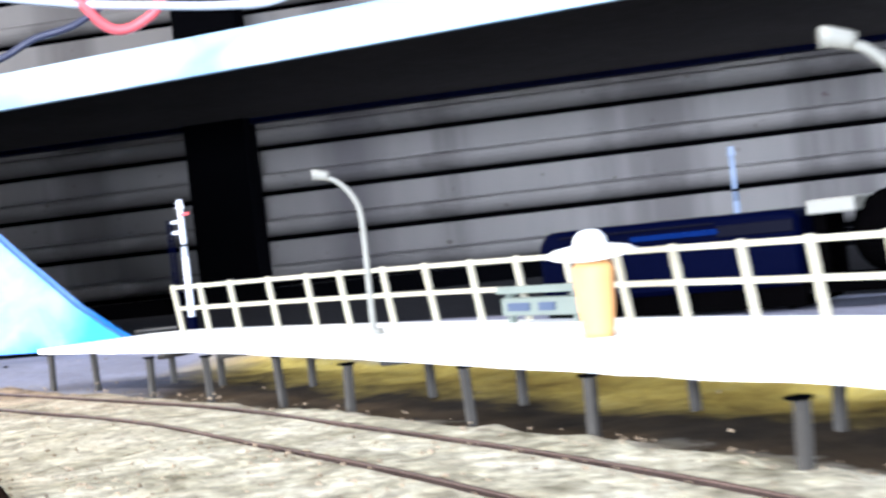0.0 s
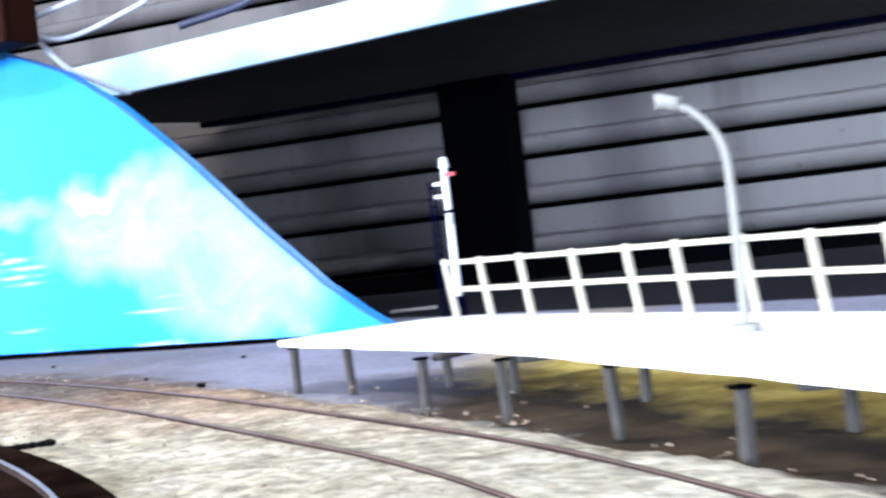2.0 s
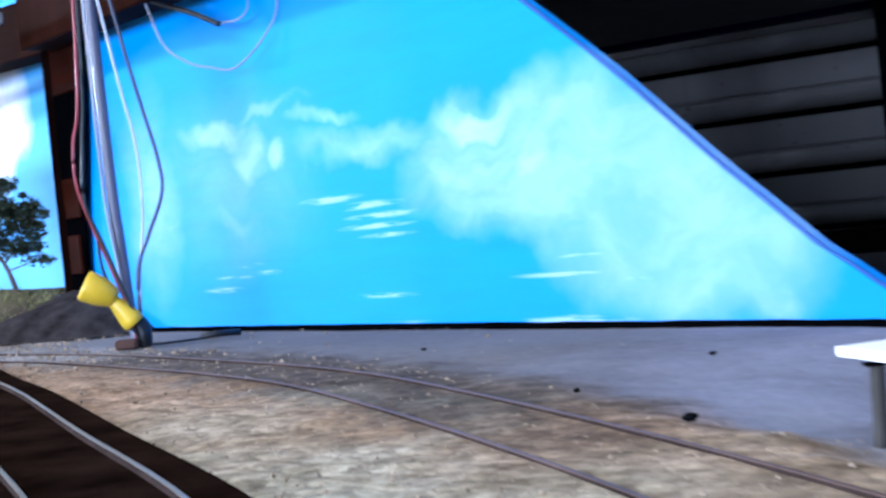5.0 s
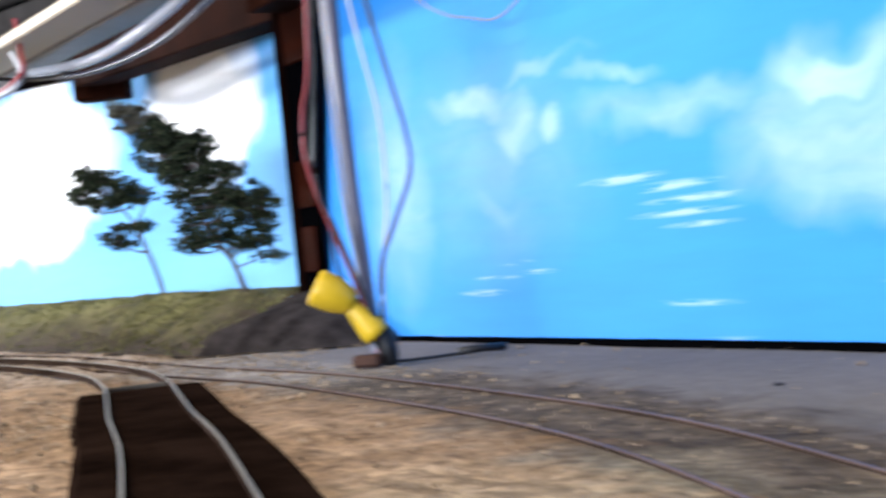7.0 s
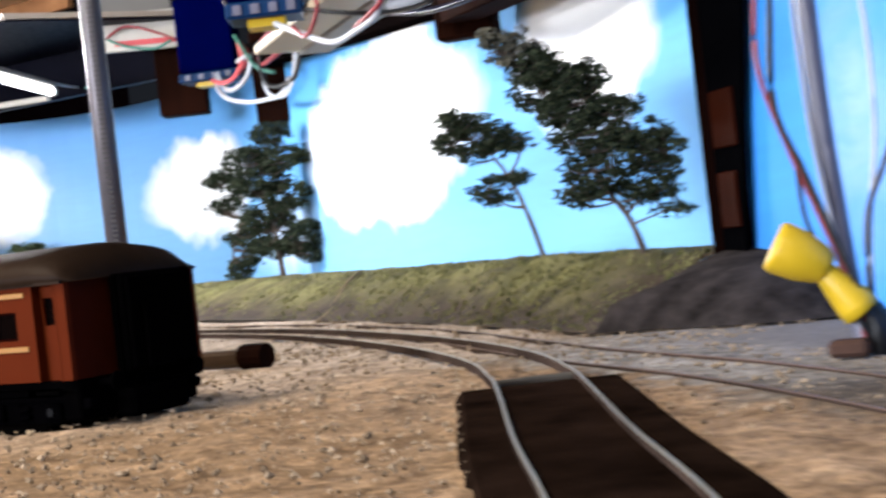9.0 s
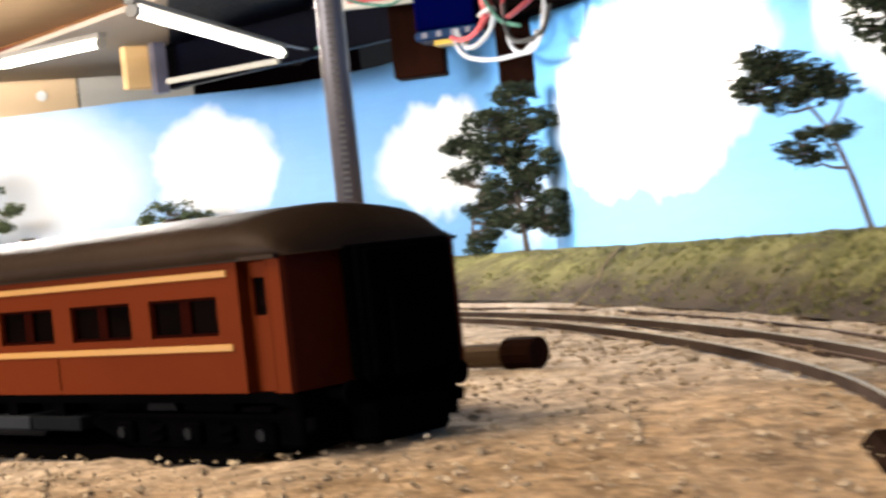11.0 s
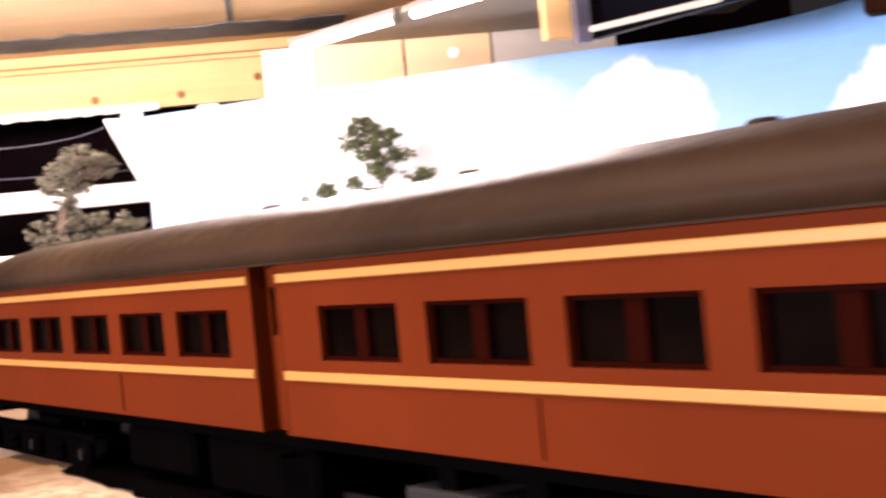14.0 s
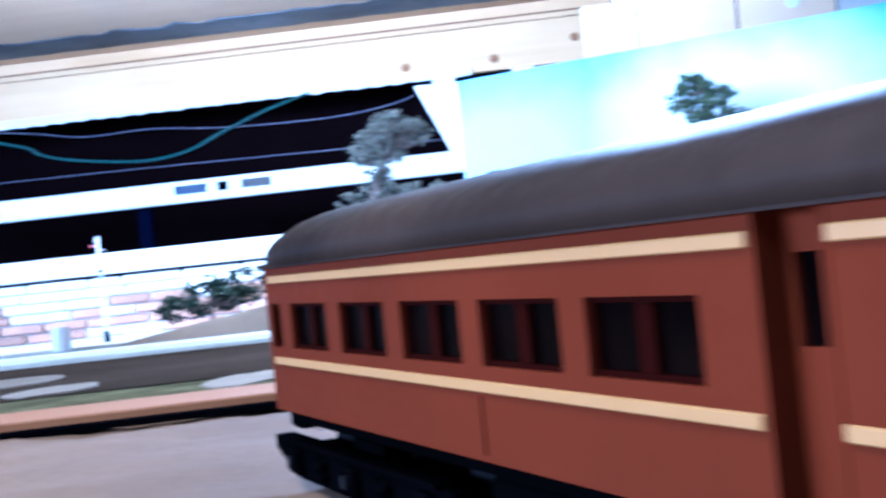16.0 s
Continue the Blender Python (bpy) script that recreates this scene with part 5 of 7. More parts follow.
    tagged(part("cable_tape", bm, M["wire_b"], at=(-4.352, 5.492, 0.050), smooth=True), "lump of black tape round the foot of the cables", "tape")


cable_bundle()


def relay(at, rz, s, label):
    root = thing("relay_box", at, label, "relay", rz, "blue relay boxes")
    bm = B()
    box(bm, (0, 0, 0.5 * s[2]), s)
    bevel(bm, 0.015)
    part("housing", bm, M["relay"], root)
    bm = B()
    box(bm, (0, 0, -0.03), (s[0] * 1.04, s[1] * 1.04, 0.06))
    bevel(bm, 0.01)
    part("terminal_strip", bm, M["relay_l"], root, "pale blue terminal strip")
    bm = B()
    box(bm, (0, 0, -0.075), (s[0] * 0.5, s[1] * 0.6, 0.03))
    part("coil_cap", bm, M["yellow"], root, "yellow cap")
    for i in range(4):
        bm = B()
        box(bm, ((i - 1.5) * s[0] * 0.24, -s[1] * 0.53, -0.03), (0.03, 0.012, 0.035))
        part("screw_plate", bm, M["conduit"], root, "dull metal screw plate")


relay((-11.70, 7.46, 1.57), 52, (0.38, 0.22, 0.50), "dark blue relay box hanging under the deck with wires")
relay((-7.44, 5.88, 1.21), 60, (0.27, 0.2, 0.30), "dark blue relay box hanging beside another under the deck")


def relay_wires():
    names = {"wire_r": "dark red", "wire_w": "white", "wire_p": "pink", "wire_gr": "pale green", "wire_b": "black", "conduit": "grey"}
    loops = (
        ("wire_p", 0.016, [(-11.00, 7.36, 1.651), (-10.98, 7.36, 1.533), (-11.12, 7.36, 1.455), (-11.31, 7.36, 1.446), (-11.56, 7.40, 1.50)]),
        ("wire_r", 0.014, [(-11.04, 7.38, 1.667), (-10.87, 7.36, 1.551), (-11.00, 7.36, 1.482), (-11.15, 7.38, 1.46)]),
        ("wire_w", 0.016, [(-11.04, 7.36, 1.541), (-10.86, 7.36, 1.548), (-10.90, 7.36, 1.449), (-11.08, 7.36, 1.387), (-11.26, 7.36, 1.395), (-11.45, 7.4, 1.5)]),
        ("wire_w", 0.015, [(-11.50, 7.42, 1.54), (-11.45, 7.38, 1.442), (-11.27, 7.36, 1.342), (-10.99, 7.36, 1.278), (-10.70, 7.36, 1.251), (-10.47, 7.36, 1.253), (-10.34, 7.36, 1.33)]),
        ("wire_w", 0.013, [(-10.70, 7.36, 1.417), (-10.61, 7.34, 1.283), (-10.42, 7.34, 1.233), (-10.30, 7.36, 1.31), (-10.25, 7.38, 1.5)]),
        ("wire_b", 0.015, [(-10.71, 7.36, 1.6), (-10.63, 7.33, 1.372), (-10.48, 7.33, 1.299), (-10.28, 7.36, 1.32), (-10.2, 7.38, 1.45)]),
        ("wire_r", 0.015, [(-10.52, 7.36, 1.64), (-10.68, 7.35, 1.571), (-10.68, 7.35, 1.467), (-10.47, 7.35, 1.485), (-10.15, 7.36, 1.55)]),
        ("wire_gr", 0.012, [(-11.05, 7.36, 1.706), (-10.87, 7.34, 1.568), (-10.73, 7.34, 1.457), (-10.50, 7.34, 1.387)]),
        ("wire_w", 0.011, [(-7.34, 5.86, 1.12), (-7.11, 5.86, 1.037), (-6.91, 5.86, 0.978), (-6.74, 5.86, 0.987), (-6.61, 5.86, 1.01), (-6.58, 5.86, 1.058), (-6.63, 5.86, 1.13)]),
        ("wire_b", 0.009, [(-7.18, 5.90, 1.14), (-7.05, 6.0, 1.10), (-6.975, 6.10, 1.085), (-6.76, 6.09, 1.06), (-6.594, 6.06, 1.052)]),
        ("wire_r", 0.009, [(-7.2, 5.86, 1.08), (-7.09, 5.85, 1.03), (-7.01, 5.85, 1.073), (-6.98, 5.85, 1.127), (-7.08, 5.86, 1.2)]),
        ("wire_r", 0.009, [(-6.75, 5.86, 1.0), (-6.62, 5.85, 1.02), (-6.54, 5.85, 1.051), (-6.56, 5.86, 1.12), (-6.6, 5.87, 1.25)]),
        ("wire_b", 0.010, [(-7.75, 5.86, 1.30), (-7.66, 5.84, 1.22), (-7.60, 5.84, 1.25), (-7.55, 5.86, 1.32)]),
    )
    for kind, r, pts in loops:
        wire("relay_wire", pts, r, M[kind], "slack " + names[kind] + " wire looped under the relay boxes", "relay wires")
    wire("relay_wire", [(-7.02, 6.16, 1.119), (-6.75, 6.11, 1.091), (-6.45, 6.05, 1.07), (-6.2, 6.0, 1.067), (-6.0, 5.96, 1.08), (-5.75, 5.91, 1.105), (-5.5, 5.86, 1.15), (-5.4, 5.84, 1.25)], 0.020, M["wire_w"], "thick white cable slung under the deck edge", "relay wires")
    wire("relay_wire", [(-8.0, 6.5, 1.28), (-7.3, 6.5, 1.15), (-6.6, 6.45, 1.16), (-5.9, 6.3, 1.25)], 0.012, M["blue2"], "dark blue cable slung under the deck edge", "relay wires")
    for k, pts in enumerate(([(-3.75, 5.40, 1.03), (-3.6, 5.50, 1.106), (-3.42, 5.635, 1.172), (-3.2, 5.75, 1.25)], [(-3.45, 5.62, 1.2), (-3.377, 5.684, 1.11), (-3.305, 5.757, 1.0), (-3.15, 5.88, 0.9)], [(-3.42, 5.64, 1.16), (-3.33, 5.70, 1.11), (-3.235, 5.783, 1.132), (-3.05, 5.9, 1.22)])):
        wire("relay_wire", pts, 0.010, M["wire_w"], "white wire looped above the sky board", "relay wires")
    for pts in ([(-4.78, 5.85, 1.17), (-4.654, 5.85, 1.127), (-4.495, 5.85, 1.065), (-4.378, 5.85, 1.022), (-4.261, 5.85, 0.967)], [(-4.3, 5.85, 1.10), (-4.193, 5.85, 1.08), (-4.066, 5.85, 1.062), (-3.945, 5.85, 1.033), (-3.882, 5.85, 1.035), (-3.814, 5.85, 1.044)]):
        wire("relay_wire", pts, 0.0085, M["wire_b"], "short stiff black wire end above the sky board", "relay wires")
    wire("relay_wire", [(-4.70, 5.85, 1.15), (-4.57, 5.85, 1.116), (-4.432, 5.85, 1.103), (-4.294, 5.85, 1.114), (-4.183, 5.85, 1.137), (-4.102, 5.85, 1.153)], 0.010, M["wire_l"], "pale grey wire above the sky board", "relay wires")
    wire("relay_wire", [(-4.253, 5.855, 0.97), (-4.187, 5.855, 0.969), (-4.144, 5.855, 0.991), (-4.135, 5.855, 1.037), (-4.145, 5.855, 1.15)], 0.0028, M["wire_l"], "thin pale wire end curled above the sky board", "relay wires")
    # cables in front of the upper shelf
    wire("shelf_cable", [(-2.80, 6.75, 1.62), (-2.73, 6.755, 1.516), (-2.647, 6.817, 1.395), (-2.559, 6.862, 1.37), (-2.443, 6.902, 1.429), (-2.397, 6.911, 1.50), (-2.36, 6.92, 1.62)], 0.026, M["wire_p"], "pink cable hanging in a loop above the shelf board", "shelf cables")
    wire("shelf_cable", [(-3.3, 6.5, 1.60), (-2.75, 6.75, 1.50), (-2.4, 6.9, 1.46), (-2.128, 7.026, 1.44), (-1.905, 7.104, 1.445), (-1.6, 7.2, 1.56)], 0.022, M["wire_w"], "white cable slung above the shelf board", "shelf cables")
    wire("shelf_cable", [(-3.3, 6.5, 1.22), (-3.08, 6.617, 1.279), (-2.936, 6.681, 1.356), (-2.746, 6.766, 1.416), (-2.5, 6.9, 1.6)], 0.018, M["wire_g"], "grey cable drooping beside the shelf board", "shelf cables")


relay_wires()


def wiring_panel():
    root = thing("wiring_panel", (-12.2, 7.15, 1.95), "pale grey wiring panel hung beside the relay boxes", "panel", 68)
    bm = B()
    box(bm, (0, 0, 0), (0.62, 0.05, 0.27))
    bevel(bm, 0.01)
    part("board", bm, M["grey_board"], root)
    bm = B()
    box(bm, (0.05, -0.032, -0.085), (0.40, 0.02, 0.035))
    part("terminal_block", bm, M["wire_p"], root, "red terminal block")
    bm = B()
    box(bm, (0.0, 0, 0.24), (0.5, 0.04, 0.22))
    part("hanger", bm, M["soft_grey"], root)
    for pts, mat, lab in (([(-12.35, 6.86, 2.00), (-12.2, 7.02, 1.86), (-12.05, 7.2, 1.80), (-11.95, 7.3, 1.84)], "wire_gr", "pale green wire across the wiring panel"),
                          ([(-12.3, 6.92, 1.88), (-12.15, 7.05, 1.97), (-12.0, 7.22, 1.90), (-11.9, 7.38, 1.80)], "wire_r", "red wire across the wiring panel"),
                          ([(-12.38, 6.86, 1.92), (-12.33, 6.90, 1.72), (-12.36, 6.88, 1.64), (-12.42, 6.82, 1.60)], "wire_gr", "pale green wire hanging below the wiring panel")):
        wire("panel_wire", pts, 0.010, M[mat], lab, "relay wires")


wiring_panel()


def pole():
    root = thing("steel_pole", (-6.25, 4.815, 0.0), "galvanised round steel pole with a slotted front, behind the coach", "pole", -22, kind="structure")
    bm = B()
    tube(bm, [(0, 0, -0.01), (0, 0, 1.70)], 0.028, 20)
    part("tube", bm, M["steel"], root, smooth=True)
    bm = B()
    tube(bm, [(0, 0, -0.005), (0, 0, 0.012)], 0.05, 16)
    part("foot_plate", bm, M["steel"], root)
    bm = B()
    box(bm, (0, 0, 0), (0.003, 0.016, 0.0050))
    first = None
    for k in range(70):
        q = (0.0275, 0, 0.30 + 0.0125 * k)
        first = part("slot", bm, M["hole"], root, at=q) if first is None else twin(first, q, 0, root) and first


pole()

# ---------------------------------------------------------------- platform


def platform():
    front = spline([(-1.75, 4.14, 0), (-1.42, 3.88, 0), (-1.03, 3.56, 0), (-0.69, 3.20, 0), (-0.50, 3.00, 0), (-0.22, 2.67, 0), (0.137, 2.265, 0), (0.35, 2.02, 0), (0.75, 1.45, 0), (1.15, 0.8, 0)], 9)
    rear = spline([(1.75, 1.25, 0), (1.20, 1.85, 0), (0.44, 2.78, 0), (0.10, 3.16, 0), (-0.42, 3.66, 0), (-0.95, 4.12, 0), (-1.32, 4.41, 0), (-1.50, 4.46, 0)], 4)
    front = [p + Vector((0.030, 0.040, 0)) + Vector((0.7, 0.7, 0)) * (0.010 * noise.noise((p.x * 9, p.y * 9, 4))) for p in front]
    root = thing("station_platform", (-0.5, 3.2, 0), "white topped model station platform on grey timber posts", "platform")
    o = Vector((-0.5, 3.2, 0))
    bm = B()
    prism(bm, [(p.x - o.x, p.y - o.y) for p in front + rear], 0.071, 0.083)
    part("deck", bm, M["white_wood"], root, "white painted platform deck")
    fronts = [(-1.652, 4.123), (-1.485, 4.043), (-1.155, 3.653), (-0.963, 3.525), (-0.725, 3.315), (-0.489, 3.003), (-0.223, 2.761), (0.003, 2.484), (0.27, 2.1), (0.52, 1.82), (0.72, 1.5), (0.95, 1.15)]
    rears = [(-1.289, 4.082), (-1.084, 3.9), (-0.779, 3.675), (-0.408, 3.271), (-0.19, 3.039), (0.117, 2.793), (0.319, 2.495), (0.62, 2.3), (0.85, 1.95)]
    bm = B()
    box(bm, (0, 0, 0.0205), (0.0150, 0.0150, 0.101))
    bevel(bm, 0.002)
    first = None
    rnd = np.random.RandomState(4)
    for x, y in fronts + rears:
        q = (x - o.x, y - o.y, -0.003)
        rz = rnd.uniform(-20, 20) - 45
        made = part("post", bm, M["post"], root, at=q, rz=rz) if first is None else twin(first, q, rz, root)
        first = first or made
        made.rotation_euler[0], made.rotation_euler[1] = radians(rnd.uniform(-3, 3)), radians(rnd.uniform(-3, 3))
    # black plates that paint in the small shadows at the post tops
    bm = B()
    box(bm, (0, 0, 0.0685), (0.022, 0.022, 0.004))
    cap = None
    for x, y in fronts:
        q = (x - o.x, y - o.y, 0.0)
        cap = part("post_cap", bm, M["black"], root, "thin black plate for the shade at a post top", at=q, rz=-45) if cap is None else (twin(cap, q, -45, root), cap)[1]
    bm = B()
    box(bm, (0.02, 0, 0.0645), (0.22, 0.022, 0.012))
    bevel(bm, 0.003)
    first = None
    for (x, y), (u, v) in zip(fronts[2:7], rears[1:6]):
        rz = math.degrees(math.atan2(v - y, u - x))
        q = ((x + u) / 2 - o.x, (y + v) / 2 - o.y, 0)
        first = part("cross_beam", bm, M["post"], root, at=q, rz=rz) if first is None else (twin(first, q, rz, root), first)[1]


platform()


def fence():
    posts = [(-1.366, 4.354), (-1.255, 4.274), (-1.14, 4.20), (-1.0, 4.108), (-0.865, 4.010), (-0.752, 3.920), (-0.615, 3.815), (-0.487, 3.703), (-0.36, 3.585), (-0.24, 3.465), (-0.12, 3.335), (-0.01, 3.212), (0.100, 3.085), (0.218, 2.937), (0.323, 2.815), (0.43, 2.69), (0.54, 2.55), (0.66, 2.40), (0.78, 2.25)]
    o = Vector((-0.487, 3.703, 0.083))
    root = thing("platform_fence", o, "cream painted post and rail fence along the platform", "fence")
    bm = B()
    m = Matrix.Rotation(radians(8), 4, "X")
    box(bm, (0, 0, 0.066), (0.017, 0.010, 0.136), m=m)
    bevel(bm, 0.002)
    first = None
    tops = []
    for i, (x, y) in enumerate(posts):
        a, b = posts[max(i - 1, 0)], posts[min(i + 1, len(posts) - 1)]
        rz = math.degrees(math.atan2(b[1] - a[1], b[0] - a[0]))
        q = (x - o.x, y - o.y, 0)
        first = part("post", bm, M["cream"], root, at=q, rz=rz) if first is None else (twin(first, q, rz, root), first)[1]
        n = Vector((-math.sin(radians(rz)), math.cos(radians(rz)), 0))
        tops.append((Vector(q), n))
    for h in (0.125, 0.066):
        pts = [q + n * (-0.14 * h) + Vector((0, 0, h)) for q, n in tops]
        part("rail", sweep(B(), [p - Vector((0, 0, h)) for p in pts], [(-0.008, h - 0.0048), (-0.008, h + 0.0048), (0.008, h + 0.0048), (0.008, h - 0.0048)]), M["cream"], root)


fence()


def street_lamp(at, rz):
    root = thing("street_lamp", at, "pale grey curved model street lamp on the platform", "street lamp", rz)
    bm = B()
    tube(bm, spline([(0, 0, 0), (0, 0, 0.1), (0.001, 0, 0.21), (-0.003, 0, 0.265), (-0.02, 0, 0.300), (-0.045, 0, 0.325), (-0.065, 0, 0.334)], 6), 0.0068, 8, 0.005)
    part("mast", bm, M["lampgrey"], root, smooth=True)
    bm = B()
    tube(bm, [(0, 0, 0), (0, 0, 0.012)], 0.022, 10)
    part("base", bm, M["lampgrey"], root)
    bm = B()
    tube(bm, [(-0.058, 0, 0.336), (-0.066, 0, 0.338), (-0.084, 0, 0.343), (-0.092, 0, 0.343)], 0.009, 8, 0.012)
    part("lamp_head", bm, M["lampgrey"], root, "white lamp head", smooth=True)


street_lamp((-0.572, 3.49, 0.083), 13)
street_lamp((0.42, 2.115, 0.088), 10)


def figurine():
    """A painted toy figure, as one plain shape."""
    bm = B()
    prof = [(0.0, 0.0), (0.024, 0.0), (0.027, 0.01), (0.030, 0.03), (0.033, 0.06), (0.035, 0.10), (0.037, 0.125), (0.030, 0.140), (0.016, 0.146)]
    n = 14
    rings = [[bm.verts.new((r * math.cos(k * math.tau / n), 0.75 * r * math.sin(k * math.tau / n), z)) for k in range(n)] for r, z in prof[1:]]
    for a, b in zip(rings, rings[1:]):
        for k in range(n):
            bm.faces.new((a[k], a[(k + 1) % n], b[(k + 1) % n], b[k]))
    bm.faces.new(reversed(rings[0]))
    bm.faces.new(rings[-1])
    body = len(bm.faces)
    prof = [(0.070, 0.144), (0.084, 0.150), (0.066, 0.160), (0.030, 0.166), (0.027, 0.180), (0.016, 0.191), (0.002, 0.194)]
    rings = [[bm.verts.new((r * math.cos(k * math.tau / n), r * math.sin(k * math.tau / n), z + 0.004 * math.cos(2 * k * math.tau / n))) for k in range(n)] for r, z in prof]
    for a, b in zip(rings, rings[1:]):
        for k in range(n):
            bm.faces.new((a[k], a[(k + 1) % n], b[(k + 1) % n], b[k]))
    bm.faces.new(reversed(rings[0]))
    bm.faces.new(rings[-1])
    bm.faces.ensure_lookup_table()
    for i in range(body, len(bm.faces)):
        bm.faces[i].material_index = 1
    bmesh.ops.scale(bm, vec=(0.92, 0.92, 0.88), verts=list(bm.verts))
    fig = part("toy_figure", bm, M["coat"], at=(-0.03, 2.905, 0.083), smooth=True)
    fig.data.materials.append(M["white_wood"])
    tagged(fig, "orange painted toy figure with a white hat on the platform", "figurine")


figurine()


def name_board():
    root = thing("station_sign", (-0.20, 3.375, 0.083), "grey-green station sign board with unreadable blue lettering", "sign", -43)
    bm = B()
    box(bm, (0, 0, 0.032), (0.24, 0.012, 0.036))
    bevel(bm, 0.002)
    part("board", bm, M["green_bd"], root)
    for x in (-0.105, 0.105):
        bm = B()
        box(bm, (x, 0.008, 0.035), (0.014, 0.014, 0.07))
        part("leg", bm, M["green_bd"], root)
    for x, w in ((-0.06, 0.07), (0.03, 0.05)):
        bm = B()
        box(bm, (x, -0.0075, 0.032), (w, 0.003, 0.016))
        part("lettering_bar", bm, M["text"], root, "unreadable blue lettering")
    bm = B()
    box(bm, (0, -0.004, 0.066), (0.25, 0.016, 0.014))
    part("cap_rail", bm, M["green_bd"], root)


name_board()


def signal_post(at, h, label, ladder=True, paint="sig_w", arm=True):
    root = thing("signal_post", at, label, "signal", -20, "white signal posts")
    bm = B()
    tube(bm, [(0, 0, 0.0), (0, 0, h * 0.62)], 0.013, 8, 0.012)
    tube(bm, [(0, 0, h * 0.62), (0, 0, h)], 0.012, 8, 0.010)
    part("mast", bm, M[paint], root, smooth=True)
    bm = B()
    tube(bm, [(0, 0, h - 0.002), (0, 0, h + 0.006), (0, 0, h + 0.03)], 0.017, 8, 0.010)
    part("finial", bm, M[paint], root)
    if arm:
        bm = B()
        box(bm, (0.030, -0.013, h - 0.025), (0.045, 0.006, 0.010))
        part("arm", bm, M["wire_p"], root, "small pink signal arm")
    bm = B()
    tube(bm, [(0, 0, h * 0.70), (0, 0, h * 0.72)], 0.017, 8)
    part("band", bm, M["black"], root)
    for z in (h - 0.05, h - 0.09) if arm else ():
        bm = B()
        box(bm, (-0.022, 0, z), (0.044, 0.018, 0.010))
        part("bracket", bm, M[paint], root)
    if ladder:
        bm = B()
        for x in (-0.072, -0.052):
            tube(bm, [(x, 0.0, 0.0), (x, 0, h - 0.04)], 0.004, 5)
        for k in range(int(h / 0.03) - 2):
            box(bm, (-0.062, 0, 0.03 + 0.03 * k), (0.026, 0.005, 0.005))
        part("ladder", bm, M["navy"], root, "dark blue ladder")
    bm = B()
    tube(bm, [(0, 0, 0), (0, 0, 0.075)], 0.020, 8)
    part("foot", bm, M["navy"], root, "dark blue foot")


signal_post((-1.885, 5.65, -0.004), 0.48, "white model signal post with a dark blue ladder and pink arm")
signal_post((0.115, 6.05, -0.004), 0.45, "blue-grey model signal post standing behind the blue engine", False, "sig_b", False)


def blue_engine():
    root = thing("blue_locomotive", (0.10, 4.45, 0.0), "dark navy blue model locomotive standing behind the fence", "locomotive", -20)
    bm = B()
    prof = [(-0.45, 0.055), (-0.45, 0.205), (-0.435, 0.228), (-0.42, 0.244), (0.25, 0.242), (0.275, 0.232), (0.275, 0.055)]
    lo = [bm.verts.new((x, -0.15, z)) for x, z in prof]
    hi = [bm.verts.new((x, 0.15, z)) for x, z in prof]
    for k in range(len(prof)):
        bm.faces.new((lo[k], lo[(k + 1) % len(prof)], hi[(k + 1) % len(prof)], hi[k]))
    bm.faces.new(lo)
    bm.faces.new(reversed(hi))
    bevel(bm, 0.012)
    body = part("body", bm, M["navy"], root)
    for x, w, z, h, mat, lab in ((-0.05, 0.245, 0.205, 0.014, "band", "mid-blue stripe along the side"), (-0.16, 0.44, 0.226, 0.006, "duct", "dark moulding below the roof"), (0.165, 0.20, 0.204, 0.030, "duct", "dark navy side panel")):
        bm = B()
        box(bm, (x, -0.152, z), (w, 0.008, h))
        bevel(bm, 0.0015)
        part("side_panel", bm, M[mat], body, lab)
    bm = B()
    box(bm, (-0.085, 0, 0.035), (0.72, 0.27, 0.06))
    part("underframe", bm, M["under"], root)
    for x in (-0.38, -0.28, 0.12, 0.22):
        for y in (-0.085, 0.085):
            bm = B()
            tube(bm, [(x, y - 0.012, 0.028), (x, y + 0.012, 0.028)], 0.032, 14)
            part("wheel", bm, M["iron"], root)
    root2 = thing("black_tank_wagon", (0.92, 4.12, 0.0), "black rounded model wagon with a pale grey tank end", "wagon", -20)
    bm = B()
    rings = [(-0.50, 0.045), (-0.49, 0.065), (-0.47, 0.085), (-0.44, 0.100), (-0.40, 0.108), (0.46, 0.108), (0.50, 0.09), (0.52, 0.05)]
    rings = [[bm.verts.new((x, r * math.cos(k * math.tau / 20), 0.165 + r * math.sin(k * math.tau / 20))) for k in range(20)] for x, r in rings]
    for p, q in zip(rings, rings[1:]):
        for k in range(20):
            bm.faces.new((p[k], p[(k + 1) % 20], q[(k + 1) % 20], q[k]))
    bm.faces.new(rings[0])
    bm.faces.new(rings[-1])
    part("tank", bm, M["under"], root2, smooth=True)
    bm = B()
    box(bm, (-0.525, -0.02, 0.240), (0.12, 0.2, 0.036))
    bevel(bm, 0.004)
    part("end_tray", bm, M["lampgrey"], root2, "pale grey end")
    bm = B()
    box(bm, (-0.03, 0, 0.05), (1.14, 0.25, 0.035))
    box(bm, (-0.57, 0, 0.135), (0.03, 0.14, 0.175))
    part("underframe", bm, M["under"], root2)
    for x in (-0.30, 0.35):
        for y in (-0.085, 0.085):
            bm = B()
            tube(bm, [(x, y - 0.012, 0.03), (x, y + 0.012, 0.03)], 0.034, 14)
            part("wheel", bm, M["iron"], root2)


blue_engine()

# ---------------------------------------------------------------- coach


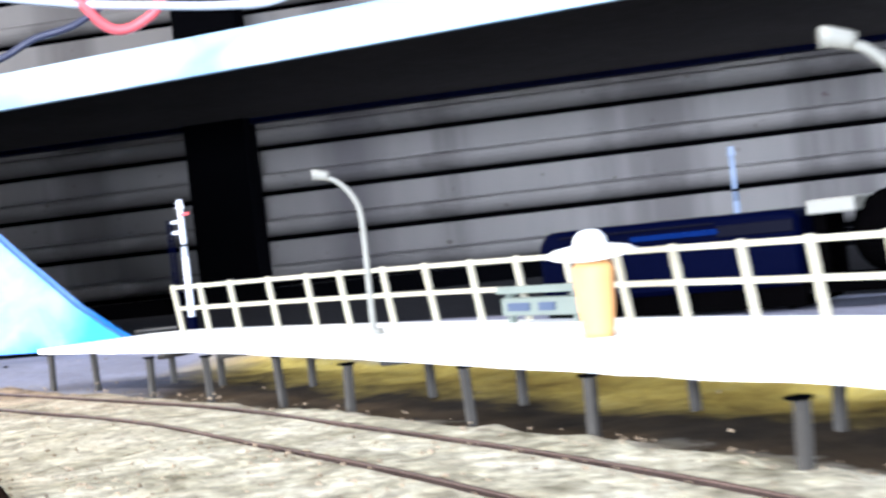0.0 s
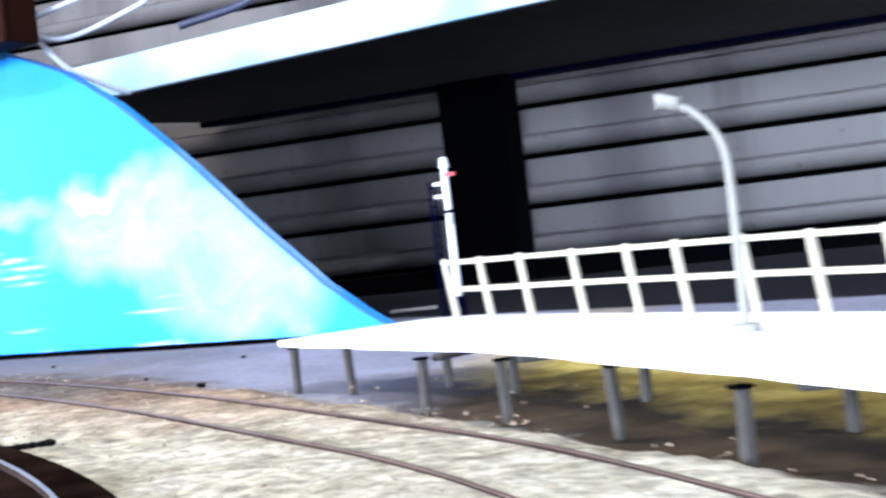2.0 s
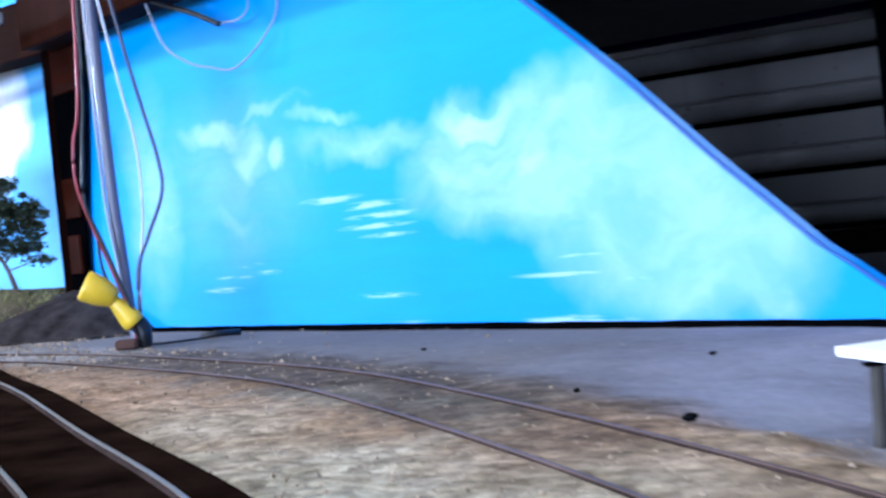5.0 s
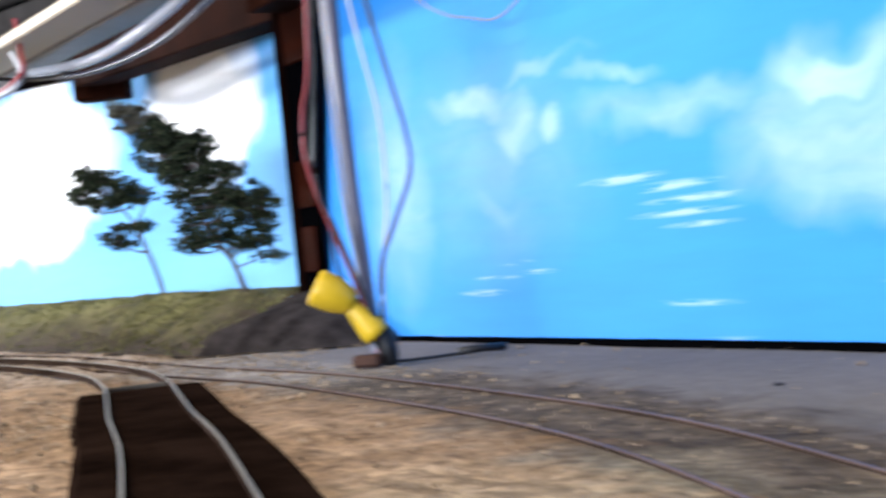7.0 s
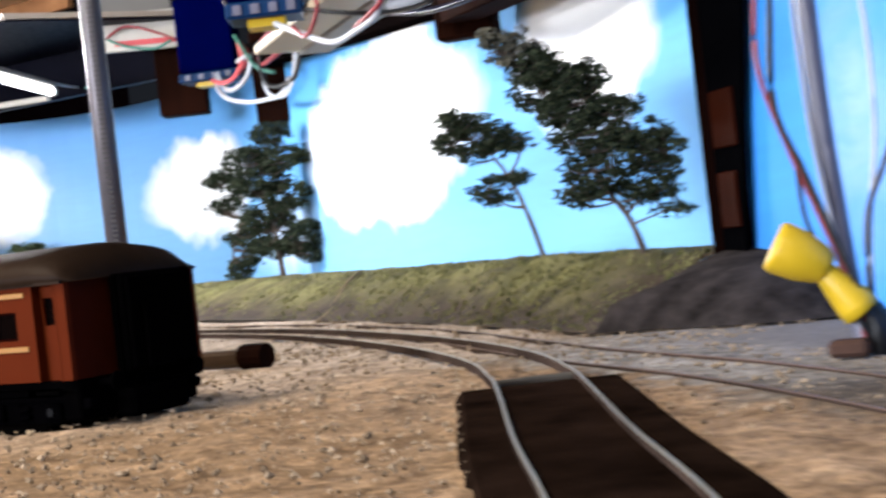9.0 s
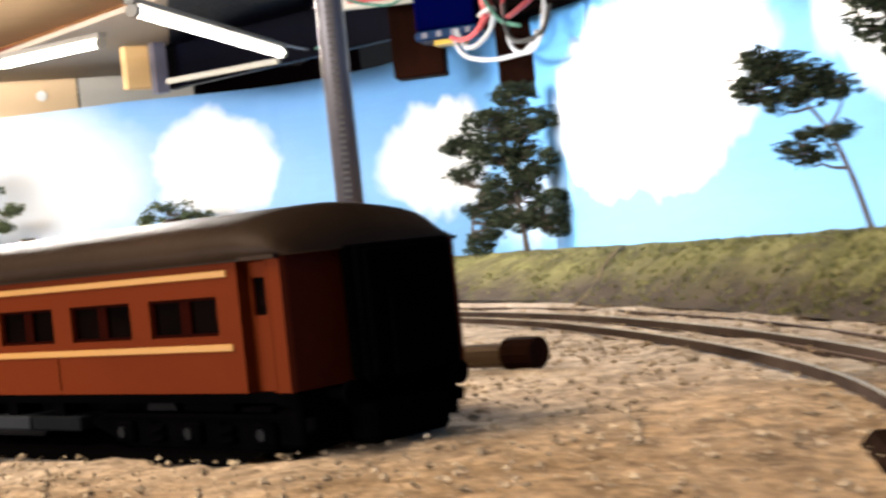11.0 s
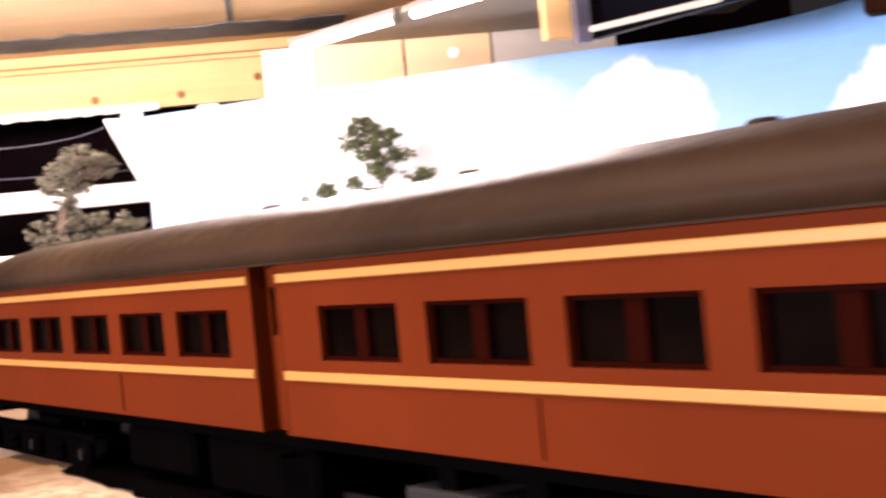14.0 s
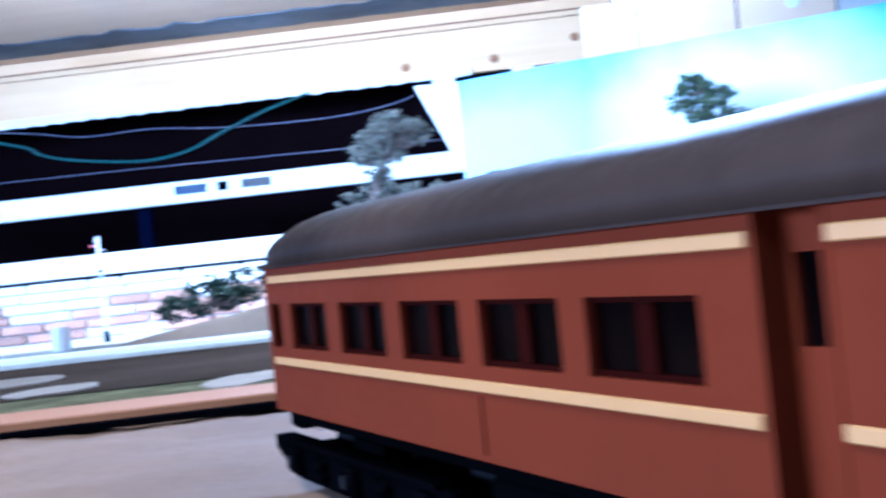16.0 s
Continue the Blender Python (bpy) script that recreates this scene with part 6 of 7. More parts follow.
def coach():
    ax, ay = -5.497, 4.355
    L0, L1, W = -0.115, 2.222, 0.365
    rz = math.degrees(math.atan2(-0.4255, -0.905))
    # local x runs along the side from the near end, local y away from the lit side
    root = thing("passenger_coach", (ax, ay, 0.0), "tuscan red model passenger coach with buff lining and grey roof", "railway coach", rz)
    root.rotation_euler[1] = radians(-0.36)
    root.location.z = -0.0025 * K
    flip = -1.0  # the lit side faces local +y
    zb, zw0, zw1, zt, ze = 0.094, 0.150, 0.178, 0.236, 0.288
    pairs = [0.036, 0.250, 0.466, 0.682, 1.080, 1.290, 1.503, 1.720, 1.940]
    wins = [*[(s - 0.006, s + 0.158) for s in pairs], (2.152, 2.202)]
    doors = [(-0.085, -0.02), (0.935, 1.005)]

    def side(y0, out):
        t = 0.012
        yc = y0 - out * t / 2
        cuts = [L0, *[v for d in doors for v in d], L1]
        body = None
        for a, b in zip(cuts[::2], cuts[1::2]):
            bm = B()
            box(bm, ((a + b) / 2, yc, (zb + 0.178) / 2), (b - a, t, 0.178 - zb))
            wall = part("side_wall", bm, M["orange"], root)
            body = wall if b - a > 0.5 and body is None else body
            bm = B()
            box(bm, ((a + b) / 2, yc, (zt + ze) / 2), (b - a, t, ze - zt))
            part("letterboard", bm, M["orange"], wall)
            mine = [w for w in wins if a <= w[0] and w[1] <= b]
            xs = [a, *[v for w in mine for v in w], b]
            for p, q in zip(xs[::2], xs[1::2]):
                bm = B()
                box(bm, ((p + q) / 2, yc, (0.178 + zt) / 2), (q - p, t, zt - 0.178))
                part("window_pillar", bm, M["orange"], wall)
        for a, b in ((0.0, 0.93), (1.01, 2.195)):
            for z, h, lab in ((0.1605, 0.010, "buff waist stripe"), (0.268, 0.010, "buff upper stripe")):
                bm = B()
                box(bm, ((a + b) / 2, y0 + out * 0.001, z), (b - a, 0.004, h))
                bevel(bm, 0.001)
                part("lining", bm, M["stripe"], body, lab)
        for a, b in wins:
            z0, z1, f = 0.1785, zt - 0.0005, 0.0055
            yf, mid = y0 - out * 0.008, (a + b) / 2
            bm = B()
            box(bm, (mid, yf, z0 + 0.002), ((b - a) * 0.995, 0.006, 0.004))
            w = part("window", bm, M["maroon"], root, "recessed maroon window frame")
            bm = B()
            box(bm, (mid, yf, z1 - 0.002), ((b - a) * 0.995, 0.006, 0.004))
            part("window_head", bm, M["maroon"], w)
            lone = b - a < 0.1
            for x, wd, nm in ((a + f / 2, f, "stile"), (b - f / 2, f, "stile"), (mid, 0.024, "mullion"))[: 2 if lone else 3]:
                bm = B()
                box(bm, (x, yf, (z0 + z1) / 2), (wd * 0.995, 0.0055, z1 - z0 - 0.0085))
                part(nm, bm, M["maroon"], w)
            for p, q in ((a + f, b - f),) if lone else ((a + f, mid - 0.012), (mid + 0.012, b - f)):
                bm = B()
                box(bm, ((p + q) / 2, y0 - out * 0.011, (z0 + z1) / 2), (q - p, 0.002, z1 - z0 - 0.008))
                part("pane", bm, M["glass"], w, "dark glass pane")
        for x in (0.455, 1.46):
            bm = B()
            box(bm, (x, y0 + out * 0.0008, 0.126), (0.0016, 0.003, 0.052))
            part("panel_seam", bm, M["orange"], body)
        for a, b in doors:
            bm = B()
            z0, z1 = zb, ze
            yd = y0 - out * 0.024
            wz0, wz1, f = 0.203, 0.258, 0.010
            box(bm, ((a + b) / 2, yd, (z0 + wz0) / 2), (b - a, 0.008, wz0 - z0))
            d = part("door", bm, M["orange"], root, "recessed coach door")
            bm = B()
            box(bm, ((a + b) / 2, yd, (wz1 + z1) / 2), (b - a, 0.008, z1 - wz1))
            part("door_rail", bm, M["orange"], d)
            for c in (a + f / 2, b - f / 2):
                bm = B()
                box(bm, (c, yd, (wz0 + wz1) / 2), (f, 0.008, wz1 - wz0))
                part("door_stile", bm, M["orange"], d)
            bm = B()
            box(bm, ((a + b) / 2, yd - out * 0.002, (wz0 + wz1) / 2), (b - a - 2 * f, 0.003, wz1 - wz0))
            part("pane", bm, M["glass"], d, "dark glass pane")
            bm = B()
            box(bm, (a + 0.012, yd + out * 0.007, 0.165), (0.003, 0.004, 0.03))
            part("handle", bm, M["maroon"], d)
            for c in (a, b):
                bm = B()
                box(bm, (c, y0 - out * 0.0125, (zb + ze) / 2), (0.005, 0.027, ze - zb))
                part("door_jamb", bm, M["orange"], d)
            bm = B()
            box(bm, ((a + b) / 2, y0 + out * 0.004, 0.072), (b - a, 0.02, 0.006))
            part("step", bm, M["under"], root)

    side(0.0, 1)
    side(-W, -1)
    # end walls carry their shade as paint: darker red, far side black
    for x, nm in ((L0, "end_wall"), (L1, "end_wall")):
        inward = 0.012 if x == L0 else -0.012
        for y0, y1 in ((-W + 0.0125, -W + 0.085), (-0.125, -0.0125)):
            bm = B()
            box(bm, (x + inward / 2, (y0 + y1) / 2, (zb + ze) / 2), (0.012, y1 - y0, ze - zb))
            part(nm, bm, M["end_paint"] if y1 > -0.1 else M["under"], root, "end wall with its shade in the paint")
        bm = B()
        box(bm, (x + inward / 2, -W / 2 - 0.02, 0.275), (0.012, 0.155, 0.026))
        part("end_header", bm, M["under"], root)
        # corridor connection: ribbed black bellows
        s = -1 if x == L0 else 1
        for k in range(5):
            bm = B()
            w = 0.185 + (0.012 if k % 2 else 0.0)
            box(bm, (x + s * (0.006 + 0.011 * k), -W / 2 - 0.025, 0.192), (0.011, w, 0.186 + (0.012 if k % 2 else 0)))
            bevel(bm, 0.004)
            part("gangway_fold", bm, M["under"], root, "black gangway bellows")
        bm = B()
        box(bm, (x + s * 0.064, -W / 2, 0.165), (0.006, 0.07, 0.13))
        part("gangway_door", bm, M["under"], root, "dull black gangway door")
        for y in (-W + 0.07, -0.07):
            bm = B()
            tube(bm, [(x, y, 0.083), (x + s * 0.045, y, 0.083)], 0.008, 8)
            tube(bm, [(x + s * 0.045, y, 0.083), (x + s * 0.052, y, 0.083)], 0.019, 12)
            part("buffer", bm, M["under"], root)
        bm = B()
        # near headstock is deepened to fill the black below that end
        deep = 0.080 if x == L0 else 0.026
        box(bm, (x - s * 0.03, -W / 2, 0.093 - deep / 2), (0.05, W - 0.03, deep))
        bevel(bm, 0.005)
        part("headstock", bm, M["under"], root)
        bm = B()
        box(bm, (x + s * 0.028, -W / 2, 0.034), (0.055, 0.17, 0.058))
        bevel(bm, 0.010)
        part("coupler_pocket", bm, M["under"], root)
        for y in (-W + 0.05, -0.05) if x == L0 else ():
            bm = B()
            box(bm, (x - s * 0.07, y, 0.035), (0.09, 0.05, 0.05))
            bevel(bm, 0.006)
            part("step_box", bm, M["under"], root)
        bm = B()
        box(bm, (x + s * 0.03, -W / 2, 0.055), (0.06, 0.03, 0.02))
        part("coupler", bm, M["under"], root)
    # roof: an arched shell with domed ends
    bm = B()
    n, ns = 14, 44
    rings = []
    for i in range(ns + 1):
        x = L0 - 0.012 + (L1 - L0 + 0.024) * i / ns
        e = min(x - (L0 - 0.012), (L1 + 0.012) - x)
        dome = math.sqrt(max(0.0, 1 - max(0.0, 1 - e / 0.11) ** 2))
        h, w = 0.074 * (0.10 + 0.90 * dome), (W / 2 + 0.010) * (0.93 + 0.07 * dome)
        rings.append([bm.verts.new((x, -W / 2 + w * math.cos(math.pi * k / n), 0.286 + h * math.sin(math.pi * k / n) ** 0.75)) for k in range(n + 1)])
    for a, b in zip(rings, rings[1:]):
        for k in range(n):
            bm.faces.new((a[k], a[k + 1], b[k + 1], b[k]))
        bm.faces.new((a[0], b[0], b[n], a[n]))
    bm.faces.new(rings[0])
    bm.faces.new(rings[-1])
    roof = part("roof", bm, M["roof"], root, "dull grey arched roof", smooth=True)
    for x in (0.35, 0.8, 1.3, 1.8):
        bm = B()
        tube(bm, [(x, -W / 2, 0.354), (x, -W / 2, 0.363), (x, -W / 2, 0.366)], 0.020, 10, 0.012)
        part("roof_vent", bm, M["roof"], roof)
    bm = B()
    for y in (0.004, -W - 0.004):
        box(bm, ((L0 + L1) / 2, y, 0.2865), (L1 - L0, 0.010, 0.006))
    part("gutter", bm, M["roof"], roof)
    # floor, frame and underfloor gear
    bm = B()
    box(bm, ((L0 + L1) / 2, -W / 2, 0.0855), (L1 - L0 - 0.02, W - 0.03, 0.016))
    part("floor_frame", bm, M["under"], root)
    # black bar added to block the lit gap under the floor
    bm = B()
    box(bm, (0.92, -W / 2, 0.045), (1.95, 0.06, 0.068))
    bevel(bm, 0.006)
    part("centre_sill", bm, M["under"], root)
    for x, w, h in ((1.06, 0.30, 0.070), (1.38, 0.24, 0.062)):
        for y in (-0.07, -W + 0.07):
            bm = B()
            box(bm, (x, y, 0.078 - h / 2), (w, 0.11, h))
            bevel(bm, 0.006)
            part("battery_box", bm, M["under"], root)
    for x, w, mat in ((0.645, 0.13, "box_pale"), (0.50, 0.145, "box_grey")):
        for y in (-0.045, -W + 0.045):
            bm = B()
            box(bm, (x, y, 0.043), (w, 0.07, 0.024))
            bevel(bm, 0.003)
            part("equipment_box", bm, M[mat], root, "pale grey underfloor equipment box")
            bm = B()
            box(bm, (x, y, 0.066), (0.03, 0.05, 0.024))
            part("box_hanger", bm, M["under"], root)
    bm = B()
    tube(bm, [(0.55, -0.05, 0.05), (0.60, -0.05, 0.02), (0.8, -0.05, 0.02), (1.25, -0.05, 0.02), (1.3, -0.05, 0.05)], 0.006, 6)
    part("truss_rod", bm, M["iron"], root)
    for xc, half, wheels in ((0.14, 0.27, (-0.17, 0.0, 0.17)), (1.99, 0.36, (-0.29, -0.03, 0.23))):
        bog = new("bogie")
        bog.parent = root
        bog.location = Vector((xc, -W / 2, 0.0025 - 0.0063 * xc)) * K
        for y in (-0.148, 0.148):
            bm = B()
            prof = [(-half, 0.054), (-half, 0.036), (-half + 0.10, 0.004), (half - 0.10, 0.004), (half, 0.036), (half, 0.054)]
            lo = [bm.verts.new((u, y - 0.011, w)) for u, w in prof]
            hi = [bm.verts.new((u, y + 0.011, w)) for u, w in prof]
            for k in range(6):
                bm.faces.new((lo[k], lo[(k + 1) % 6], hi[(k + 1) % 6], hi[k]))
            bm.faces.new(lo)
            bm.faces.new(reversed(hi))
            bevel(bm, 0.003)
            part("side_frame", bm, M["bogie"], bog)
            out = 1 if y > 0 else -1
            bm = B()
            box(bm, (0, y + out * 0.004, 0.056), (2 * half - 0.06, 0.026, 0.006))
            part("top_flange", bm, M["bogie"], bog)
            for x in wheels:
                bm = B()
                box(bm, (x, y + out * 0.016, 0.030), (0.046, 0.014, 0.034))
                bevel(bm, 0.004)
                part("axle_box", bm, M["bogie"], bog)
                bm = B()
                tube(bm, [(x, y + out * 0.022, 0.030), (x, y + out * 0.028, 0.030)], 0.009, 10)
                part("axle_cap", bm, M["cap"], bog, "worn metal axle cap")
            for a, b in zip(wheels, wheels[1:]):
                bm = B()
                pts = [((a + b) / 2 + 0.014 * math.cos(q * 0.9), y + out * (0.018 + 0.004 * math.sin(q * 0.9)), 0.014 + 0.0022 * q) for q in range(16)]
                tube(bm, pts, 0.004, 5)
                part("spring", bm, M["bogie"], bog)
        bm = B()
        box(bm, (0, 0, 0.055), (0.12, 0.26, 0.03))
        part("bolster", bm, M["under"], bog)
        # black block added between the frames to keep the shade there solid
        bm = B()
        box(bm, (0, 0, 0.030), (2 * half - 0.16, 0.26, 0.036))
        bevel(bm, 0.006)
        part("brake_rigging", bm, M["under"], bog)
        for x in wheels:
            for y in (-0.083, 0.083):
                bm = B()
                tube(bm, [(x, y - 0.010, 0.036), (x, y + 0.010, 0.036)], 0.044, 20)
                tube(bm, [(x, y - (0.012 if y < 0 else -0.012) * 1.2, 0.036), (x, y * 1.66, 0.036)], 0.008, 8)
                part("wheel", bm, M["iron"], bog)


coach()

CX = Vector((-0.905, -0.4255, 0))


def coach_track():
    mid = Vector((-5.497, 4.355, 0)) + Vector((-0.4255, 0.905, 0)) * 0.1825
    path = [mid - CX * 0.35 + CX * (0.2 * k) for k in range(20)]
    root = thing("railway_track", path[0], "straight model railway track sunk in the sand under the coach", "railway track", kind="structure")
    here = [p - path[0] for p in path]
    for off in (-GAUGE / 2, GAUGE / 2):
        part("rail", sweep(B(), here, [(a + off, b - 0.020) for a, b in RAIL]), M["rail"], root)
    # black strip along the track that paints in the coach's shade
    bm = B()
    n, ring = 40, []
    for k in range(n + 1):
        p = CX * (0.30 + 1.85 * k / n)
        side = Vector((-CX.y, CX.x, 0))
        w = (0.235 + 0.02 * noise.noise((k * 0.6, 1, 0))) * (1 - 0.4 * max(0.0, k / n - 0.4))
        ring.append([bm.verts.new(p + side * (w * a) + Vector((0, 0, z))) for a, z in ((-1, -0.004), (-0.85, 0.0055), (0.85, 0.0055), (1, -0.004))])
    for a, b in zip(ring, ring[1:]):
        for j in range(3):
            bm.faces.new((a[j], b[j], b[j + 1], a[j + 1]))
    part("stained_ballast", bm, M["under"], root, "dark strip with the shade under the coach painted in")
    bm = B()
    box(bm, (0, 0, -0.008), (0.046, 0.26, 0.022))
    bevel(bm, 0.003)
    first = None
    rz = math.degrees(math.atan2(CX.y, CX.x))
    for k in range(28):
        q = CX * (0.38 + 0.068 * k)
        first = part("sleeper", bm, M["sleeper"], root, at=q, rz=rz) if first is None else (twin(first, q, rz, root), first)[1]


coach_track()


def timber_block():
    root = thing("timber_block", (-6.11, 5.135, 0.0), "dark brown block with a brass end lying on the sand", "block", -155)
    bm = B()
    tube(bm, spline([(0.0, 0, 0.033), (0.04, 0, 0.034), (0.080, 0, 0.033)], 3), 0.034, 12)
    part("log", bm, M["joist_wood"], root)
    bm = B()
    tube(bm, [(0.080, 0, 0.03), (0.30, 0, 0.028)], 0.025, 12)
    part("sleeve", bm, M["brass"], root, "tan brass-coloured sleeve")


timber_block()

# ---------------------------------------------------------------- west end of the room


def west_end():
    bm = B()
    box(bm, (0, 0, 0), (0.1, 7.6, 0.36))
    wall = tagged(part("panel_wall", bm, M["pine"], at=(-17.45, 0.45, 1.97)), "warm pine panel wall above the sky board", "wall", kind="structure")
    for y, z in ((2.68, 1.89), (3.4, 1.88), (4.06, 1.98)):
        bm = B()
        tube(bm, [(-17.395, y, z), (-17.385, y, z)], 0.035, 10)
        tagged(part("wood_knot", bm, M["oak"]), "dark brown knot in the pine panel", "knot", kind="structure")
    # the first, white panel paints in the glow at the tube light's end
    for y0, y1, mat, lab in ((4.10, 4.49, "fascia", "white panel painted in for the tube light's glow"), (4.50, 5.19, "ceil", "pale plywood panel above the sky board"), (5.21, 5.89, "ceil", "pale plywood panel above the sky board"), (5.91, 6.9, "grey_board", "grey panel beside the plywood above the sky board")):
        bm = B()
        box(bm, (0, 0, 0), (0.05, y1 - y0, 0.56))
        bevel(bm, 0.004)
        tagged(part("panel_wall", bm, M[mat], at=(-16.18, (y0 + y1) / 2, 1.73)), lab, "wall", kind="structure")
    bm = B()
    prism(bm, [(-16.2, 4.62), (-15.5, 4.88), (-13.3, 5.70), (-12.0, 6.2), (-12.0, 7.9), (-16.2, 7.9)], 2.015, 2.05)
    tagged(part("recessed_ceiling", bm, M["recess"]), "grey-brown recessed ceiling behind the tube lights", "ceiling", kind="structure")
    bm = B()
    prism(bm, [(-17.5, -4.6), (-17.5, 4.85), (-14.93, 5.85), (-12.5, 6.82), (-12.5, -4.6)], 2.30, 2.36)
    tagged(part("ceiling_sheet", bm, M["ceil"]), "warm plywood sheet ceiling over the west end", "ceiling", kind="structure")
    d = Vector((2.43, 0.98, 0)).normalized()
    rz = math.degrees(math.atan2(d.y, d.x))
    bm = B()
    box(bm, (0, 0, 0), (5.4, 0.05, 0.13))
    bevel(bm, 0.006)
    tagged(part("ceiling_batten", bm, M["oak"], at=(-15.0, 5.80, 2.24), rz=rz), "orange-brown batten along the edge of the ceiling", "batten", kind="structure")
    bm = B()
    box(bm, (0, 0, 0), (4.4, 0.045, 0.006))
    tagged(part("ceiling_seam", bm, M["torn"], at=(-14.8, 3.88, 2.296)), "dark seam between the ceiling sheets", "seam", kind="structure")
    bm = B()
    edge = [(-17.08 + 0.05 * noise.noise((k * 0.7, 0, 1)), -4.5 + 9.3 * k / 60) for k in range(61)]
    back = [(-16.46 + 0.17 * noise.noise((k * 0.9, 4, 2)), y) for k, (_, y) in enumerate(edge)]
    prism(bm, edge + back[::-1], 2.290, 2.297)
    tagged(part("torn_edge", bm, M["torn"]), "torn dark paper edge along the back of the ceiling", "paper strip", kind="structure")
    bm = B()
    box(bm, (0, 0, 0), (0.08, 9.4, 0.14))
    tagged(part("trim", bm, M["pine"], at=(-17.42, 0.0, 2.225)), "pale pine strip above the pine panel", "trim", kind="structure")
    bm = B()
    box(bm, (0, 0, 0), (0.10, 9.4, 0.010))
    tagged(part("trim", bm, M["oak"], at=(-17.40, 0.0, 2.20)), "dark red-brown line along the timber strip", "trim", kind="structure")
    # corrugated fringe below the pine panel
    bm = B()
    pts = []
    n = 120
    for i in range(n + 1):
        y = -3.4 + 6.6 * i / n
        pts.append((y, 1.765 + 0.007 * math.sin(y * 38) + 0.009 * noise.noise((y * 6, 0, 3))))
    a = [bm.verts.new((-17.36, y, z)) for y, z in pts]
    b = [bm.verts.new((-17.36, y, 1.83)) for y, z in pts]
    c = [bm.verts.new((-17.40, y, z)) for y, z in pts]
    d = [bm.verts.new((-17.40, y, 1.83)) for y, z in pts]
    for i in range(n):
        bm.faces.new((a[i], a[i + 1], b[i + 1], b[i]))
        bm.faces.new((c[i], d[i], d[i + 1], c[i + 1]))
        bm.faces.new((a[i], c[i], c[i + 1], a[i + 1]))
    tagged(part("corrugated_fringe", bm, M["fascia"]), "white corrugated sheet edge below the pine panel", "sheeting", kind="structure")
    # near-black board that paints in the shade of the opening
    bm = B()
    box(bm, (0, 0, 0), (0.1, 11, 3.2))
    tagged(part("dark_backing", bm, M["dark_wall"], at=(-18.4, -0.5, 0.3)), "board coloured dark for the shade of the opening", "wall", kind="structure")
    bm = B()
    box(bm, (0, 0, 0), (0.07, 6.4, 0.17))
    bevel(bm, 0.01)
    plank = tagged(part("white_plank", bm, M["fascia"], at=(-17.0, 0.0, 1.06)), "long white plank with unreadable labels", "plank")
    for y, w, mat in ((0.92, 0.26, "text"), (1.18, 0.08, "black"), (1.45, 0.24, "hole")):
        bm = B()
        box(bm, (0.037, y, 0.0 + 0.015), (0.006, w, 0.07))
        part("label_bar", bm, M[mat], plank, "unreadable label")
    for y in (-1.6, 0.494):
        bm = B()
        box(bm, (0, 0, 0), (0.10, 0.10, 1.2))
        tagged(part("shelf_upright", bm, M["navy"], at=(-17.12, y, 0.42)), "dark blue upright below the white plank", "upright", "shelf uprights", "structure")
    # gusset at the end of the sky board
    bm = B()
    v = [bm.verts.new(q) for q in ((-16.08, 3.16, 1.56), (-16.3, 2.85, 1.60), (-16.2, 3.12, 1.0), (-16.1, 3.17, 0.95))]
    bm.faces.new(v)
    w = [bm.verts.new((q.co.x - 0.03, q.co.y - 0.02, q.co.z)) for q in v]
    bm.faces.new(reversed(w))
    for k in range(4):
        bm.faces.new((v[k], v[(k + 1) % 4], w[(k + 1) % 4], w[k]))
    tagged(part("board_gusset", bm, M["fascia"]), "white card gusset at the end of the sky board", "gusset", kind="structure")
    wire("hanging_cable", [(-16.5, -1.2, 1.75), (-16.5, -0.275, 1.519), (-16.5, -0.106, 1.435), (-16.5, 0.152, 1.363), (-16.5, 0.675, 1.297), (-16.5, 1.03, 1.332), (-16.5, 1.349, 1.456), (-16.5, 1.622, 1.556), (-16.5, 1.801, 1.609), (-16.6, 2.0, 1.68)], 0.011, M["wire_t"], "green cable hanging in a swag", "hanging cables")
    wire("hanging_cable", [(-16.6, -1.2, 1.75), (-16.5, -0.18, 1.604), (-16.5, 0.258, 1.53), (-16.5, 0.788, 1.532), (-16.5, 1.308, 1.483), (-16.5, 1.873, 1.463), (-16.5, 2.351, 1.474), (-16.5, 2.746, 1.537), (-16.5, 3.0, 1.66)], 0.0042, M["conduit"], "thin grey wire strung across the dark opening", "hanging cables")
    wire("hanging_cable", [(-16.7, -1.6, 1.27), (-16.7, 0.5, 1.26), (-16.7, 3.0, 1.22)], 0.0042, M["conduit"], "thin grey wire strung across the dark opening", "hanging cables")
    # light fittings under the ceiling
    for a, b, lab in (((-12.82, 6.72, 1.64), (-11.1, 5.40, 1.66), "lit"), ((-12.82, 5.54, 1.77), (-13.96, 5.04, 1.83), "lit"), ((-14.06, 4.95, 1.83), (-14.98, 4.30, 1.83), "lit")):
        a, b = Vector(a), Vector(b)
        root = thing("tube_light", (a + b) / 2, "lit white fluorescent tube light under the boards", "light", group="tube lights")
        bm = B()
        tube(bm, [(a - b) / 2, (b - a) / 2], 0.030, 10)
        part("tube", bm, M["tube"], root, "glowing fluorescent tube")
        bm = B()
        d = (b - a)
        m = Matrix.Translation((0, 0, 0.050)) @ d.to_track_quat("X", "Z").to_matrix().to_4x4()
        box(bm, (0, 0, 0), (d.length * 1.02, 0.06, 0.030), m=m)
        part("batten", bm, M["soft_grey"], root)
        for e in (-0.49, 0.49):
            bm = B()
            tube(bm, [d * (e - 0.012), d * (e + 0.012)], 0.036, 10)
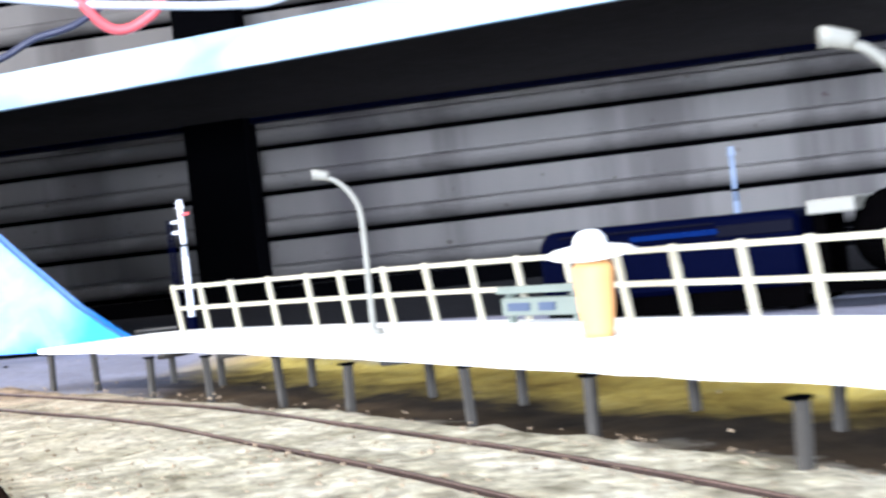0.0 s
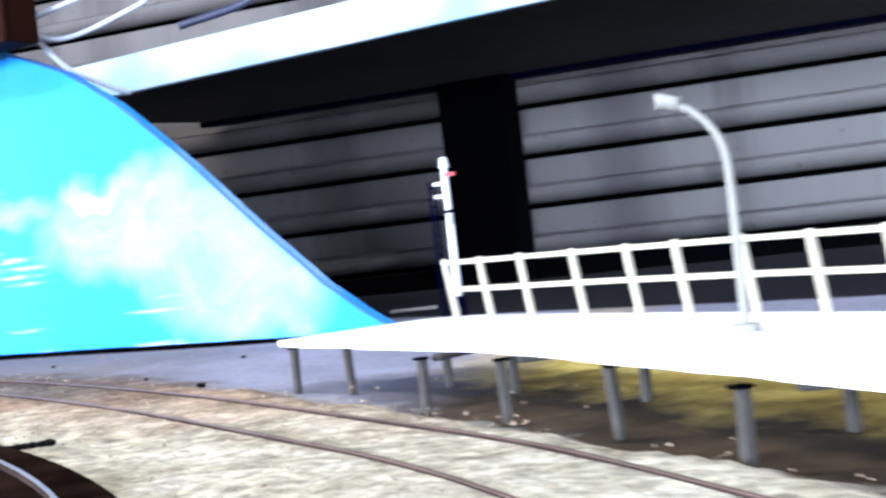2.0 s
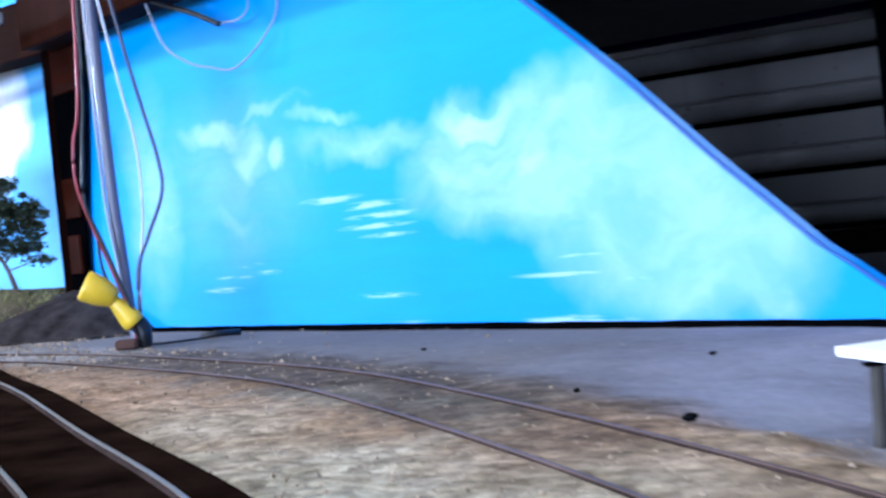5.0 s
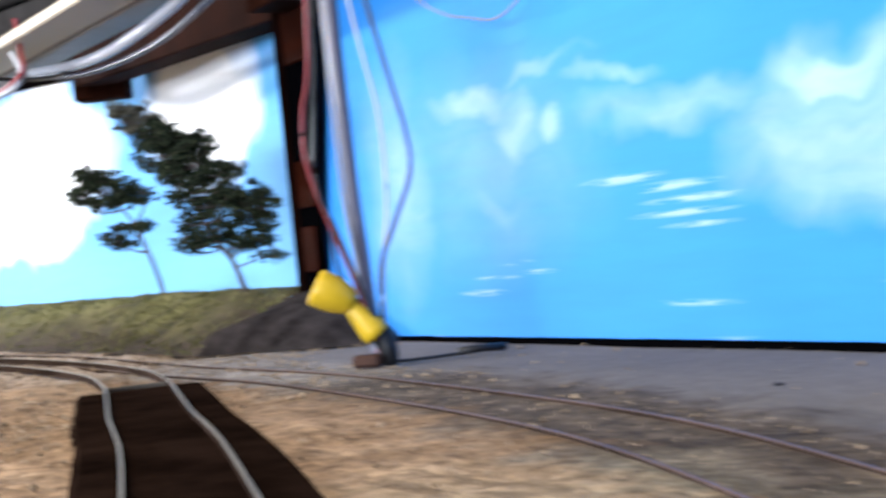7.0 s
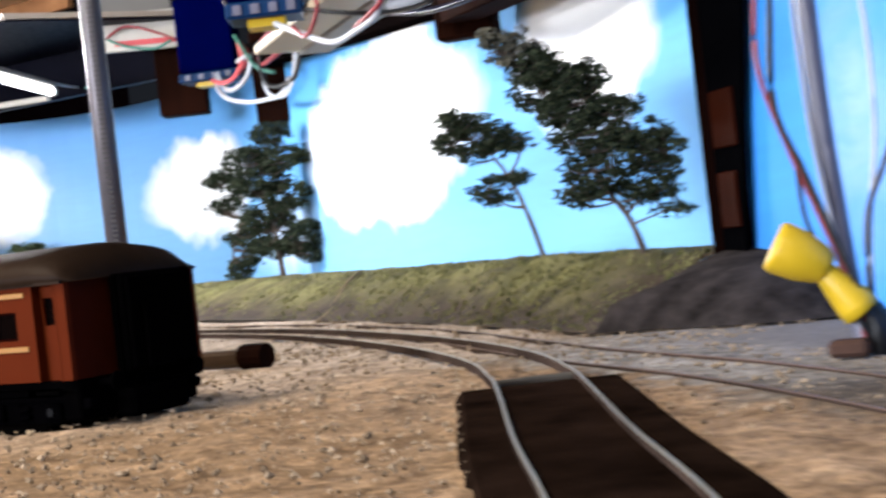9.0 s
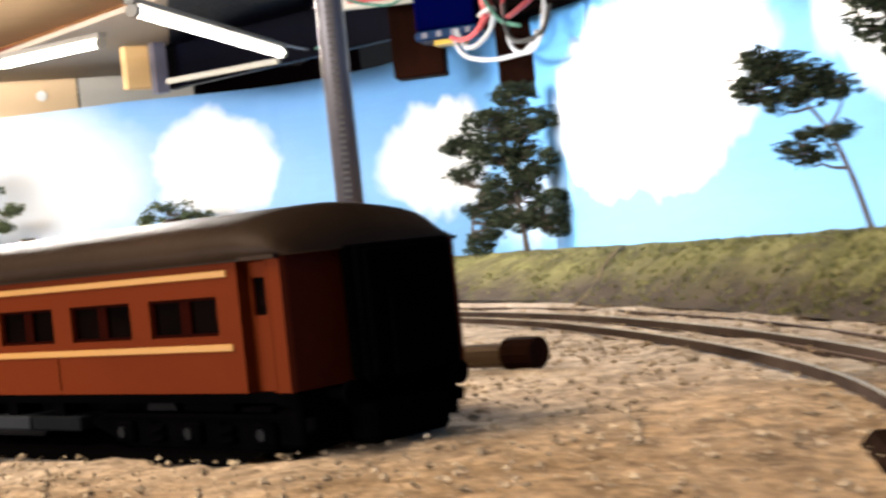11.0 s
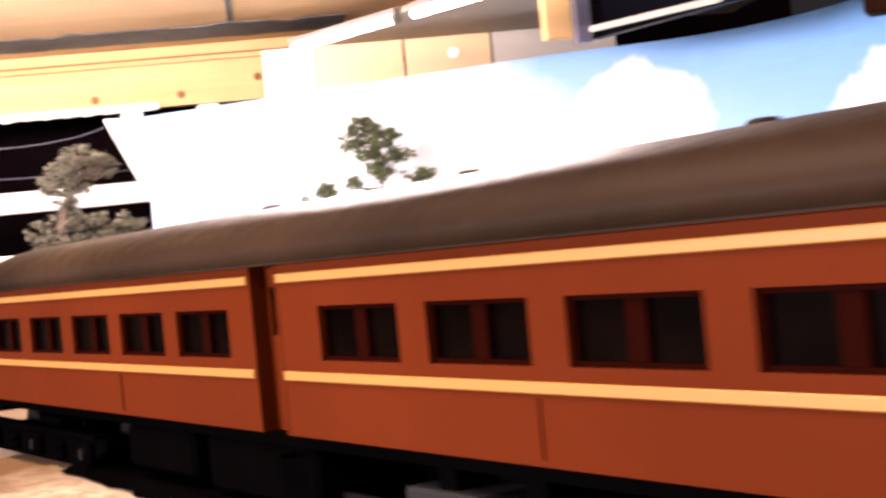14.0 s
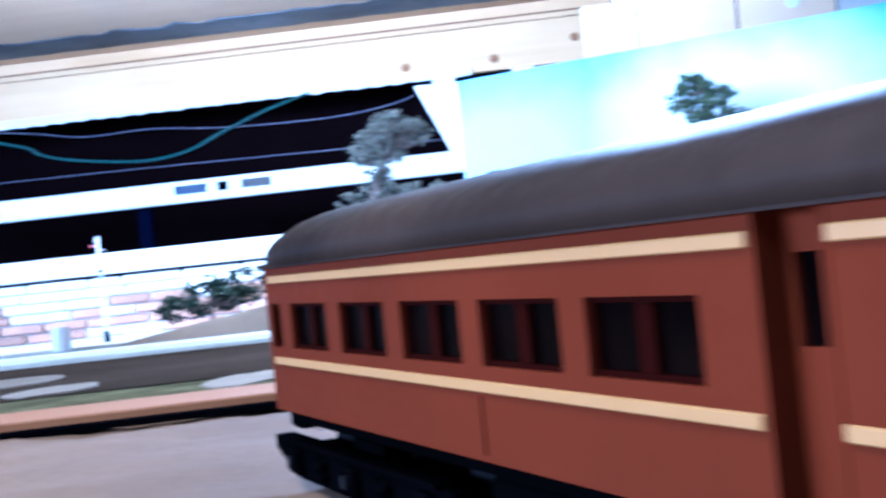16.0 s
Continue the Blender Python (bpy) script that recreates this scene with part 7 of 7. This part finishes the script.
            part("end_cap", bm, M["soft_grey"], root, "grey lamp holder")
    bm = B()
    box(bm, (0, 0, 0), (0.10, 0.23, 0.35))
    bevel(bm, 0.012)
    tagged(part("pine_block", bm, M["pine"], at=(-14.65, 6.12, 1.865), rz=10), "short pale pine block fixed above the sky board", "block", kind="structure")
    bm = B()
    box(bm, (0, 0, 0), (0.10, 0.10, 0.40))
    tagged(part("grey_prop", bm, M["conduit"], at=(-14.5, 6.25, 1.83), rz=10), "grey painted prop beside the pine block", "prop", kind="structure")
    bm = B()
    tube(bm, [(-14.28, 6.26, 1.69), (-13.1, 6.77, 1.634)], 0.022, 8)
    tagged(part("conduit_bar", bm, M["grey_board"]), "pale grey bar below the dark panel", "bar", kind="structure")
    bm = B()
    box(bm, (0, 0, 0), (2.6, 0.08, 0.34))
    tagged(part("dark_duct", bm, M["duct"], at=(-13.5, 6.98, 1.84), rz=28), "dark navy panel behind the tube light", "duct", kind="structure")
    # navy sheet added to darken this part of the recessed ceiling
    bm = B()
    prism(bm, [(-14.5, 6.35), (-12.7, 5.96), (-12.02, 6.22), (-12.02, 7.85), (-14.5, 7.85)], 1.998, 2.011)
    tagged(part("dark_soffit_panel", bm, M["duct"]), "dark navy sheet added to darken the recessed ceiling", "panel", kind="structure")
    bm = B()
    tube(bm, [(-16.155, 5.59, 1.87), (-16.14, 5.59, 1.87)], 0.045, 12)
    tagged(part("panel_button", bm, M["fascia"]), "small white round button on the plywood panel", "button")
    for x, y in ((-16.35, 3.64), (-16.4, 3.05)):
        bm = B()
        tube(bm, [(x, y - 0.08, 1.62), (x, y + 0.08, 1.62)], 0.04, 8)
        tagged(part("clip", bm, M["fascia"]), "small white clip on the top edge of the sky board", "clip", "board clips")
    wire("eave_cable", [(-17.0, 4.95, 2.24), (-16.0, 5.36, 2.26), (-15.2, 5.70, 2.22), (-14.5, 5.98, 2.25), (-13.4, 6.42, 2.24)], 0.016, M["wire_r"], "red-brown cable clipped along the ceiling edge")
    wire("eave_cable", [(-13.55, 7.30, 2.02), (-13.44, 7.31, 1.96), (-13.45, 7.28, 1.85), (-13.52, 7.22, 1.76)], 0.022, M["wire_gr"], "pale green cable end hanging under the ceiling")
    wire("eave_cable", [(-13.52, 7.22, 1.76), (-13.2, 7.0, 1.72), (-12.9, 6.8, 1.70), (-12.82, 6.74, 1.70)], 0.008, M["wire_w"], "thin white cable running to the tube light")


west_end()


def yard():
    """The farther yard beyond the coach: board edge, road, kerbs and a stone wall."""
    bm = B()
    box(bm, (0, 0, 0.014), (0.34, 5.2, 0.028))
    bevel(bm, 0.004)
    tagged(part("timber_strip", bm, M["strip_wood"], at=(-8.62, 1.4, -0.002), rz=13), "pale timber strip lying across the board joint", "strip")
    for x in (-8.37, -8.86):
        bm = B()
        box(bm, (0, 0, 0), (0.07, 5.2, 0.014))
        tagged(part("board_gap", bm, M["black"], at=(x, 1.4, 0.004), rz=13), "black gap beside the timber strip", "gap", kind="structure")
    bm = B()
    box(bm, (0, 0, 0), (0.55, 5.4, 0.02))
    tagged(part("grass_verge", bm, M["olive"], at=(-9.2, 1.35, 0.004), rz=13), "olive flock verge beside the road", "verge", kind="structure")
    bm = B()
    box(bm, (0, 0, 0), (2.3, 6.4, 0.02))
    road = tagged(part("road", bm, M["asphalt"], at=(-10.6, 1.1, 0.004), rz=10), "dark grey model road with pale worn patches", "road", kind="structure")
    rnd = np.random.RandomState(2)
    for x, y, a, b in ((-9.75, 0.75, 0.22, 0.20), (-10.6, 1.75, 0.35, 0.24), (-9.95, 2.2, 0.2, 0.14), (-9.6, 2.9, 0.25, 0.12), (-11.0, 0.5, 0.3, 0.2)):
        bm = B()
        prism(bm, [(x + a * (1 + 0.12 * rnd.randn()) * math.cos(k * math.tau / 18), y + b * math.sin(k * math.tau / 18)) for k in range(18)], 0.012, 0.018)
        tagged(part("road_patch", bm, M["patch"]), "pale grey worn patch on the road", "patch", "road patches", "structure")
    for x, w, h, mat, lab in ((-11.95, 0.14, 0.03, "cream", "cream kerb strip along the road"), (-12.4, 0.16, 0.04, "plaster", "white kerb strip along the yard"), (-13.0, 0.12, 0.045, "cream", "cream strip beyond the white kerb")):
        bm = B()
        box(bm, (0, 0, h / 2), (w, 6.6, h))
        bevel(bm, 0.004)
        tagged(part("kerb", bm, M[mat], at=(x, 0.9, 0.0), rz=8), lab, "kerb", "yard kerbs", "structure")
    bm = B()
    box(bm, (0, 0, 0), (2.4, 6.6, 0.03))
    tagged(part("yard_pavement", bm, M["plaster"], at=(-14.3, 0.6, 0.012), rz=6), "white painted yard surface", "pavement", kind="structure")
    # stone wall with separate courses
    o = Vector((-15.45, 0.55, 0.02))
    wall = thing("stone_wall", o, "white and orange stone retaining wall with a white coping", "wall", 4, kind="structure")
    bm = B()
    box(bm, (0.02, 0, 0.20), (0.10, 6.2, 0.40))
    part("core", bm, M["plaster"], wall)
    shapes = []
    for w in (0.30, 0.42, 0.22):
        bm = B()
        box(bm, (0, 0, 0), (0.06, w - 0.02, 0.058))
        bevel(bm, 0.010)
        shapes.append((w, bm))
    made = {}
    for row in range(6):
        y = -3.0 + 0.11 * (row % 3)
        while y < 2.9:
            k = rnd.randint(0, 3)
            w = shapes[k][0]
            q = (0.09 + rnd.uniform(-0.01, 0.01), y + w / 2, 0.04 + 0.068 * row)
            mat = "plaster" if (row > 3 or rnd.rand() < 0.35) else "brick_o"
            if (k, mat) not in made:
                made[(k, mat)] = part("stone", shapes[k][1].copy(), M[mat], wall, at=q)
            else:
                twin(made[(k, mat)], q, 0, wall)
            y += w
    bm = B()
    box(bm, (0.06, 0, 0.50), (0.24, 6.3, 0.14))
    bevel(bm, 0.012)
    part("coping", bm, M["plaster"], wall, "white coping")
    # sloping pale heap with a bush before the wall
    bm = B()
    vs = []
    for i in range(9):
        row = []
        for j in range(9):
            x, y = -0.5 + i / 8, -0.9 + 1.8 * j / 8
            h = 0.20 * max(0, 1 - (x * 2) ** 2) * max(0.0, min(1.0, (y + 0.9) / 1.3)) + 0.01 * noise.noise((i, j, 3))
            row.append(bm.verts.new((x, y, max(0.0, h))))
        vs.append(row)
    for i in range(8):
        for j in range(8):
            bm.faces.new((vs[i][j], vs[i + 1][j], vs[i + 1][j + 1], vs[i][j + 1]))
    tagged(part("pale_heap", bm, M["patch"], at=(-13.3, 2.2, 0.02), smooth=True), "pale grey gravel heap beside the wall", "heap", kind="structure")
    tree((-13.9, 1.75, 0.03), 95, [([(0.0, 0.0), (0.0, 0.15)], 0.02)], [(0.0, 0.20, 0.30, 0.09), (0.22, 0.25, 0.22, 0.08), (-0.18, 0.14, 0.14, 0.06)], M["leaf"], "low dark green bush beside the gravel heap", 31, 60, "yard bushes", size=0.032)
    signal_post((-13.95, 1.10, 0.02), 0.60, "small white yard signal before the dark opening", False)
    bm = B()
    tube(bm, [(0, 0, 0), (0, 0, 0.10), (0, 0, 0.12)], 0.05, 10, 0.045)
    tagged(part("yard_drum", bm, M["grey_board"], at=(-12.9, 1.20, 0.04)), "small pale drum standing in the yard", "drum")


yard()


def lumps():
    """Small black lumps and twigs of scatter lying on the painted ground."""
    rnd = random.Random(8)
    for x, y, s in ((-1.906, 4.153, 0.008), (-1.73, 3.39, 0.009), (-1.741, 3.383, 0.008), (-1.752, 3.374, 0.008), (-1.763, 3.367, 0.008), (-1.774, 3.360, 0.008), (-1.785, 3.352, 0.008), (-3.038, 5.114, 0.005), (-2.231, 4.421, 0.006), (-2.209, 4.857, 0.006)):
        bm = B()
        bmesh.ops.create_icosphere(bm, subdivisions=2, radius=s)
        for v in bm.verts:
            k = 1 + 0.5 * noise.noise((v.co.x * 60 + x * 9, v.co.y * 60, v.co.z * 60))
            v.co = Vector((v.co.x * k * 1.5, v.co.y * k, v.co.z * k * 0.7))
        tagged(part("scatter_lump", bm, M["lump"], at=(x, y, 0.3 * s), rz=rnd.uniform(0, 180), smooth=True), "small black lump of scatter lying on the ground", "lump", "scatter lumps")


lumps()
